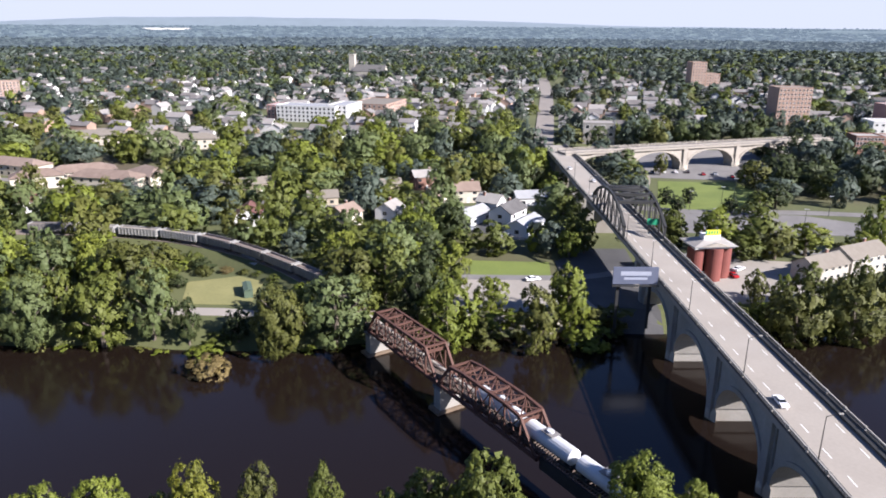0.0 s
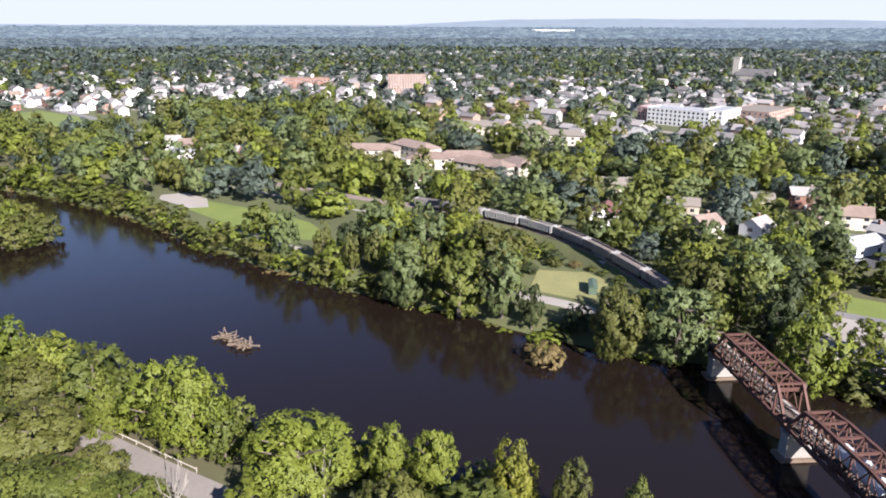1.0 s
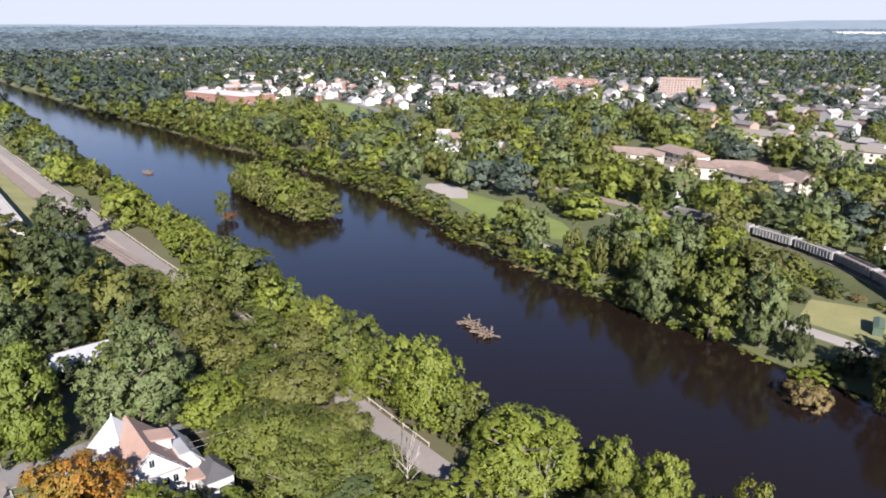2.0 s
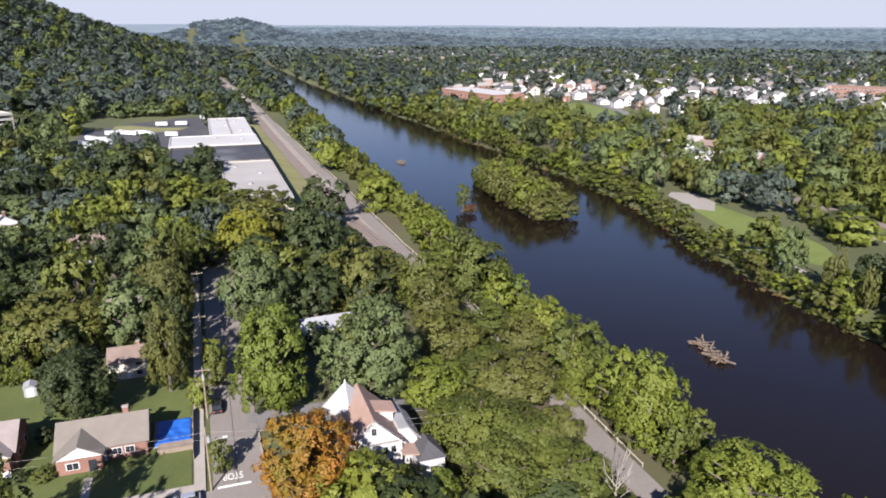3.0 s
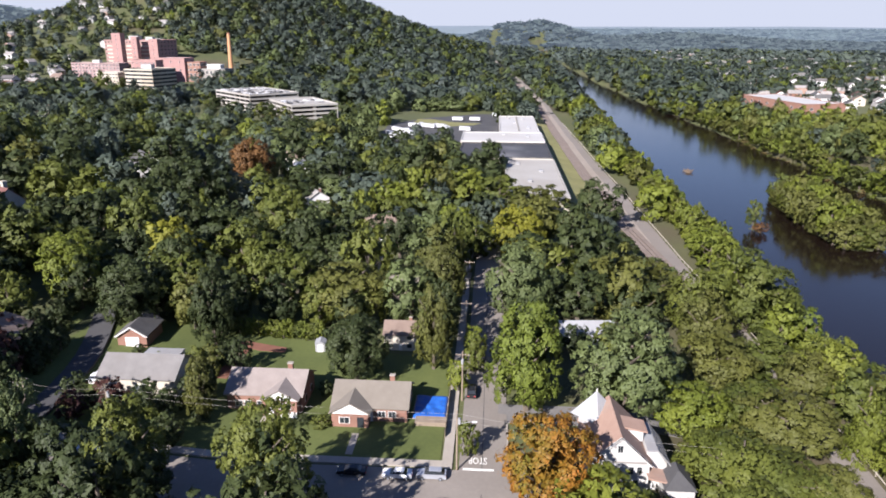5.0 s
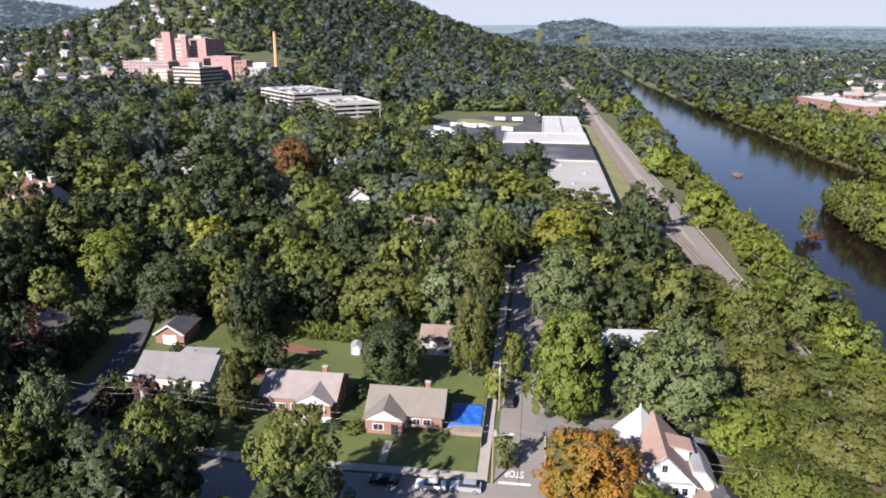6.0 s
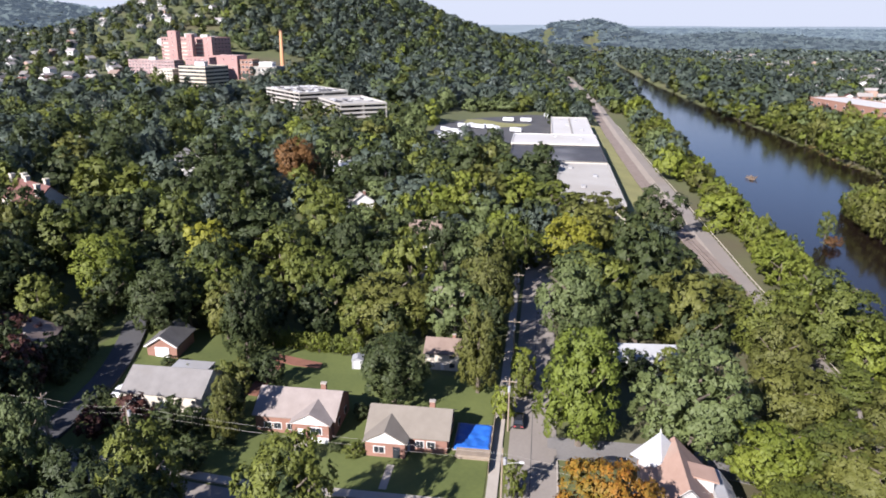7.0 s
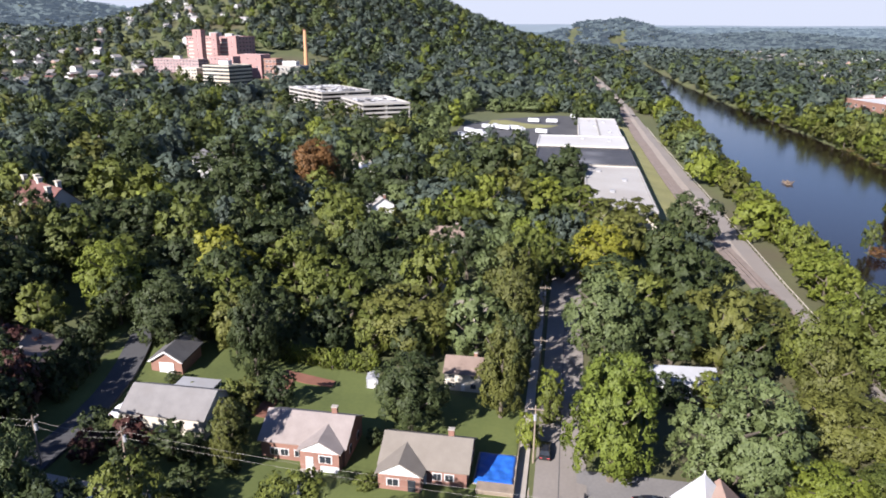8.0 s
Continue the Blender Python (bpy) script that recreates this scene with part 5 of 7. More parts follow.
    for x, w in ((-16, 1.2), (16, 1.2)):
        Shape().prism([(x - w, -2.6), (x + w, -2.6), (x + w, 2.6), (x, 3.4), (x - w, 2.6)], -10.5, -1.2).put("pier", M["concrete"], ob, "weathered grey stone pier")
        Shape().box(x - w - 0.2, x + w + 0.2, -2.9, 2.9, -1.2, -0.7).put("pier_cap", M["asphalt"], ob)
        Shape().prism([(x - w - 0.7, -3.6), (x + w + 0.7, -3.6), (x + w + 0.7, 3.6), (x, 4.8), (x - w - 0.7, 3.6)], -9.0, -5.9).put("footing", M["mud"], ob, "brown stone footing")
    return ob


rail_bridge = railway_bridge()


def tank_car(s):
    """A white tank car, s metres along the bridge's track."""
    p = rail_bridge.matrix_basis @ Vector((s, 0, 0.6))
    ob = thing("tank_car", "white cylindrical railway tank car on the bridge track", "rail car", p.x, p.y, p.z, RAIL_TURN, "tank cars on the bridge")
    b = Shape()
    b.tube((-6.0, 0, 2.5), (6.0, 0, 2.5), 1.5, 1.5, 20).tube((6.0, 0, 2.5), (6.5, 0, 2.5), 1.5, 0.9, 20).tube((-6.0, 0, 2.5), (-6.5, 0, 2.5), 1.5, 0.9, 20)
    b.put("tank", M["tank"], ob)
    Shape().tube((0, 0, 3.9), (0, 0, 4.5), 0.65, 0.65, 12).put("dome", M["tank"], ob)
    Shape().box(-1.5, 1.5, -1.0, 1.0, 4.02, 4.12).put("walkway", M["hopper"], ob)
    Shape().box(-7.0, 7.0, -0.4, 0.4, 0.7, 1.1).put("frame", M["steel"], ob)
    for x in (-5.0, 5.0):
        truck = Shape().box(x - 1.3, x + 1.3, -1.1, 1.1, 0.35, 0.75).put("bogie", M["steel"], ob)
        for dx in (-0.85, 0.85):
            Shape().tube((x + dx, -0.8, 0.42), (x + dx, 0.8, 0.42), 0.42, 0.42, 12).put("wheelset", M["rail"], truck)


for s in (34.5, 48.5, 62.5, 76.5):
    tank_car(s)


def hopper_car(x, y, turn, mat, load):
    ob = thing("hopper_car", "pale ribbed open hopper car" if mat == "hopperpale" else "grey open hopper car with dark load", "rail car", x, y, -0.75, turn, "hopper cars on the north bank")
    s = Shape().slab([(-1.5, 1.2), (1.5, 1.2), (1.55, 3.7), (1.4, 3.7), (1.35, 1.5), (-1.35, 1.5), (-1.4, 3.7), (-1.55, 3.7)], "x", -7.6, 7.6)
    for sx in (-1, 1):
        s.slab([(-1.5, 1.2), (1.5, 1.2), (1.5, 3.7), (-1.5, 3.7)], "x", sx * 7.6 - 0.08, sx * 7.6 + 0.08)
    s.put("body", M[mat], ob)
    rib = Shape().box(-0.09, 0.09, -0.09, 0.09, 1.2, 3.75).mesh("side_rib", M[mat])
    for i in range(24):
        o = new("side_rib", rib)
        o.parent, o.location = ob, (-7.1 + (i % 12) * 1.29, 1.59 if i < 12 else -1.59, 0)
    Shape().slab([(-1.35, 1.5), (1.35, 1.5), (1.3, 3.0), (0, 3.5), (-1.3, 3.0)], "x", -7.2, 7.2).put("load", M[load], ob, "heaped load")
    Shape().box(-8.2, 8.2, -0.3, 0.3, 0.8, 1.2).put("frame", M["steel"], ob)
    for ex in (-7.5, 7.5):
        Shape().box(ex - 0.15, ex + 0.15, -1.5, 1.5, 3.5, 3.8).put("end_sill", M["hopperpale"], ob)
    for x0 in (-5.6, 5.6):
        truck = Shape().box(x0 - 1.3, x0 + 1.3, -1.1, 1.1, 0.4, 0.75).put("bogie", M["steel"], ob)
        for dx in (-0.85, 0.85):
            Shape().tube((x0 + dx, -0.8, 0.42), (x0 + dx, 0.8, 0.42), 0.42, 0.42, 10).put("wheelset", M["rail"], truck)


for x, y, turn, mat, load in ((-42.5, 190.5, 136.5, "hopper", "ballast"), (-54.5, 201.5, 138, "hopper", "ballast"), (-67, 212, 142, "hopper", "ballast"), (-80.5, 221.3, 149, "hopper", "ballast"),
                              (-95.3, 227.8, 159, "hopperpale", "gravel"), (-111.3, 232, 168, "hopperpale", "gravel"), (-127.8, 234.8, 172, "hopperpale", "gravel"), (-144.5, 236, 180, "hopper", "ballast")):
    hopper_car(x, y, turn, mat, load)

# factory beside the tracks
def factory():
    ob = thing("factory", "long low factory with white, black and grey roof sections", "factory", 0, 0, 0)
    for x0, x1, y0, y1, z, roof, label in ((-352, -270, 10, 34.0, 5.6, "paleroof", "pale grey roof section"), (-398, -352.05, -13, 33.4, 6.4, "blackroof", "black roof section"),
                                           (-434, -398.05, -14, 32.8, 7.2, "whiteroof", "white roof section"), (-518, -434.05, 8, 32.2, 7.0, "whiteroof", "white roof section")):
        w = Shape().box(x0, x1, y0, y1, -3, z).put("wall", M["cream"], ob)
        Shape().box(x0 + 0.5, x1 - 0.5, y0 + 0.5, y1 - 0.5, z, z + 0.15).put("roof", M[roof], ob, label)
        rim = Shape().box(x0, x1, y1 - 0.4, y1 + 0.15, z, z + 0.6).box(x0, x1, y0 - 0.15, y0 + 0.4, z, z + 0.6).box(x0, x0 + 0.4, y0 + 0.4, y1 - 0.4, z, z + 0.6).box(x1 - 0.4, x1, y0 + 0.4, y1 - 0.4, z, z + 0.6)
        rim.put("parapet", M[roof], ob)
        for i in range(int((x1 - x0) / 14)):
            Shape().box(x0 + 6 + i * 14, x0 + 8.4 + i * 14, y1, y1 + 0.12, 0.2, 3.4).put("loading_door", M["steel"], w)
    for x, y in ((-480, 18), (-500, 24), (-425, 10), (-506, 14), (-418, 24), (-455, 26), (-300, 20), (-322, 26), (-340, 16)):
        Shape().box(x - 1.2, x + 1.2, y - 0.9, y + 0.9, 5.6 if x > -352 else 7.1, 6.6 if x > -352 else 8.2).put("roof_vent", M["tinroof"], ob)
    Shape().box(-514, -438, 19.5, 20.3, 7.15, 7.6).put("roof_curb", M["concrete"], ob)


factory()


def lorry_trailer(x, y, turn):
    ob = thing("trailer", "white box trailer parked in the yard", "trailer", x, y, turn=turn, group="trailers in the yard")
    Shape().box(-6, 6, -1.3, 1.3, 1.1, 4.0).put("box", M["tank"], ob)
    Shape().box(-6, 6, -1.0, 1.0, 0.85, 1.1).put("frame", M["steel"], ob)
    for wx in (-4.8, -3.6):
        Shape().tube((wx, -1.25, 0.5), (wx, 1.25, 0.5), 0.5, 0.5, 12).put("wheel", M["rubber"], ob)
    Shape().box(3.4, 3.7, -0.9, 0.9, 0.1, 0.9).put("landing_leg", M["steel"], ob)
    ob.scale = (0.66, 0.9, 0.82)


yard = random.Random(12)
for x, y, turn in ((-450, -59, 35), (-457, -54, 30), (-466, -49.5, 28), (-484, -62, 40), (-505, -52, 75), (-506.5, -46, 25), (-501, -40, 60), (-502, -34, 70), (-493, -28, 20), (-488.5, -15, 72), (-543, -23, 84), (-543.5, -10, 86), (-572, 6, 30), (-573, 12, 25), (-574, 19, 30),
                   (-462, -63, 32), (-477, -56, 80)):
    lorry_trailer(x + yard.uniform(-0.6, 0.6), y, turn)


# hospital, car parks and chimney
HV = 80
W = (2.6, 1.9)
hospital = block("hospital", "tall pink brick hospital block with pale window bands", -889, -435, HV, 72, 42, 32, "pinkbrick", "tanroof", 7, 17, 6, 20.0, W, "hospital", -16, frame_mat="cream")
for k in range(6):
    Shape().box(-33, 27, -21.08, -21.0, 2.2 + k * 4.5, 3.6 + k * 4.5).put("window_band", M["cream"], hospital)
block("hospital_stair_tower", "pink brick stair tower of the hospital", -846, -441, HV, 12, 8, 40, "pinkbrick", "tanroof", 8, 1, 1, 20.0, (1.4, 1.8), "hospital", -16)
block("hospital_stair_tower", "slim pink brick stair tower of the hospital", -853, -424, HV, 8, 6, 36, "pinkbrick", "tanroof", 7, 1, 1, 20.0, (1.4, 1.8), "hospital", -16)
block("hospital_stair_tower", "blank pink brick corner tower of the hospital", -862.5, -405, HV, 12, 7, 33, "pinkbrick", "tanroof", 7, 1, 1, 20.0, (1.2, 1.6), "hospital", -16)
block("hospital_wing", "long pink brick hospital wing with pale roof", -790, -436, HV, 62, 17, 17, "mauve", "pale", 5, 14, 4, 12.0, (2.4, 1.8), "hospital", -12)
block("hospital_clinic", "pale banded hospital clinic with long dark window rows", -722, -346, 72, 36, 33, 22, "pale", "tanroof", 6, 9, 8, 5.0, (3.7, 1.9), "hospital", -12, frame_mat="glass")
block("hospital_annex", "low pink brick hospital annexe", -752, -363, HV, 30, 13, 26, "pinkbrick", "pale", 5, 6, 2, 8.0, (1.6, 1.8), "hospital", -12)
block("hospital_annex", "blank pink brick hospital annexe", -786, -347, HV, 34, 19, 25, "pinkbrick", "tinroof", 3, 3, 1, 10.0, (1.6, 1.8), "hospital", -12)
block("hospital_annex", "red brick and glass hospital annexe", -783, -323, HV, 19, 14, 21, "brick", "tinroof", 4, 4, 4, 10.0, (3.0, 2.6), "hospital", -12)
block("plant_house", "grey plant house beside the chimney", -782, -299, HV, 29, 18, 15, "concrete", "tinroof", 2, 6, 4, 9.0, (2.4, 3.0), "building", -12)
block("plant_penthouse", "pale machine house on the plant roof", -780, -300, HV, 16, 8, 4, "siding", "tinroof", 1, 4, 2, 24.3, (2.2, 1.6), "building", 0)
for x, y, w, h in ((-898, -446, 14, 4.5), (-884, -420, 10, 3.5), (-792, -440, 9, 3), (-726, -350, 12, 4)):
    box_room = thing("roof_plant_room", "pale machine room on the hospital roof", "machine room", x, y, 52.1 if x < -850 else 29.1 if x < -780 else 27.1, HV)
    Shape().box(-w / 2, w / 2, -w / 4, w / 4, 0, h).put("wall", M["farwall"], box_room)
    Shape().box(-w / 2 - 0.2, w / 2 + 0.2, -w / 4 - 0.2, w / 4 + 0.2, h, h + 0.3).put("roof", M["tinroof"], box_room)
block("hospital_pavilion", "low pale hospital pavilion between the brick wings", -742, -398, HV, 26, 14, 14, "pale", "tinroof", 4, 7, 3, 8.0, (2.4, 1.7), "hospital", -12)
stack = thing("smokestack", "tall slim orange brick smokestack", "chimney", -820, -297.5, 12)
Shape().tube((0, 0, -10), (0, 0, 49), 2.9, 1.7, 16).put("shaft", M["chimney"], stack)
Shape().tube((0, 0, 48.6), (0, 0, 49.8), 1.95, 1.95, 16).put("rim", M["brick"], stack)


def parkade(name, x, y, turn, w, d, floors, z):
    ob = thing(name, "open concrete parking garage with cars on its roof deck", "parking garage", x, y, z, turn)
    for k in range(floors + 1):
        Shape().box(-w / 2, w / 2, -d / 2, d / 2, k * 3.2 - 0.35, k * 3.2).put("slab", M["paleroof"], ob)
        s = Shape()
        for a in ((-w / 2, w / 2, -d / 2, -d / 2 + 0.25), (-w / 2, w / 2, d / 2 - 0.25, d / 2), (-w / 2, -w / 2 + 0.25, -d / 2 + 0.25, d / 2 - 0.25), (w / 2 - 0.25, w / 2, -d / 2 + 0.25, d / 2 - 0.25)):
            s.box(*a, k * 3.2, k * 3.2 + 1.1)
        s.put("spandrel", M["paleroof"], ob)
    n = int(w / 9)
    col = Shape().box(-0.35, 0.35, -0.35, 0.35, -6, floors * 3.2).mesh("column", M["concrete"])
    for i in range(n + 1):
        for sy in (-1, 0, 1):
            o = new("column", col)
            o.parent, o.location = ob, (-w / 2 + 0.5 + (w - 1) * i / n, sy * (d / 2 - 0.5), 0)
    Shape().box(-w / 2 + 1, w / 2 - 1, -1.5, 1.5, -6, floors * 3.2 - 0.4).put("core", M["concrete"], ob)
    return ob


parkade("parking_garage", -620, -203, 44, 68, 45, 4, 1.2)
parkade("parking_garage", -566, -148, 33, 60, 37, 3, 1.4)

# town landmarks
block("white_apartment_block", "long white four-storey apartment block", -115, 540, -14, 48, 20, 11.5, "paint", "tinroof", 4, 14, 5, None, (1.8, 1.8), "apartment block")
block("white_apartment_wing", "white wing of the apartment block", -90, 546, -14, 15, 30, 12.2, "paint", "tinroof", 4, 4, 8, None, (1.6, 1.8), "apartment block")
block("red_apartment_end", "red brick end of the apartment block", -143.5, 550, -14, 7, 20, 11.0, "pinkbrick", "tinroof", 4, 2, 4, None, (1.6, 1.8), "apartment block")
block("old_brick_mill", "old brown brick mill behind the apartments", -70, 592, -14, 32, 50, 9, "brownbrick", "tanroof", 3, 8, 10, None, (1.6, 2.0), "mill")
block("brick_tower_block", "brown brick apartment tower", 247, 552, 2, 25, 18, 25, "brownbrick", "tanroof", 8, 9, 4, 2, (1.4, 1.6), "tower block")
block("brick_office_tower", "red brick tower on the hill", 272, 858, 4, 17, 18, 29, "brownbrick", "tanroof", 9, 5, 5, 2, (1.6, 1.8), "tower block")
block("brick_office_wing", "red brick wing beside the tower", 290, 862, 4, 16, 18, 16, "brownbrick", "tanroof", 5, 5, 5, 2, (1.6, 1.8), "tower block")
block("pink_tower_block", "pale pink brick apartment tower among trees", -428, 648, 34, 40, 16, 17, "brownbrick", "tanroof", 7, 14, 4, 2, (1.8, 1.6), "tower block")
block("brick_school", "low red brick school", -560, 640, 42, 50, 22, 9, "brick", "tanroof", 2, 14, 5, 2, (2.0, 2.0), "school")
block("red_warehouse", "red brick warehouse with white flat roof", -661, 266, 14, 92, 36, 8, "brick", "whiteroof", 1, 8, 3, 0, (3.0, 2.2), "warehouse")
block("far_white_plant", "long white factory on the plain", -1390, 3420, 22, 210, 60, 11, "siding", "tinroof", 2, 20, 4, None, (5, 3), "factory", -12)
church = thing("church", "grey stone church with square tower", "church", -130, 1010, turn=-10)
gable_walls(46, 16, 9, 8).put("nave", M["stone"], church)
gable_roof(46, 16, 9, 8).put("roof", M["darkroof"], church)
Shape().box(-29, -21, -4, 4, -4, 30).put("tower", M["stone"], church)
Shape().box(-29.4, -20.6, -4.4, 4.4, 30, 31).put("tower_cap", M["stone"], church)

# apartment houses with hipped brown roofs
def hip_block(x, y, turn, w, d, h, roof, group):
    ob = thing("apartment_house", "cream two-storey apartment house with brown hipped roof", "apartment house", x, y, turn=turn, group=group)
    HOMES.append((x, y, 0.5 * w + 6))
    Shape().box(-w / 2, w / 2, -d / 2, d / 2, -2, h).put("wall", M["cream"], ob)
    o, k = 0.7, d / 2
    Shape().add([(-w / 2 - o, -d / 2 - o, h), (w / 2 + o, -d / 2 - o, h), (w / 2 + o, d / 2 + o, h), (-w / 2 - o, d / 2 + o, h), (-w / 2 + k, 0, h + 3), (w / 2 - k, 0, h + 3)],
                [(0, 1, 5, 4), (1, 2, 5), (2, 3, 4, 5), (3, 0, 4), (3, 2, 1, 0)]).put("roof", M[roof], ob)
    n = int(w / 4.5)
    for i in range(n):
        for z in (0.9, 3.7):
            window(ob, ((i + 0.5) / n - 0.5) * w, -d / 2, z, 1.5, 1.3, "-y", sub=False, mat="glass")
    return ob


G = "apartment houses north of the river"
for x, y, t, w in ((-243, 328, 25, 34), (-226, 350, -20, 34), (-200, 322, 30, 22), (-186, 336, 32, 30), (-166, 322, -12, 34), (-150, 332, -40, 22)):
    hip_block(x, y, t, w, 12, 5.8, "brownroof", G)
for x, y, t, w in ((-236, 440, 10, 40), (-196, 436, 12, 36), (-165, 428, 14, 30)):
    hip_block(x, y, t, w, 13, 6, "tanroof", "tan apartment houses")

G = "houses north of the railway"
for kind, x, y, t in (("redtop", -180, 277, 20), ("redtop", -82, 262, 100), ("tan", -107, 316, 35), ("tan", -95, 322, 35), ("cream", -45, 262, 60), ("white", -28, 268, 70), ("tan", -35, 322, 20), ("pale", 4, 270, 55), ("white", 12, 281, 150),
                      ("pale", 24, 256, 60), ("twin", 18, 266, 60), ("cream", 2, 305, 10), ("brick", -18, 330, 20), ("pale", 30, 300, 10), ("tan", -60, 296, 15), ("cream", -12, 296, 70)):
    plain_house(kind, x, y, t, G, 1.05)
G = "houses below the meadow"
for kind, x, y, t in (("white", -400, 300, 30), ("tan", -384, 296, 30), ("white", -366, 292, 35), ("cream", -350, 290, 35), ("white", -322, 282, 20), ("brick", -306, 282, 25), ("pale", -338, 275, 30)):
    plain_house(kind, x, y, t, G)

# silos with the lit-up sign house
silo = thing("silo_group", "red painted silos with a white roof house and a yellow sign", "silo", 75.4, 207.5, -3.4, 8)
silo.scale = (0.94, 0.9, 0.88)
for x, y in ((-4.6, -0.8), (0.9, -2.4), (5.2, 0.4), (-2, 4), (3, 5)):
    Shape().tube((x, y, -1), (x, y, 11.5), 2.75, 2.75, 24).put("silo", M["silo"], silo)
Shape().box(-1.2, 1.6, -1.0, 2.5, -1, 11.5).put("core_wall", M["silo"], silo)
house_part = Shape().box(-6.6, 6.8, -4.2, 6.0, 11.5, 12.3).put("headhouse", M["siding"], silo)
Shape().add([(-7.0, -4.6, 12.3), (7.6, -5, 12.3), (7.6, 6.8, 12.3), (-7.4, 6.8, 12.3), (-2.2, -1, 14), (2.6, -1, 14), (2.6, 2.6, 14), (-2.2, 2.6, 14)],
            [(0, 1, 5, 4), (1, 2, 6, 5), (2, 3, 7, 6), (3, 0, 4, 7), (4, 5, 6, 7), (3, 2, 1, 0)]).put("headhouse_roof", M["shingle"], house_part)
Shape().slab([(-4.5, 12.4), (4.7, 12.4), (0.1, 14.0)], "y", -5.3, -4.4).put("pediment", M["walk"], house_part)
Shape().box(-2.6, 3.0, -1.2, 2.2, 13.9, 15.6).put("cupola", M["siding"], house_part)
sign_frame = Shape().box(-2.2, 2.6, -1.5, -1.2, 15.7, 17.4).put("sign_board", M["sign"], silo, "yellow sign with dark lettering bars")
for i in range(5):
    Shape().box(-1.95 + i * 0.9 - 0.35, -1.95 + i * 0.9 + 0.1, -1.56, -1.5, 15.95, 17.15).put("letter_bar", M["signgreen"], sign_frame)

# billboard beside the bridge
board = thing("billboard", "slate blue billboard with pale lettering bars on steel posts", "billboard", 44.2, 169.5, -3.6, 2)
Shape().box(-5.7, 5.7, -0.2, 0.2, 11.4, 15.9).put("panel", M["banner"], board)
for x0, x1, z0, z1 in ((-3.8, 3.9, 13.7, 14.8), (-2.9, 3.0, 12.6, 13.2)):
    Shape().box(x0, x1, -0.24, -0.2, z0, z1).put("lettering_bar", M["lettering"], board)
for x in (-4.2, 4.0):
    Shape().box(x - 0.35, x + 0.35, 0.2, 0.7, -1, 15.5).put("post", M["steel"], board)
Shape().box(-5.9, 5.9, -1.0, 0.0, 11.0, 11.15).put("catwalk", M["steel"], board)

# long stone house near the silos
stone = gable_house("long_stone_house", "long pale stone house with brown roofs and white chimneys", 110, 208, 28, 15, 8.5, 5.0, 2.6, "stone", "tanroof", 2, (-0.4, -0.2, 0.0, 0.2, 0.4), True, z=-3.4)
stone2 = gable_house("long_stone_house", "pale stone house with grey-brown roof", 126, 217.5, 28, 18, 9.5, 5.6, 2.8, "stone", "tanroof", 2, (-0.4, -0.2, 0.0, 0.2, 0.4), True, z=-3.4)

# houses half hidden among the trees of the south bank
G = "houses along the shaded street"
for kind, x, y, t, k in (("cream", -231, -33, 95, 1.0), ("white", -198, -28.5, 85, 0.65), ("tan", -179, -17, 92, 0.9), ("cream", -148, -15.5, 90, 0.72), ("pale", -154, 26, 94, 0.85), ("white", -258, -62, 30, 1.0), ("twin", -289, -142, 40, 1.1),
                         ("cream", -345, -92, 80, 1.0), ("white", -372, -170, 20, 1.1), ("brick", -330, -215, 35, 1.1), ("white", -400, -238, 60, 1.2), ("twin", -455, -205, 20, 1.2), ("white", -470, -300, 30, 1.3), ("cream", -520, -330, 15, 1.3)):
    plain_house(kind, x, y, t, G, k)
hall = thing("white_hall", "white hall with a rounded pale roof among trees", "building", -314, -81, turn=28)
Shape().slab([(-6, -2)] + [(6 * math.cos(math.pi - a), 3 + 4.2 * math.sin(a)) for a in [math.pi * i / 10 for i in range(11)]] + [(6, -2)], "x", -10, 10).put("vault", M["siding"], hall)
Shape().box(10, 10.1, -1.6, 1.6, -0.2, 3.0).put("door", M["glass"], hall)
for y0 in (-3.6, 3.6):
    window(hall, 10.0, y0, 1.2, 1.4, 1.8, "+x")


def mansion():
    """Stone mansion with red tile roofs, dormers and tall chimneys."""
    ob = thing("stone_mansion", "pale stone mansion with red tile roofs and tall chimneys", "house", -208, -152, turn=62)
    HOMES.append((-208, -152, 24))
    for cx, cy, w, d, h, rise in ((0, 0, 22, 10, 7, 4.6), (12, -6, 11, 9, 6, 4.0)):
        wall = gable_walls(w, d, h, rise)
        wall.v = [(x + cx, y + cy, z) for x, y, z in wall.v]
        wall.put("wall", M["stone"], ob)
        roof = gable_roof(w, d, h, rise)
        roof.v = [(x + cx, y + cy, z) for x, y, z in roof.v]
        roof.put("roof", M["redroof"], ob)
    for x, y in ((-8, 1.5), (-3, 0), (6, 1.5), (12, -4), (-10.5, -1)):
        c = Shape().box(x - 0.8, x + 0.8, y - 0.6, y + 0.6, 7, 12.8).put("chimney", M["stone"], ob)
        Shape().box(x - 0.95, x + 0.95, y - 0.75, y + 0.75, 12.8, 13.2).put("chimney_cap", M["pale"], c)
    for x in (9.5, 14.0):
        dormer = Shape().box(x - 0.9, x + 0.9, -10.2, -7.4, 6.4, 8.2).put("dormer", M["siding"], ob)
        Shape().slab([(x - 1.2, 8.15), (x + 1.2, 8.15), (x, 9.2)], "y", -10.4, -7.0).put("dormer_roof", M["redroof"], dormer)
        window(ob, x, -10.2, 6.7, 1.1, 1.2, "-y")
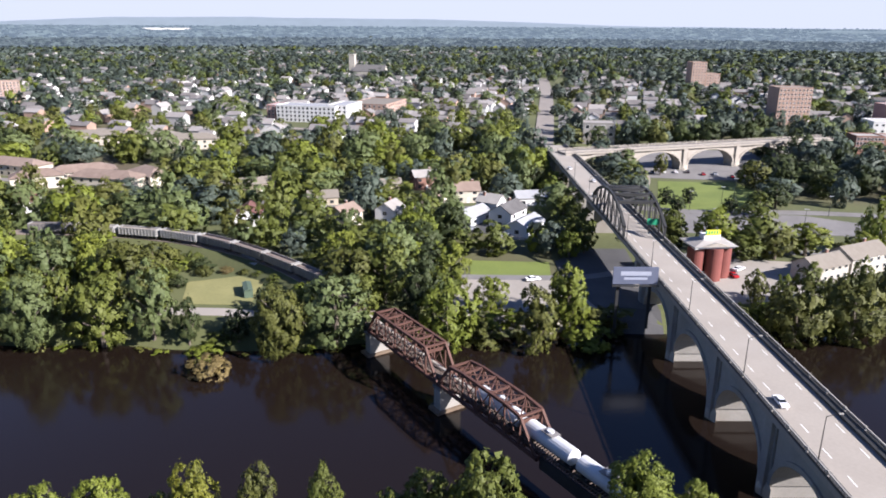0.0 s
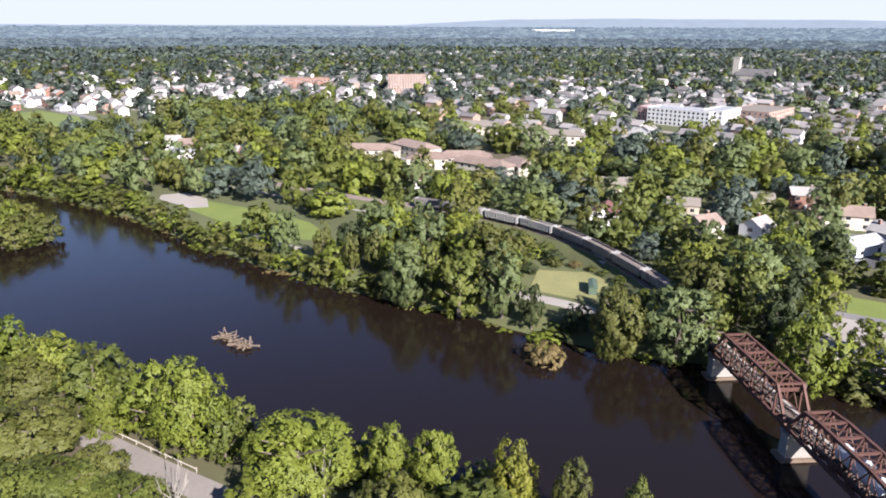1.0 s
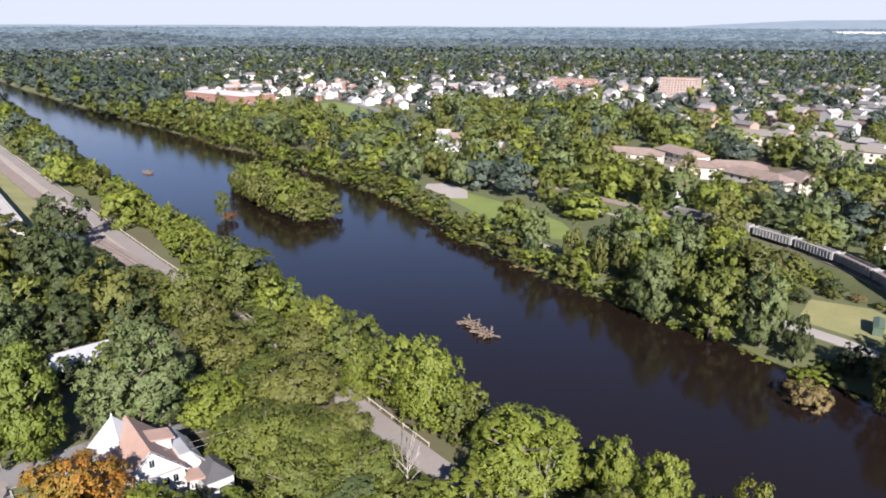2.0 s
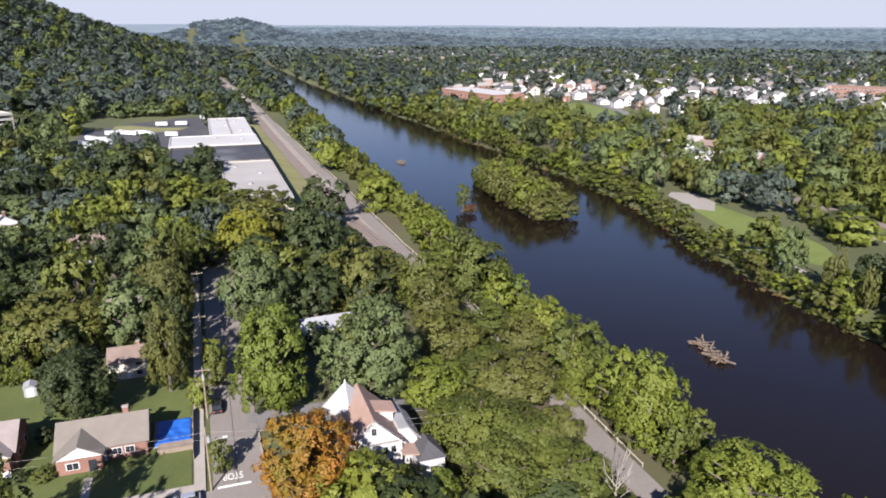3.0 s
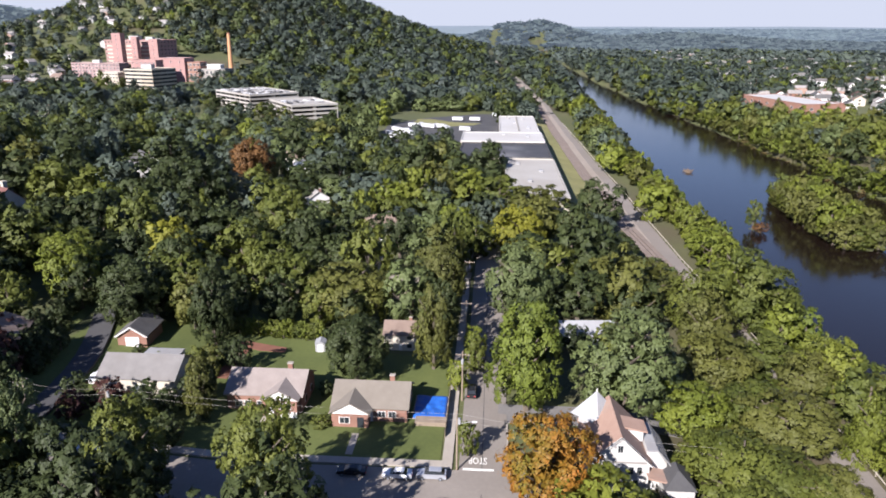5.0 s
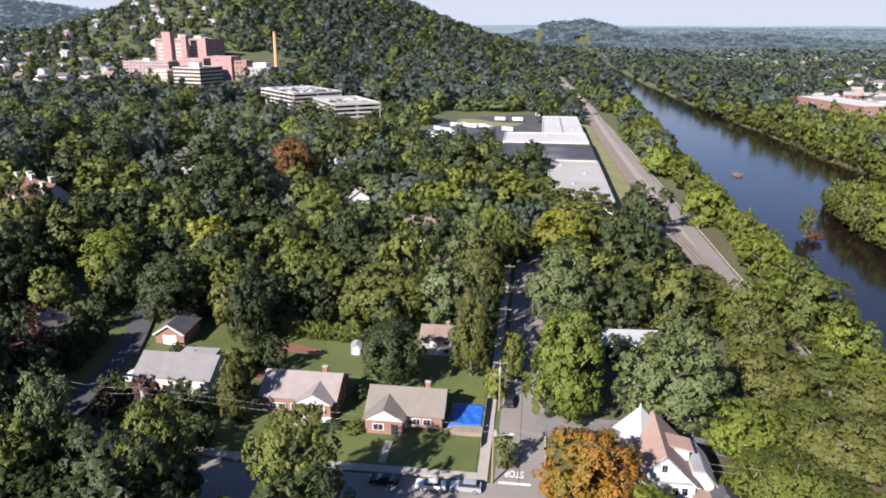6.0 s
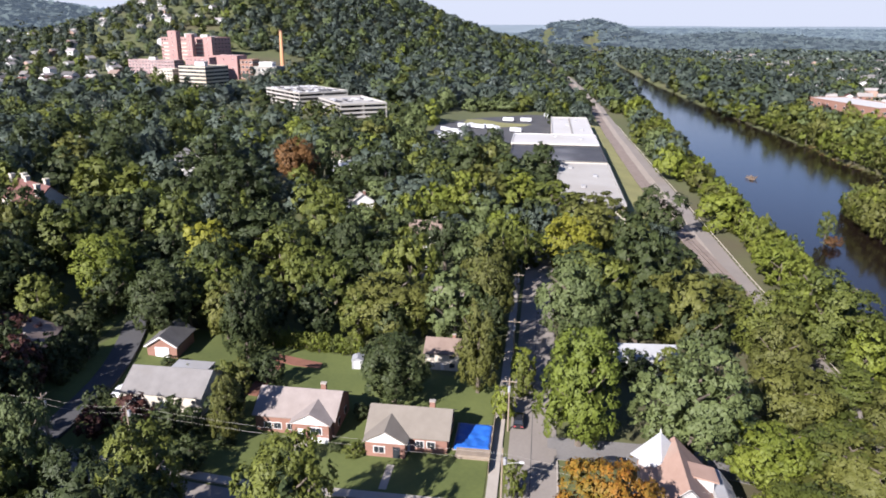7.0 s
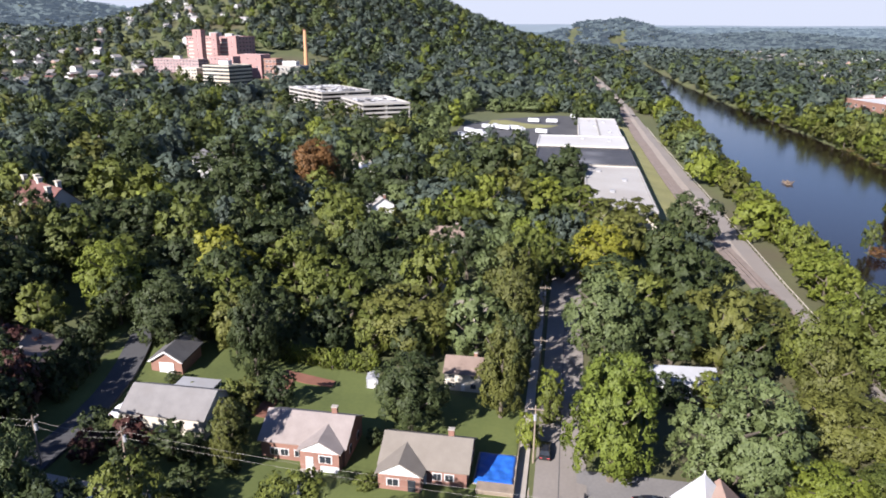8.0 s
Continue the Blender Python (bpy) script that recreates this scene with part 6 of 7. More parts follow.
    for x in (-8, -4, 0, 4):
        for z in (1.0, 4.2):
            window(ob, x, -5.0, z, 1.2, 1.7, "-y")


mansion()
brick_home = gable_house("brick_villa", "brick villa with rust-red roof and chimney", -126.5, -94.5, 20, 13, 9.5, 4.2, 2.4, "brick", "brownroof", 1, (-0.3, 0.1, 0.34))
patch("shaded_lawn", [(-224, -78), (-226, -98), (-246, -100), (-246, -82)], M["grass"], "lawn between old trees", 0.12)
patch("shaded_lawn_south", [(-184, -98), (-182, -112), (-200, -114), (-202, -100)], M["grass"], "small lawn between trees", 0.12)
patch("villa_lawn", [(-140, -88), (-140, -96), (-158, -100), (-160, -90)], M["grass"], "lawn beside the villa", 0.12)
CLEAR.extend([(-246, -222, -100, -76), (-202, -180, -114, -98), (-160, -128, -112, -88)])
block("brick_works", "red brick works building with grey roofs", 244, 436, -4, 16, 14, 8, "brick", "shingle", 3, 8, 5, 0, (1.6, 1.8))
block("brick_works_wing", "red brick wing with grey flat roof", 266, 446, -4, 22, 18, 6, "brick", "shingle", 2, 7, 5, 0, (1.6, 1.8))
block("grey_depot", "grey flat-roofed building beside the avenue", 88, 462, -8, 20, 14, 9, "concrete", "shingle", 2, 4, 3, 2, (2.6, 2.4))
block("white_offices", "white flat-roofed offices beyond the viaduct", 300, 490, -6, 50, 20, 8, "siding", "whiteroof", 2, 12, 5, 2, (1.8, 1.6))
block("red_hotel", "red brick hotel by the parkway", 330, 540, 0, 40, 20, 14, "pinkbrick", "shingle", 4, 10, 5, 2, (1.6, 1.7))

# ---- street side things ----
def car(x, y, turn, paint, label, z=None, kind="sedan"):
    """A car along local x: shaped body, glazed cabin, wheels, lights."""
    ob = thing("car", label, "car", x, y, (gz(x, y) + 0.14) if z is None else z, turn, "parked and passing cars")
    tall = 0.25 if kind == "suv" else 0.0
    Shape().slab([(-2.3, 0.35), (2.3, 0.35), (2.35, 0.7), (2.2, 0.85 + tall / 2), (1.1, 0.98 + tall / 2), (-1.7, 1.0 + tall / 2), (-2.3, 0.95 + tall / 2), (-2.38, 0.6)], "y", -0.88, 0.88).put("body", M[paint], ob)
    top = 1.42 + tall
    back = -2.1 if kind == "suv" else -1.6
    s = Shape()
    s.add([(back, -0.8, 0.98 + tall / 2), (1.15, -0.8, 0.96 + tall / 2), (1.15, 0.8, 0.96 + tall / 2), (back, 0.8, 0.98 + tall / 2), (back + 0.55, -0.62, top - 0.06), (0.35, -0.62, top - 0.06), (0.35, 0.62, top - 0.06), (back + 0.55, 0.62, top - 0.06)],
          [(0, 1, 5, 4), (1, 2, 6, 5), (2, 3, 7, 6), (3, 0, 4, 7), (4, 5, 6, 7)])
    s.put("glasshouse", M["glass"], ob, "dark glass")
    Shape().add([(back + 0.5, -0.64, top - 0.06), (0.4, -0.64, top - 0.06), (0.4, 0.64, top - 0.06), (back + 0.5, 0.64, top - 0.06), (back + 0.65, -0.56, top), (0.25, -0.56, top), (0.25, 0.56, top), (back + 0.65, 0.56, top)],
                [(0, 1, 5, 4), (1, 2, 6, 5), (2, 3, 7, 6), (3, 0, 4, 7), (4, 5, 6, 7), (3, 2, 1, 0)]).put("roof", M[paint], ob)
    for wx in (-1.45, 1.42):
        for wy in (-0.85, 0.85):
            wheel = Shape().tube((wx, wy - 0.1, 0.33), (wx, wy + 0.1, 0.33), 0.33, 0.33, 14).put("wheel", M["rubber"], ob)
            Shape().tube((wx, wy - 0.11, 0.33), (wx, wy + 0.11, 0.33), 0.19, 0.19, 10).put("rim", M["carsilver"], wheel)
    for sy in (-0.62, 0.62):
        Shape().box(2.24, 2.37, sy - 0.2, sy + 0.2, 0.62, 0.78).put("headlight", M["paint"], ob)
        Shape().box(-2.4, -2.3, sy - 0.18, sy + 0.18, 0.7, 0.85).put("tail_light", M["redwall"], ob)
    return ob


car(-98.4, -10.0, -90, "carwhite", "white saloon car parked at the kerb")
car(-98.6, -4.6, -90, "carsilver", "silver estate car parked at the kerb", kind="suv")
car(-98.8, -17.4, -90, "carblack", "dark car parked in tree shade")
car(-126.4, 0.9, 180, "carblack", "black car parked in the street", kind="suv")
car(-115.8, 16.5, 100, "carblack", "dark car parked in the side lane")
car(-99.0, -61, -90, "carwhite", "white car under the street trees")
car(-121, -71.5, 180, "carwhite", "white car beside the bungalow")
car(-147, 12.5, 175, "carsilver", "grey car parked beside a tree")
for (u, v, turn, paint, words) in ((-3.3, 23, -90, "carwhite", "white car driving over the bridge"), (0.9, -6.5, 90, "carred", "red car driving over the bridge"), (2.0, 205, 90, "carwhite", "pale car driving over the bridge"),
                                   (-3.0, 178, -90, "carsilver", "grey car driving over the bridge"), (-3.2, 232, -90, "carwhite", "white car on the bridge ramp")):
    p = road_bridge.matrix_basis @ Vector((u, v, 0.0))
    car(p.x, p.y, turn + BRIDGE_TURN, paint, words, p.z + 0.01).scale = (0.8, 0.8, 0.8)
LOT = random.Random(5)
for i in range(9):
    car(100 + i * 6.5, 362 + LOT.uniform(0, 12), LOT.choice((80, 85, 260)), LOT.choice(("carwhite", "carsilver", "carblack", "carred")), "car parked beside the viaduct")
for x, y, t in ((22, 203, 20), (88, 214, 40), (84, 208, 100), (24, 252, 70), (-46, 250, 30), (-40, 246, 40), (-33, 251, 60), (4, 258, 40), (16, 250, 20), (-140, 318, 20), (-134, 316, 20), (-128, 314, 20), (-122, 311, 20)):
    car(x, y, t, LOT.choice(("carwhite", "carsilver", "carblack", "carred", "carwhite")), "car parked on paved ground")


def utility_pole(x, y, h, turn, label="wooden utility pole with crossarm and transformer", drum=True):
    ob = thing("utility_pole", label, "utility pole", x, y, turn=turn, group="utility poles along the streets")
    Shape().tube((0, 0, -0.5), (0, 0, h), 0.17, 0.11, 8).put("pole", M["wood"], ob)
    Shape().box(-0.07, 0.07, -1.3, 1.3, h - 0.75, h - 0.6).put("crossarm", M["wood"], ob)
    for y0 in (-1.15, -0.5, 0.5, 1.15):
        Shape().tube((0, y0, h - 0.6), (0, y0, h - 0.38), 0.05, 0.03, 6).put("insulator", M["tinroof"], ob)
    if drum:
        Shape().tube((0.38, 0, h - 2.4), (0.38, 0, h - 1.4), 0.26, 0.26, 10).put("transformer", M["tinroof"], ob)
    return ob


POLES = [(-123.8, -0.9, 10.4), (-100.9, -0.75, 11.0), (-105.6, -60.5, 9.0), (-104.4, -74, 9.0), (-103.8, -89, 9.6), (-150, -1.2, 10.2), (-178, -1.4, 10.2), (-100, 40, 9.6)]
for x, y, h in POLES:
    utility_pole(x, y, h, 0 if x < -120 else 90)
arm = thing("street_light", "short street light arm lamp on a pole", "street lamp", -100.9, -0.75, gz(-100.9, -0.75) + 8.6, 0)
Shape().tube((0, 0.1, 0), (0, 2.6, 0.5), 0.05, 0.04, 6).put("arm", M["tinroof"], arm)
Shape().box(-0.15, 0.15, 2.4, 3.1, 0.4, 0.55).put("lamp_head", M["paint"], arm)


def wire(a, b, sag, lift, off):
    """A sagging cable between two poles."""
    s, n = Shape(), 10
    pa, pb = Vector((a[0] + off[0], a[1] + off[1], gz(a[0], a[1]) + a[2] + lift)), Vector((b[0] + off[0], b[1] + off[1], gz(b[0], b[1]) + b[2] + lift))
    pts = [pa.lerp(pb, i / n) - Vector((0, 0, sag * 4 * (i / n) * (1 - i / n))) for i in range(n + 1)]
    ring = [Vector((0, 0, 0.014)), Vector((0.012, 0.0, -0.008)), Vector((-0.012, 0.0, -0.008))]
    s.add([p + o for p in pts for o in ring], [(3 * i + j, 3 * i + (j + 1) % 3, 3 * i + 3 + (j + 1) % 3, 3 * i + 3 + j) for i in range(n) for j in range(3)])
    tagged(s.put("cable", M["concrete"]), "thin overhead cable between utility poles", "cable", "overhead cables")


for a, b in ((0, 1), (1, 2), (2, 3), (3, 4), (0, 5), (5, 6), (1, 7)):
    for k, off in enumerate(((0, 0), (0.5, 0.5))):
        wire(POLES[a], POLES[b], 0.7, -0.4 if k else -1.8, off)

# road markings at the crossing
Shape().box(-101.5, -101.0, 0.2, 5.2, 0.08, gz(-101, 3) + 0.162).put("stop_line", M["line"])
tagged(bpy.data.objects["stop_line"], "worn white stop line on the road", kind="structure")
text = bpy.data.curves.new("stop_text", "FONT")
text.body, text.size, text.extrude, text.align_x = "STOP", 1.5, 0.004, "CENTER"
text.materials.append(M["line"])
word = new("road_lettering", text)
word.matrix_basis = pose(-104.6, 2.6, gz(-104, 3) + 0.165, 0, 0, -90) @ Matrix.Diagonal((0.85, 1.7, 1, 1))
tagged(word, "worn white letters painted on the street", "road marking")
ribbon("street_seam", [(-62, 3.3), (-130, 3.3), (-200, 3.5)], 0.12, M["dark"], "dark tar seam along the street", 0.165)
ribbon("kerb", [(-107, 7.55), (-115.5, 7.55)], 0.25, M["walk"], "pale kerb of the street", 0.28)
ribbon("garden_path", [(-104, -19.0), (-110.5, -19.0)], 1.2, M["walk"], "pale concrete path to the porch", 0.2)
ribbon("garden_path", [(-104, -35.4), (-112.5, -35.4)], 1.3, M["walk"], "pale concrete path to the porch", 0.2)
# dark asphalt here paints in the shade of the trees over the driveway
ribbon("driveway", [(-101, -75.5), (-112, -75.5), (-124, -76), (-136, -79.5), (-152, -86)], 5.0, M["dark"], "driveway beside the bungalow, darkened in colour for tree shade", 0.2)
patch("mulch_bed", [(-141.6, -51), (-140.6, -46), (-141.0, -40.5), (-143.4, -40.5), (-144.4, -51)], M["mulch"], "red mulch bed behind the lawn", 0.2)
patch("flower_border", [(-127, -48.2), (-141, -48.0), (-141, -50.2), (-127, -50.8)], M["mulch"], "rusty flower border", 0.2)

# swimming pool under a blue cover
pool = thing("covered_pool", "garden pool under a crumpled blue tarpaulin", "pool", -120.6, -6.4)
s, n = Shape(), 22
grid = [(-4.2 + 8.4 * i / n, -3.3 + 6.2 * j / n) for j in range(n + 1) for i in range(n + 1)]
s.add([(x, y, 0.55 + 0.22 * noise.noise((x * 0.9, y * 0.9, 2)) - 0.22 * max(0, 1 - ((x / 3.6) ** 2 + (y / 2.4) ** 2)) - (0.55 if max(abs(x) / 4.2, abs(y + 0.2) / 3.1) > 0.97 else 0)) for x, y in grid],
      [(j * (n + 1) + i, j * (n + 1) + i + 1, (j + 1) * (n + 1) + i + 1, (j + 1) * (n + 1) + i) for j in range(n) for i in range(n)])
s.put("tarpaulin", M["tarp"], pool, smoothed=True)
Shape().box(-4.3, 4.3, -3.4, 3.0, 0, 0.2).put("pool_rim", M["walk"], pool)
Shape().box(4.4, 6.6, -2.6, 3.2, 0.0, 0.9).put("deck", M["wood"], pool, "tan wooden deck")
garden_fence = thing("wooden_fence", "tall weathered board fence along the pavement", "fence", -118.5, -3.3)
board = Shape().box(-0.62, 0.62, -0.04, 0.04, -0.3, 1.55).mesh("board", M["wood"])
for i in range(13):
    o = new("board", board)
    o.parent, o.location = garden_fence, (-8 + i * 1.3, 0, 0)

# guard rail between road and river
rail_x = np.arange(-90, -560, -4.0)
guard = thing("guard_rail", "long pale guard rail beside the riverside road", "guard rail", 0, 0, 0)
ROAD_Y = lambda x: float(np.interp(x, (-672, -520, -322, -228, -172, -118, -88), (52.5, 56, 61, 62.5, 65, 66.4, 66.2))) + 2.9
post = Shape().box(-0.08, 0.08, -0.08, 0.08, -0.4, 0.8).mesh("post", M["walk"])
for a, b in zip(rail_x, rail_x[1:]):
    za, zb = gz(a, ROAD_Y(a)) + 0.2, gz(b, ROAD_Y(b)) + 0.2
    Shape().beam((a, ROAD_Y(a), za + 0.62), (b, ROAD_Y(b), zb + 0.62), 0.10, 0.24).put("beam", M["cream"], guard)
    o = new("post", post)
    o.parent, o.location = guard, (a, ROAD_Y(a) + 0.1, za)

# green box and shed roofs on the north bank
box = thing("green_container", "green steel container on the clearing", "container", -61.0, 188, turn=111)
Shape().box(-3.6, 3.6, -1.2, 1.2, 0.1, 2.4).put("body", M["boxgreen"], box)
Shape().slab([(-1.3, 2.4), (1.3, 2.4), (0, 2.75)], "x", -3.75, 3.75).put("roof", M["boxgreen"], box)
tagged(plain_house("pale", -66, 213, 140, "houses north of the railway", 0.7), "small pale shed beside the railway")

# drift and islets in the river
def drift_pile(x, y, length, turn):
    ob = thing("driftwood", "tangled tan driftwood stranded in the river", "driftwood", x, y, -8.1, turn)
    rng = random.Random(int(x))
    for k in range(64):
        u = rng.choice((-1, 1, 1)) * rng.uniform(0.12, 0.5) * length
        c = (u, rng.uniform(-1.9, 1.9), rng.uniform(0.0, 1.5))
        d = Vector((rng.uniform(-1, 1), rng.uniform(-1, 1), rng.uniform(-0.35, 0.45))).normalized() * rng.uniform(1.4, 4.2) * length / 12
        Shape().tube(Vector(c) - d / 2, Vector(c) + d / 2, rng.uniform(0.12, 0.30), rng.uniform(0.05, 0.14), 6).put("log", M["drift"], ob)
    for k in range(4):
        u = (k - 1.5) * length * 0.22
        Shape().add([(u + 1.7 * math.cos(a) * (1 + 0.3 * math.sin(3 * a + k)), 1.8 * math.sin(a), -0.3) for a in [i * 0.6283 for i in range(10)]] + [(u, 0.2, 0.9)],
                    [(i, (i + 1) % 10, 10) for i in range(10)]).put("silt_mound", M["drift"], ob)
    Shape().tube((-length / 2, 0.2, 0.25), (length / 2, -0.2, 0.7), 0.55, 0.25, 9).put("trunk", M["drift"], ob)


drift_pile(-130.5, 116.2, 12.5, -12)
drift_pile(-398, 112, 5, 20)
for k in range(39):
    u = -42 + 75 * (k % 13) / 12.0
    v = (-8.0, 0.5, 8.0)[k // 13] * math.sqrt(1 - (u / 50) ** 2) + random.uniform(-1.0, 1.0)
    tree(-289 + u, 138 - 0.03 * u + v, random.uniform(11, 16.5) * (1.0 if -36 < u < 26 else 0.75), random.uniform(10, 14), random.choice(("olive", "fresh", "mid", "lime", "olive")), random.choice(("round", "weep", "shrub")), "near",
         "bushy green tree on the river island", "island_tree")
tree(-281, 107.4, 12, 7, "mid", "tall", "near", "lone green tree on a small islet")
tree(-276, 108.5, 4, 7, "rust", "shrub", "near", "brown bush on a small islet", "bush", category="bush")

# ---- trees that stand out ----
tree(-92.4, 13.3, 16.6, 15.8, "maple", "round", "hero")
tree(-121.0, 11.2, 22.5, 16.5, "leaf", "tall", "hero")
tree(-159.5, 11.2, 21.0, 18.6, "blue", "round", "hero")
tree(-211.0, 12.5, 17.5, 19.1, "gold", "round", "hero")
tree(-120.0, 29.0, 21.0, 21.7, "blue", "round", "hero")
tree(-186.0, 29.2, 21.0, 21.4, "deep", "round", "near")
tree(-182.9, 45.7, 13.3, 19.8, "olive", "spread", "near")
tree(-151.4, 51.5, 17.6, 13.3, "olive", "round", "hero")
tree(-129.0, -22.3, 15.4, 14.6, "deep", "round", "hero")
tree(-160.1, -29.9, 15.8, 23.6, "olive", "spread", "hero")
tree(-136.6, -7.4, 18.5, 10.0, "olive", "tall", "hero")
tree(-181.2, -9.4, 19.3, 13.8, "olive", "tall", "near")
tree(-112.2, -47.1, 13.0, 6.8, "olive", "tall", "hero")
tree(-140.4, -55.5, 19.2, 10.9, "deep", "tall", "hero")
tree(-144.7, -75.9, 17.2, 16.0, "deep", "round", "hero")
tree(-180.7, -81.7, 16.7, 16.7, "gold", "round", "near")
tree(-181.2, -62.9, 17.6, 19.5, "mid", "round", "near")
tree(-191.0, -109.4, 18.7, 17.9, "deep", "round", "near")
tree(-156.6, -96.5, 17.3, 15.6, "fresh", "round", "hero")
tree(-284.2, -58.4, 21.0, 22.3, "deep", "tall", "near")
tree(-287.3, -95.5, 21.0, 19.2, "rust", "round", "hero")
tree(-240.4, -96.3, 21.0, 21.7, "deep", "round", "near")
tree(-282.8, -127.9, 21.0, 24.7, "deep", "round", "near")
tree(-169.2, -45.1, 14.4, 15.5, "mid", "tall", "near")
tree(-215.6, -60.4, 18.8, 17.6, "mid", "round", "near")
tree(-259.7, -35.2, 15.2, 18.9, "fresh", "spread", "near")
tree(-259.9, -24.6, 19.9, 14.7, "lime", "round", "near")
tree(-277.0, -6.4, 16.1, 21.2, "lime", "round", "near")
tree(-269.1, 7.0, 15.4, 21.7, "mid", "round", "near")
tree(-255.7, 21.3, 15.3, 22.8, "olive", "spread", "near")
tree(-213.0, -0.7, 12.3, 15.8, "mid", "round", "near")
tree(-346.9, -22.6, 16.1, 20.8, "deep", "tall", "near")
tree(-117.5, 40.1, 11.4, 15.4, "fresh", "round", "hero")
tree(-119.7, 50.3, 11.6, 15.7, "mid", "weep", "hero")
tree(-97.9, 48.2, 11.2, 16.8, "mid", "spread", "hero")
tree(-104.8, 39.7, 7.8, 10.3, "lime", "round", "hero")
tree(-145.2, 62.8, 10.4, 14.9, "mid", "round", "hero")
tree(-91.8, 27.5, 4.5, 6.7, "mid", "shrub", "near")
tree(-136.3, 1.3, 8.6, 5.3, "mid", "tall", "near")
tree(-105.4, 0.9, 6.9, 4.5, "mid", "tall", "near")
tree(-146.5, 23.0, 7.0, 8.0, "deep", "round", "near")
tree(-147.5, 30.5, 8.5, 8.0, "mid", "round", "near")
tree(-87.5, 41.5, 11.5, 13.5, "mid", "round", "hero")
tree(-86.0, 31.0, 7.5, 8.0, "fresh", "round", "hero")
tree(-99.0, 57.5, 9.0, 11.0, "olive", "round", "hero")
tree(-134.2, 66.8, 11.5, 12.7, "olive", "round", "hero")
tree(-163.0, -7.6, 20.0, 13.0, "olive", "tall", "hero")
tree(-193.0, -6.0, 20.0, 13.5, "mid", "tall", "near")
tree(-150.5, -6.2, 15.0, 8.5, "deep", "tall", "hero")
tree(-127.5, -1.8, 7.0, 5.0, "fresh", "round", "near")
tree(-141.0, 1.2, 8.5, 5.5, "fresh", "round", "near")
tree(-88.5, -64.5, 20.0, 10.0, "blue", "tall", "hero")
tree(-94.2, 72.6, 19.0, 15.2, "fresh", "tall", "hero")
tree(-72.0, 75.1, 13.9, 20.7, "fresh", "weep", "hero")
tree(-114.6, 69.8, 13.8, 8.8, "lime", "cone", "hero")
tree(-136.5, 73.4, 13.5, 12.3, "lime", "tall", "hero")
tree(-170.9, 67.7, 21.0, 24.2, "mid", "weep", "hero")
tree(-113.3, 55.2, 13.9, 19.2, "olive", "spread", "hero")
tree(-98.4, 42.4, 12.7, 18.9, "mid", "spread", "hero")
tree(-139.8, 50.8, 12.3, 17.8, "olive", "round", "hero")
tree(-87.3, 53.0, 10.0, 14.9, "mid", "weep", "hero")
tree(-87.8, 73.7, 11.1, 8.0, "mid", "shrub", "near")
tree(-164.1, 53.5, 18.3, 16.1, "mid", "round", "hero")
tree(-70.7, 61.9, 8.6, 12.8, "lime", "shrub", "near")
tree(-51.4, 84.0, 13.5, 8.9, "fresh", "round", "hero")
tree(-38.4, 86.0, 16.2, 9.1, "gold", "round", "hero")
tree(-29.0, 86.0, 15.8, 7.4, "olive", "tall", "hero")
tree(-19.6, 87.0, 15.8, 7.5, "mid", "round", "hero")
tree(-4.3, 88.0, 15.5, 8.5, "mid", "tall", "hero")
tree(3.4, 88.0, 13.3, 9.2, "mid", "round", "hero")
tree(27.6, 91.0, 15.4, 11.7, "fresh", "round", "hero")
tree(36.7, 92.0, 13.1, 7.1, "fresh", "round", "hero")
tree(-59.5, 83.0, 12.4, 7.9, "fresh", "round", "hero")
tree(-106.6, 159.1, 21.0, 14.5, "blue", "tall", "hero")
tree(-89.9, 160.6, 21.0, 17.1, "mid", "tall", "near")
tree(-77.6, 162.4, 21.0, 12.9, "blue", "tall", "near")
tree(-43.8, 157.5, 21.0, 15.4, "olive", "round", "hero")
tree(-31.2, 162.8, 21.0, 19.9, "blue", "tall", "near")
tree(-20.0, 192.8, 21.0, 16.8, "blue", "tall", "near")
tree(-10.9, 171.2, 19.5, 13.1, "deep", "tall", "near")
tree(-3.2, 164.8, 21.0, 15.9, "fresh", "weep", "near")
tree(19.0, 162.9, 21.0, 11.5, "olive", "tall", "near")
tree(28.3, 172.0, 19.1, 12.0, "fresh", "round", "near")
tree(86.8, 170.9, 19.2, 16.3, "olive", "weep", "near")
tree(102.3, 172.7, 20.8, 18.1, "olive", "weep", "near")
tree(-55.7, 161.6, 8.8, 8.5, "deep", "round", "near")
tree(-68.0, 160.7, 12.9, 7.0, "deep", "round", "near")
tree(-58.4, 147.4, 7.5, 11.2, "brush", "shrub", "near")
tree(-63.0, 157.0, 5.0, 10.0, "fresh", "shrub", "near")
tree(79.3, 325.7, 14.0, 16.3, "mid", "round", "near")
tree(88.9, 301.9, 7.9, 8.3, "deep", "round", "near")
tree(99.1, 303.6, 8.1, 7.4, "deep", "round", "near")
tree(90.6, 290.8, 6.8, 7.6, "deep", "round", "near")
tree(133.3, 296.1, 11.9, 14.3, "deep", "round", "near")
tree(121.4, 283.7, 10.6, 11.5, "mid", "round", "near")
tree(111.5, 287.2, 7.7, 7.0, "deep", "round", "near")
tree(103.1, 365.9, 11.6, 8.8, "olive", "round", "near")
tree(104.4, 226.8, 12.5, 14.9, "olive", "round", "near")
tree(116.6, 231.4, 12.4, 17.1, "lime", "round", "near")
tree(93.4, 224.2, 9.2, 13.0, "mid", "round", "near")
tree(136.3, 232.6, 9.0, 13.4, "lime", "round", "near")
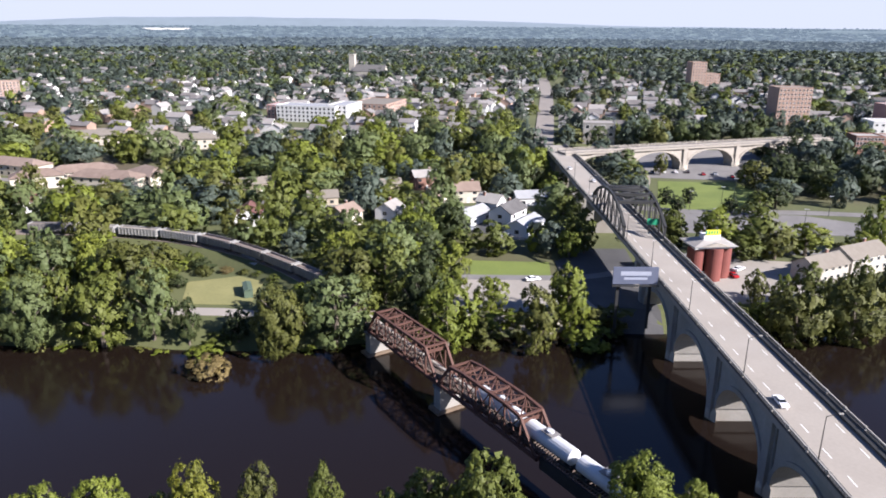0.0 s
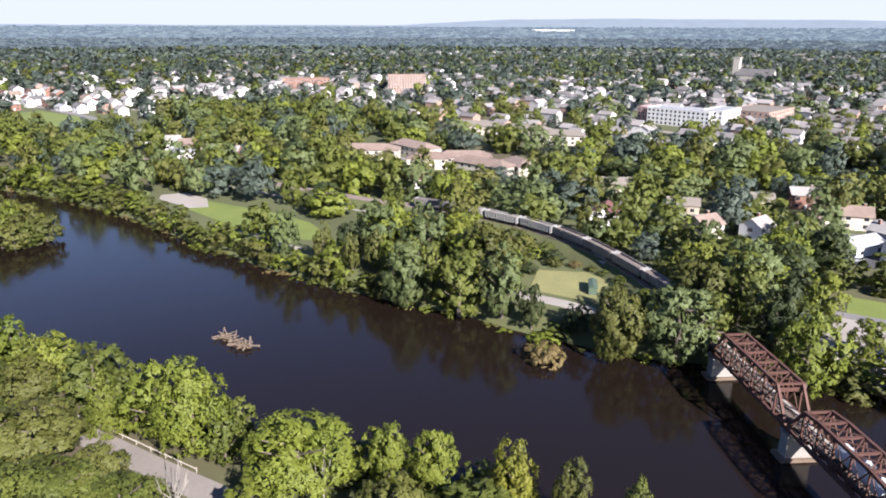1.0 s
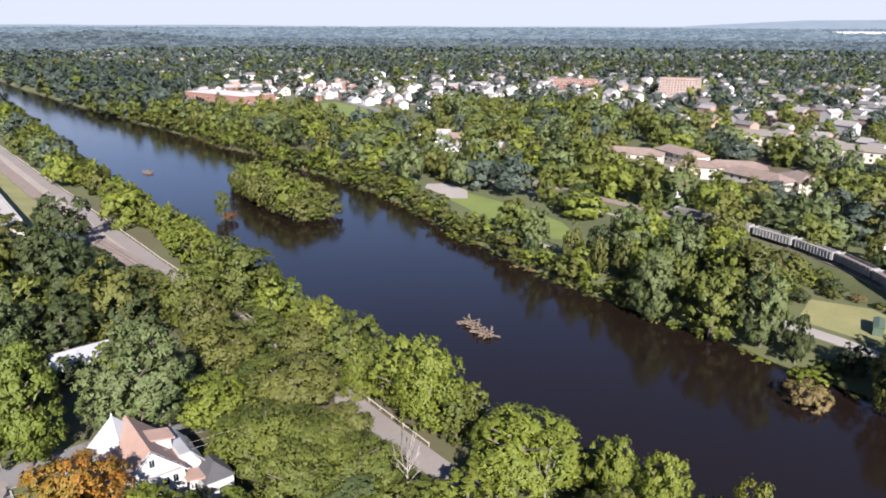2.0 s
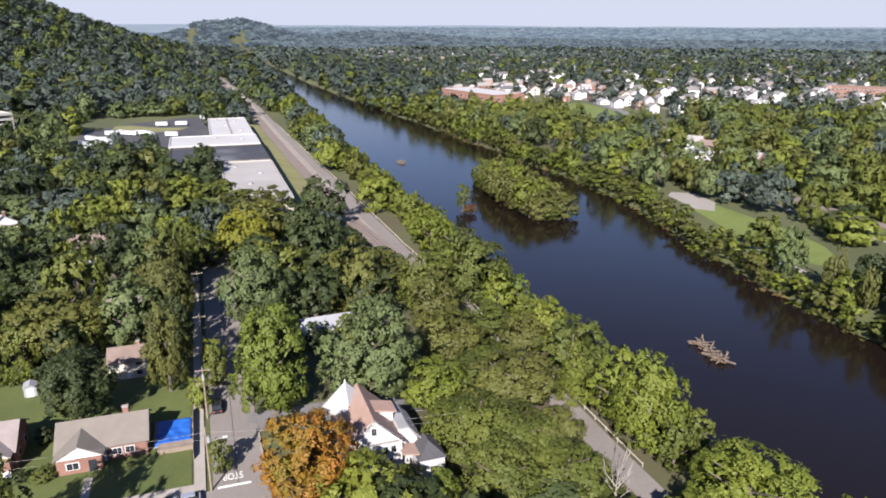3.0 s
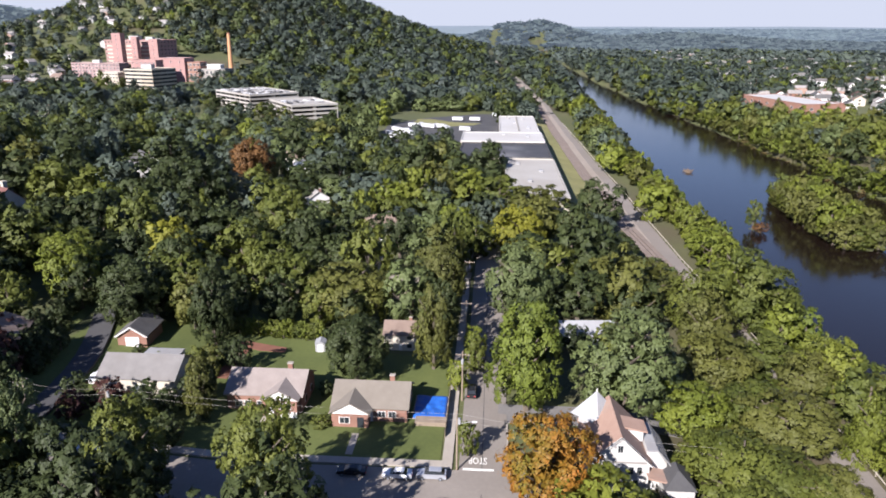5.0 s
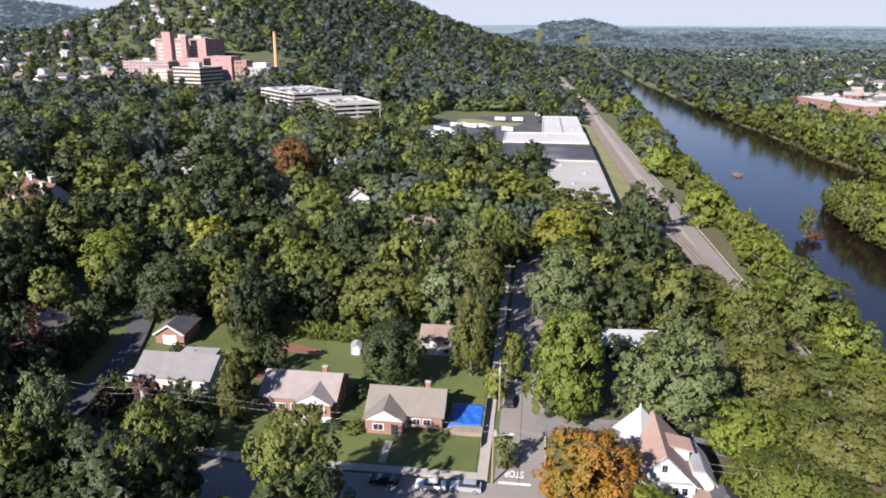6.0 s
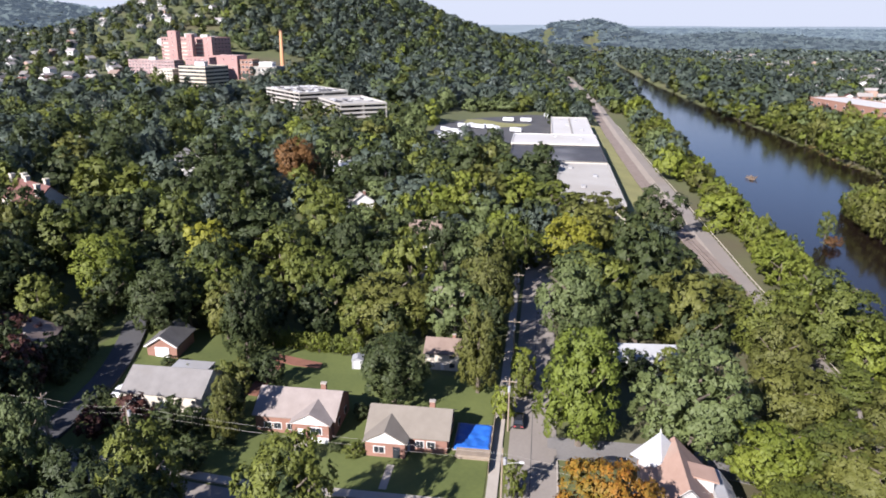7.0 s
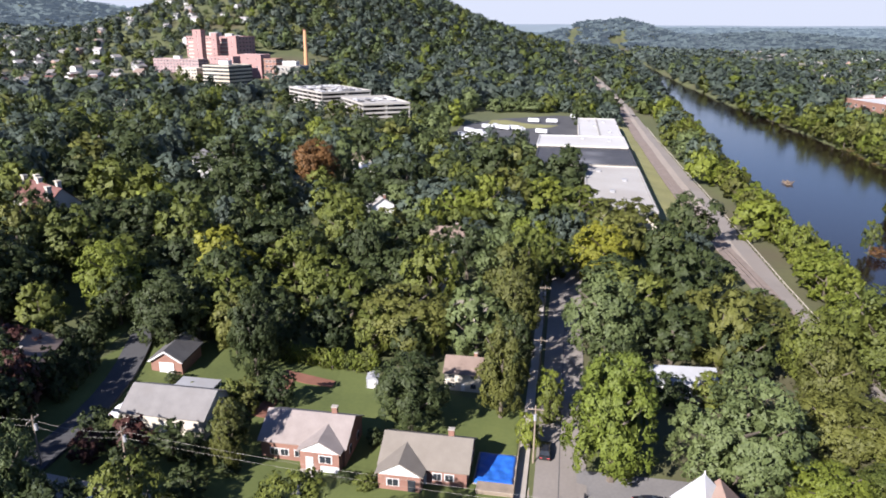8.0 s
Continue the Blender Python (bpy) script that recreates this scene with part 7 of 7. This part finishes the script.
tree(122.5, 220.2, 9.4, 10.9, "olive", "shrub", "near")
tree(75.7, 179.3, 6.4, 6.1, "mid", "shrub", "near")
tree(5.3, 167.2, 8.8, 13.1, "olive", "shrub", "near")
tree(32.6, 166.5, 9.7, 14.4, "fresh", "shrub", "near")
tree(-25.6, 170.9, 12.6, 10.3, "mid", "tall", "near")
tree(-87.0, -27.1, 20.5, 14.6, "mid", "round", "hero")
tree(-86.2, -46.8, 19.0, 12.6, "mid", "round", "hero")



def dead_tree(x, y, h, w):
    ob = thing("dead_tree", "bare pale dead tree on the river bank", "tree", x, y)
    ob.scale = (w, w, h)
    trunk_shape(9, 0.32, 6).put("trunk", M["paleb"], ob)


dead_tree(-81, 58, 11, 5.5)
dead_tree(-84.5, 61, 7, 4)
dead_tree(-66, 74, 9, 4.5)


def bank_growth():
    """Overhanging trees and bushes along both banks."""
    rng = random.Random(21)
    x = -32.0
    while x > -330:
        d = rng.uniform(2.5, 5)
        yb = float(near_bank(x))
        if all((x - a) ** 2 + (yb - d - b) ** 2 > (0.42 * w) ** 2 for a, b, w in PLACED):
            tree(x, yb - d, rng.uniform(6, 11), rng.uniform(6, 9), rng.choice(("fresh", "fresh", "mid", "lime", "mid", "olive")), rng.choice(("round", "weep", "shrub", "tall")), "near", name="bank_tree")
        x -= rng.uniform(5, 7.5)
    x = 130.0
    while x > -330:
        for d0, h0 in ((rng.uniform(2, 4), (4.5, 7.5)), (rng.uniform(7, 10), (9, 15))):
            yb = float(far_bank(x)) + d0
            if x < -148 or -96 < x < -46:
                h0 = (4.0, 7.0) if x < -148 else (3.0, 4.8)
            if (-96 < x < -46 and d0 > 5) or (43 < x < 74) or (-34 < x < -20) or (-8 < x < 44 and d0 > 5 and rng.random() < 0.6) or (x < -150 and d0 > 5 and rng.random() < 0.7):
                continue
            if all((x - a) ** 2 + (yb - b) ** 2 > (0.4 * w) ** 2 for a, b, w in PLACED):
                tree(x, yb, rng.uniform(*h0), rng.uniform(6.5, 10), rng.choice(("olive", "fresh", "mid", "mid", "fresh", "olive")), "shrub" if h0[0] < 6 else rng.choice(("round", "weep", "tall")), "small" if h0[0] < 6 else "near", name="bank_tree")
        x -= rng.uniform(5.5, 8)


bank_growth()
x = -150.0
while x > -760:
    for d in (random.uniform(1.5, 3.0), random.uniform(8, 11)):
        yb = float(near_bank(x)) - d
        if yb > ROAD_Y(x) + 2.5 and all((x - a) ** 2 + (yb - b) ** 2 > (0.36 * w) ** 2 for a, b, w in PLACED):
            tree(x + random.uniform(-1.5, 1.5), yb, random.uniform(8, 13), random.uniform(9, 13), random.choice(("olive", "fresh", "leaf", "fresh", "lime", "olive")), random.choice(("round", "weep", "shrub", "tall")), "near" if x > -330 else "small", name="bank_tree")
    x -= random.uniform(6.5, 9)
x = -40.0
while x > -190:
    for _ in range(2):
        d = random.uniform(0.5, 7.5)
        tree(x + random.uniform(-1, 1), float(near_bank(x)) - d, random.uniform(1.6, 3.4), random.uniform(3.6, 5.6), random.choice(("fresh", "lime", "fresh", "mid")), "shrub", "small", "dense bright green scrub on the river bank", "bush", category="bush")
    x -= 2.7
for x, y, h, w in ((-190, -136, 13, 12), (-197, -126, 14, 13), (-186, -150, 13, 12), (-203, -138, 8, 9)):
    tree(x, y, h, w, "deep", "round", "near")
for x, y, h, w in ((-139, -100, 13, 11), (-150, -110, 14, 13), (-127, -119, 14, 12), (-112, -93, 12, 10), (-160, -63, 15, 13), (-156, -74, 15, 12), (-166, -52, 14, 12), (-158, -24, 12, 9), (-168, -34, 13, 11),
                   (-152, -92, 13, 11), (-100, -112, 14, 12), (-108, -124, 14, 12), (-118, -132, 13, 12), (-90, -118, 14, 12), (-131.5, -46.8, 8, 6), (-127, -54, 7, 5)):
    tree(x, y, h, w, random.choice(("deep", "deep", "mid") if w > 10 else ("deep", "mid")), random.choice(("round", "tall")), "near", name="garden_tree")
for side in ("north",):
    x = -330.0
    while x > -760:
        yb = float(near_bank(x)) - random.uniform(2, 4) if side == "south" else float(far_bank(x)) + random.uniform(2, 4)
        tree(x, yb, random.uniform(8, 13), random.uniform(10, 14), random.choice(("olive", "fresh", "mid", "olive", "mid")), random.choice(("shrub", "weep", "round")), "small", name="bank_tree")
        x -= random.uniform(7, 10)
for x, y in ((42, 231), (39, 243), (44, 256), (40, 270), (43, 286), (38, 303), (44, 320), (33, 238), (36, 226), (41, 338), (34, 330), (74, 240), (75, 252), (76, 246)):
    tree(x, y, random.uniform(9, 13), random.uniform(8, 12), random.choice(("deep", "mid", "mid", "fresh")), random.choice(("round", "tall")), "near", name="bank_tree")
x = 125.0
while x > -520:
    if not 46 < x < 72:
        tree(x, float(far_bank(x)) + random.uniform(-0.5, 1.2), random.uniform(1.4, 3.2), random.uniform(3.5, 6), random.choice(("olive", "olive", "brush", "fresh", "mid")), "shrub", "small", name="bush", category="bush")
    x -= random.uniform(4, 8)
for x, y, h, w, c in ((-90, -82, 15, 12, "deep"), (-108, -104, 13, 12, "plum"), (-91, -100, 14, 12, "deep"), (-83, -44, 14, 12, "deep"),
                      (-114, -98, 12, 9, "mid"), (-118, -112, 14, 12, "deep"), (-82, -66, 16, 12, "mid")):
    tree(x, y, h, w, c, random.choice(("round", "tall")), "near")
for i in range(14):
    tree(-147.3 - random.uniform(0, 0.8) - 0.08 * i, -52.5 + i * 1.4, random.uniform(4.0, 5.2), 3.0, "fresh" if i % 3 else "mid", "tall", "near", "narrow evergreen of a garden hedge", "hedge_tree", category="hedge")
# scrub and young trees round the clearing on the north bank
for x, y, h, w, c, s in ((-95, 212, 6, 9, "olive", "round"), (-89, 207, 5, 8, "fresh", "shrub"), (-86, 213, 5, 8, "mid", "shrub"), (-81, 208, 4.5, 8, "deep", "shrub"), (-79, 203.5, 3.5, 6, "olive", "shrub"), (-73, 206, 2.4, 5, "brush", "shrub"),
                         (-88, 200, 6, 8, "mid", "round"), (-90, 193, 8, 9, "fresh", "round"), (-86.5, 186, 9, 8, "mid", "tall"), (-83, 178, 8, 8, "olive", "round"), (-80.5, 171.5, 7, 7, "mid", "round"), (-67, 205, 2, 4.5, "olive", "shrub"),
                         (-62, 203, 2.2, 5, "mid", "shrub"), (-51.5, 183, 5, 6, "olive", "round"), (-51.5, 175, 8, 8, "deep", "round"), (-55.5, 196, 3.4, 5, "mid", "shrub"), (-83, 193, 4, 6, "deep", "shrub")):
    tree(x, y, h, w, c, s, "near", name="tree" if s != "shrub" else "bush", category="tree" if s != "shrub" else "bush")
# dense planting round the bungalows and the driveway
for x, y, h, w, c, s in ((-112.3, -64, 6.5, 7, "plum", "shrub"), (-112, -70, 6.5, 7, "deep", "round"), (-112.5, -57, 7, 7, "deep", "shrub"), 
                         (-114.5, -86.5, 12, 10, "plum", "round"), (-121, -83.5, 5, 4, "deep", "shrub"), (-126, -83.6, 5.5, 4, "deep", "shrub"), (-116, -99, 13, 12, "deep", "round"), (-131, -84.6, 6, 4.5, "deep", "shrub"), (-135, -92, 7, 5, "deep", "tall"),
                         (-139, -89, 6.5, 5, "deep", "shrub"), (-143, -92.5, 6, 6, "deep", "shrub"), (-149, -93, 6, 6, "deep", "shrub"), (-150.5, -73, 14, 12, "deep", "round"), (-148, -63, 13.5, 11, "olive", "round"), (-152.5, -82, 13, 11, "deep", "round"),
                         (-147, -56.5, 11, 8, "deep", "tall"), (-153.5, -56, 13, 11, "deep", "round"), (-133, -50.5, 3, 4.5, "deep", "shrub"), (-138.5, -52.5, 3.4, 4.5, "deep", "shrub"), (-128, -51.5, 7, 5.5, "olive", "tall"), (-130, -63, 3, 4, "mid", "shrub"),
                         (-133, -68.8, 2.5, 3.5, "deep", "shrub"), (-103, -99, 13, 12, "deep", "round"), (-103, -112, 14, 13, "deep", "round"), (-114, -108, 13, 12, "deep", "round"), (-86, -90, 15, 12, "deep", "round"), (-87, -74, 15, 12, "deep", "round"), (-86, -56, 15, 12, "deep", "tall"),
                         (-111.5, -47, 3, 4, "deep", "shrub"), (-120, -50, 7, 5.5, "deep", "round"), (-115.5, -50.2, 7.5, 6, "deep", "round"), (-103.5, -49.5, 6.5, 6.5, "deep", "round"), (-112.5, -25.5, 2.4, 4, "mid", "shrub"), (-113.5, -29, 2, 3, "deep", "shrub"), (-124, -27.2, 3.2, 3.5, "deep", "shrub"), (-155, -45, 13, 11, "deep", "round"), (-155, -36, 12, 10, "mid", "round"), (-153, -28, 11, 9, "deep", "round")):
    tree(x, y, h, w, c, s, "near", name="garden_tree" if s != "shrub" else "garden_bush", category="tree" if s != "shrub" else "bush")
for x, y, h, w, c in ((-109.5, -83, 11, 9, "deep"), (-116, -88, 11, 9, "deep"), (-122.5, -86.5, 9, 7, "deep"), (-107.5, -92, 12, 10, "mid"), (-112, -98, 13, 11, "deep"), (-106.5, -60.5, 6.5, 6.5, "deep"), (-111.5, -53, 6, 6, "deep"), (-107, -68, 6, 6, "plum"),
                      (-128.5, -97.5, 9, 10.5, "plum"), (-129, -88, 6, 5, "deep")):
    tree(x, y, h, w, c, "round", "near", name="garden_tree")
# tall trees added on the sun side to cast shade over the driveway
for x, y, h, w, c in ((-98.5, -89, 18, 12, "deep"), (-104.5, -97.5, 18, 13, "deep"), (-113.5, -104, 17, 13, "deep"), (-121, -105, 16, 12, "deep"), (-97, -101, 17, 12, "mid"), (-92, -76, 17, 11, "deep"), (-106.5, -88, 16, 11, "deep"), (-117, -91, 14, 10, "deep")):
    tree(x, y, h, w, c, "round", "near", name="garden_tree")
for x, y, h, w, c in ((-536, -164, 13, 14, "deep"), (-543, -174, 12, 13, "mid"), (-531, -152, 10, 12, "mid"), (-590, -228, 12, 14, "deep"), (-604, -240, 12, 14, "mid"), (-574, -205, 9, 12, "deep")):
    tree(x, y, h, w, c, "round", "small", name="street_tree")
hut = thing("garden_shed", "small pale grey metal shed beside the hedge", "shed", -143.6, -33.0, turn=8)
gable_walls(2.6, 2.2, 2.0, 0.5).put("wall", M["tinroof"], hut)
gable_roof(2.6, 2.2, 2.0, 0.5, 0.12, 0.06).put("roof", M["tinroof"], hut)
Shape().box(1.3, 1.36, -0.6, 0.6, 0, 1.8).put("door", M["paint"], hut)


# paved yards, park lamps and parked cars far off
patch("yard_paving_north", [(-48, 244), (-30, 243), (-29, 256), (-46, 258)], M["lot"], "pale cluttered yard beside a house", 0.16)
patch("court_paving", [(-4, 256), (10, 253), (13, 276), (0, 282)], M["dark"], "dark asphalt court between houses", 0.16)
patch("yard_paving_east", [(14, 246), (34, 245), (35, 252), (15, 254)], M["lot"], "pale yard with a low wall", 0.16)
for x, y in ((112, 300), (124, 318), (96, 292), (150, 284), (168, 280), (130, 262), (96, 262)):
    lamp = thing("park_lamp", "slim pole lamp beside the park road", "street lamp", x, y, group="lamps near the park")
    Shape().tube((0, 0, -0.3), (0, 0, 8.5), 0.12, 0.07, 6).put("pole", M["steel"], lamp)
    Shape().box(-0.9, 0.9, -0.18, 0.18, 8.4, 8.6).put("lamp_head", M["tinroof"], lamp)


def deck_cars(name, m, w, d, z, label):
    """Rows of small parked cars on a far roof deck, as one mesh."""
    s, rng = Shape(), random.Random(3)
    for row in [(k + 0.5) / int(d / 7.5) - 0.5 for k in range(int(d / 7.5))]:
        for i in range(int(w / 3.1)):
            if rng.random() < 0.62:
                x, y = -w / 2 + 2 + i * 3.1, row * d
                for (x0, x1, y0, y1, z0, z1) in ((-0.9, 0.9, -2.2, 2.2, 0.3, 0.95), (-0.75, 0.75, -1.3, 1.1, 0.95, 1.45)):
                    b = Shape().box(x + x0, x + x1, y + y0, y + y1, z + z0, z + z1)
                    s.add([m @ Vector(p) for p in b.v], b.f)
    tagged(s.put(name, M["carmix"]), label, "cars", kind="stuff")


for ob in [o for o in scene.objects if o.name.startswith("parking_garage") and o.parent is None]:
    big = ob.location.x < -600
    deck_cars("deck_cars", ob.matrix_basis, 66 if big else 24, 42 if big else 34, 12.8 if big else 9.6, "rows of small cars on the garage roof")

# ---- the town's houses ----
def town_houses():
    """Rows of houses along slanting streets; the nearer ones singly, the rest as one mesh."""
    rng = random.Random(7)
    kinds = ("white", "white", "twin", "cream", "brick", "pale", "white", "twin", "redtop")
    far, pale, roofs, darks = Shape(), Shape(), Shape(), Shape()
    single = 0
    ca, sa = math.cos(radians(-12)), math.sin(radians(-12))
    for j in range(-76, 60):
        for i in range(-110, 110):
            u, v = i * 15.5 + rng.uniform(-1.5, 1.5), j * 31 + (14 if i % 2 else 0) + rng.uniform(-2, 2)
            x, y = u * ca - v * sa - 300, u * sa + v * ca + 900
            keep = rng.random()
            if not bool(in_town(np.array(x), np.array(y))) or bool(open_ground(np.array(x), np.array(y))) or keep > 0.80 - 0.8 * max(0.0, noise.noise((x * 0.006, y * 0.006, 3)) + 0.05) or i % 9 == 0:
                continue
            r = math.hypot(x, y)
            if r > 950 and keep > (0.30 - 0.10 * min(1.0, (r - 950) / 500) if y > 0 else 0.24):
                continue
            if abs(x - np.interp(y, (395, 450, 520, 640, 780, 1000), (47, 51, 60, 74, 90, 110))) < 16:
                continue
            turn = -12 + (90 if rng.random() < 0.35 else 0)
            if r < 900 and single < 60:
                single += 1
                plain_house(kinds[rng.randrange(len(kinds))], x, y, turn, "houses of the town", rng.uniform(0.95, 1.2))
            else:
                w, d, h, rise, z = rng.uniform(9, 15), 9, rng.uniform(4.5, 7), rng.uniform(2, 3.2), gz(x, y)
                c, s = math.cos(radians(turn)), math.sin(radians(turn))
                place = lambda p: (x + p[0] * c - p[1] * s, y + p[0] * s + p[1] * c, z + p[2])
                a, b = gable_walls(w, d, h, rise), gable_roof(w, d, h, rise)
                ((far if r > 1050 or rng.random() < 0.3 else pale) if rng.random() < 0.78 else darks).add([place(p) for p in a.v], a.f)
                roofs.add([place(p) for p in b.v], b.f)
    tagged(far.put("distant_houses", M["farwall"]), "far rows of white town houses", "houses", kind="stuff")
    tagged(pale.put("white_town_houses", M["siding"]), "rows of white town houses", "houses", kind="stuff")
    tagged(darks.put("distant_brick_houses", M["brownbrick"]), "far rows of brick town houses", "houses", kind="stuff")
    tagged(roofs.put("distant_roofs", M["farroof"]), "grey roofs of far town houses", "roofs", kind="stuff")


town_houses()

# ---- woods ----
# the last two tints carry painted haze and dominate the farther woods
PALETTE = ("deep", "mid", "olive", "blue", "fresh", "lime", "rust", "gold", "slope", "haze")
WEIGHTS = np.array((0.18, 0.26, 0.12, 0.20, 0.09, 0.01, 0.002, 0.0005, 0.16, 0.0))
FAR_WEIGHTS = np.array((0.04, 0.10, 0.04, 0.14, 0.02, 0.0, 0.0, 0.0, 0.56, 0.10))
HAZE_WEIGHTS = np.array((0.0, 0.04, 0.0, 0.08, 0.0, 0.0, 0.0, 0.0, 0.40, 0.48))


def scatter(r0, r1, step, seed, density):
    """Places on a jittered grid between two distances, inside the valley that the clip covers."""
    rng = np.random.default_rng(seed)
    n = int(r1 / step) + 1
    i, j = np.meshgrid(np.arange(-n, n + 1), np.arange(-n, n + 1))
    x = (i * step + rng.uniform(-0.42, 0.42, i.shape) * step).ravel()
    y = (j * step + rng.uniform(-0.42, 0.42, i.shape) * step).ravel()
    r, a = np.hypot(x + 10, y), np.degrees(np.arctan2(-x, y))
    keep = (r > r0) & (r <= r1) & (a > -36) & (a < 138) & ~open_ground(x, y)
    keep &= rng.random(len(x)) < density(x, y)
    return x[keep], y[keep], rng


def wood(name, label, x, y, rng, lobes, cards, size, width, height, seed):
    """Many trees as one mesh, each with its own size and tint."""
    forms = [crown(seed + k, lobes, cards, size, s) for k, s in enumerate(("round", "round", "tall", "spread", "round", "weep"))]
    pick = rng.integers(0, len(forms), len(x))
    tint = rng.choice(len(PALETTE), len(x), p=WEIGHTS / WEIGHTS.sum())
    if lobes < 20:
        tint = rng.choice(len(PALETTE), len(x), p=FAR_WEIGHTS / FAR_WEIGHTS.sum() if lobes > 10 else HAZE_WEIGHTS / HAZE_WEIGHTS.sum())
    else:
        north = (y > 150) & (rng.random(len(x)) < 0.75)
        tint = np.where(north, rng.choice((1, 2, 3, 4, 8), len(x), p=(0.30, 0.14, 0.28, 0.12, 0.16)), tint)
    # woodland shade put into the leaf colour: darker tints here, lighter ones north
    shade_tinted = ((y < 45) | ((x > 60) & (y > 250))) & (rng.random(len(x)) < (0.66 if lobes > 20 else 0.15))
    tint = np.where(shade_tinted, rng.choice((0, 8, 3), len(x), p=(0.48, 0.36, 0.16)), tint)
    z = ground_z(x, y)
    w, h = rng.uniform(*width, len(x)), rng.uniform(*height, len(x))
    low = np.where(in_town(x, y), np.where(y > 0, 0.76, 0.75), 1.0)
    low = np.where((x > -448) & (x < -330) & (y > -82) & (y < -4), 0.72, low)
    low = np.where((x > -640) & (x < -440) & (y > -270) & (y < -100), 0.55, low)
    low = np.where((x > -725) & (x < -640) & (y > -390) & (y < -270), 0.5, low)
    w, h = w * low, h * low
    turn = rng.uniform(0, 6.283, len(x))
    parts = []
    for k in range(len(x)):
        f = forms[pick[k]]
        c, s = math.cos(turn[k]), math.sin(turn[k])
        p = np.empty_like(f)
        p[:, 0] = x[k] + (f[:, 0] * c - f[:, 1] * s) * w[k]
        p[:, 1] = y[k] + (f[:, 0] * s + f[:, 1] * c) * w[k]
        p[:, 2] = z[k] - 0.12 * h[k] + f[:, 2] * h[k] * 1.1
        p[:, 3] = f[:, 3] * c - f[:, 4] * s
        p[:, 4] = f[:, 3] * s + f[:, 4] * c
        p[:, 5] = f[:, 5]
        parts.append(p)
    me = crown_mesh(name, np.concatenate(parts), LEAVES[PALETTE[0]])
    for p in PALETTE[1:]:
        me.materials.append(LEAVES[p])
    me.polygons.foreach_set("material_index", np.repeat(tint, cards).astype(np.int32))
    me.update()
    return tagged(new(name, me), label, "woods", kind="stuff")


def lone(x, y):
    """Clear of the trees that are already placed."""
    out = np.ones(len(x), bool)
    for px, py, w in PLACED:
        out &= (x - px) ** 2 + (y - py) ** 2 > (w * 0.5) ** 2
    return out


def near_density(x, y):
    return np.where(in_town(x, y), 0.42, np.where(y > 190, 0.82, 0.93))


def near_woods():
    x, y, rng = scatter(45, 250, 11.0, 3, near_density)
    keep = lone(x, y)
    x, y = x[keep], y[keep]
    order = np.argsort(np.hypot(x, y))
    single = order[:160]
    for k in single:
        low_spot = 42 < y[k] < 64 and x[k] > -140
        bank = y[k] > near_bank(x[k]) - 12 and y[k] < 120
        # same painted shade for single trees: mostly deep green south of y 45
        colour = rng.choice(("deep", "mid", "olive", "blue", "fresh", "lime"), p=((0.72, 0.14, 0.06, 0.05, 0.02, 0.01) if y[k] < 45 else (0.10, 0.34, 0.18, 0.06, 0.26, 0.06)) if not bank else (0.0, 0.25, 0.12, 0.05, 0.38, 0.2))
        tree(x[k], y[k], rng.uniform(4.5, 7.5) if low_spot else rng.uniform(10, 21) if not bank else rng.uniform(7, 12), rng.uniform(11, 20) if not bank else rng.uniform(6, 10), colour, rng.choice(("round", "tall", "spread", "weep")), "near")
    rest = order[160:]
    if len(rest):
        wood("near_wood", "mixed green trees of the valley floor", x[rest], y[rest], rng, 24, 900, 0.135, (9, 16), (8, 17), 20)


near_woods()
x, y, rng = scatter(250, 620, 14.6, 5, near_density)
wood("middle_wood", "mixed green woods along the river", x[lone(x, y)], y[lone(x, y)], rng, 26, 660, 0.130, (13, 23), (11, 22), 40)
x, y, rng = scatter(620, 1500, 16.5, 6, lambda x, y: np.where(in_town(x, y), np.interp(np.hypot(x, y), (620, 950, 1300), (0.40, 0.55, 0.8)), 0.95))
wood("far_wood", "mixed green woods on the hill and beyond the town, leaves tinted for haze", x, y, rng, 14, 90, 0.32, (14, 24), (11, 21), 60)
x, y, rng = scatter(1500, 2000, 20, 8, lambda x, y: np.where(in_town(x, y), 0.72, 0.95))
wood("distant_wood", "distant green woods, leaves tinted for haze", x, y, rng, 8, 22, 0.55, (20, 30), (11, 17), 80)
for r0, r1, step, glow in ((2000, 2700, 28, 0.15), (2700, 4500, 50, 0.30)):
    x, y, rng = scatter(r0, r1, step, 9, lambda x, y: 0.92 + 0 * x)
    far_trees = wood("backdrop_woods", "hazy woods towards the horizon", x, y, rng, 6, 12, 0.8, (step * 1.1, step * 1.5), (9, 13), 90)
    # haze over these trees is emitted colour, stronger in the farther ring
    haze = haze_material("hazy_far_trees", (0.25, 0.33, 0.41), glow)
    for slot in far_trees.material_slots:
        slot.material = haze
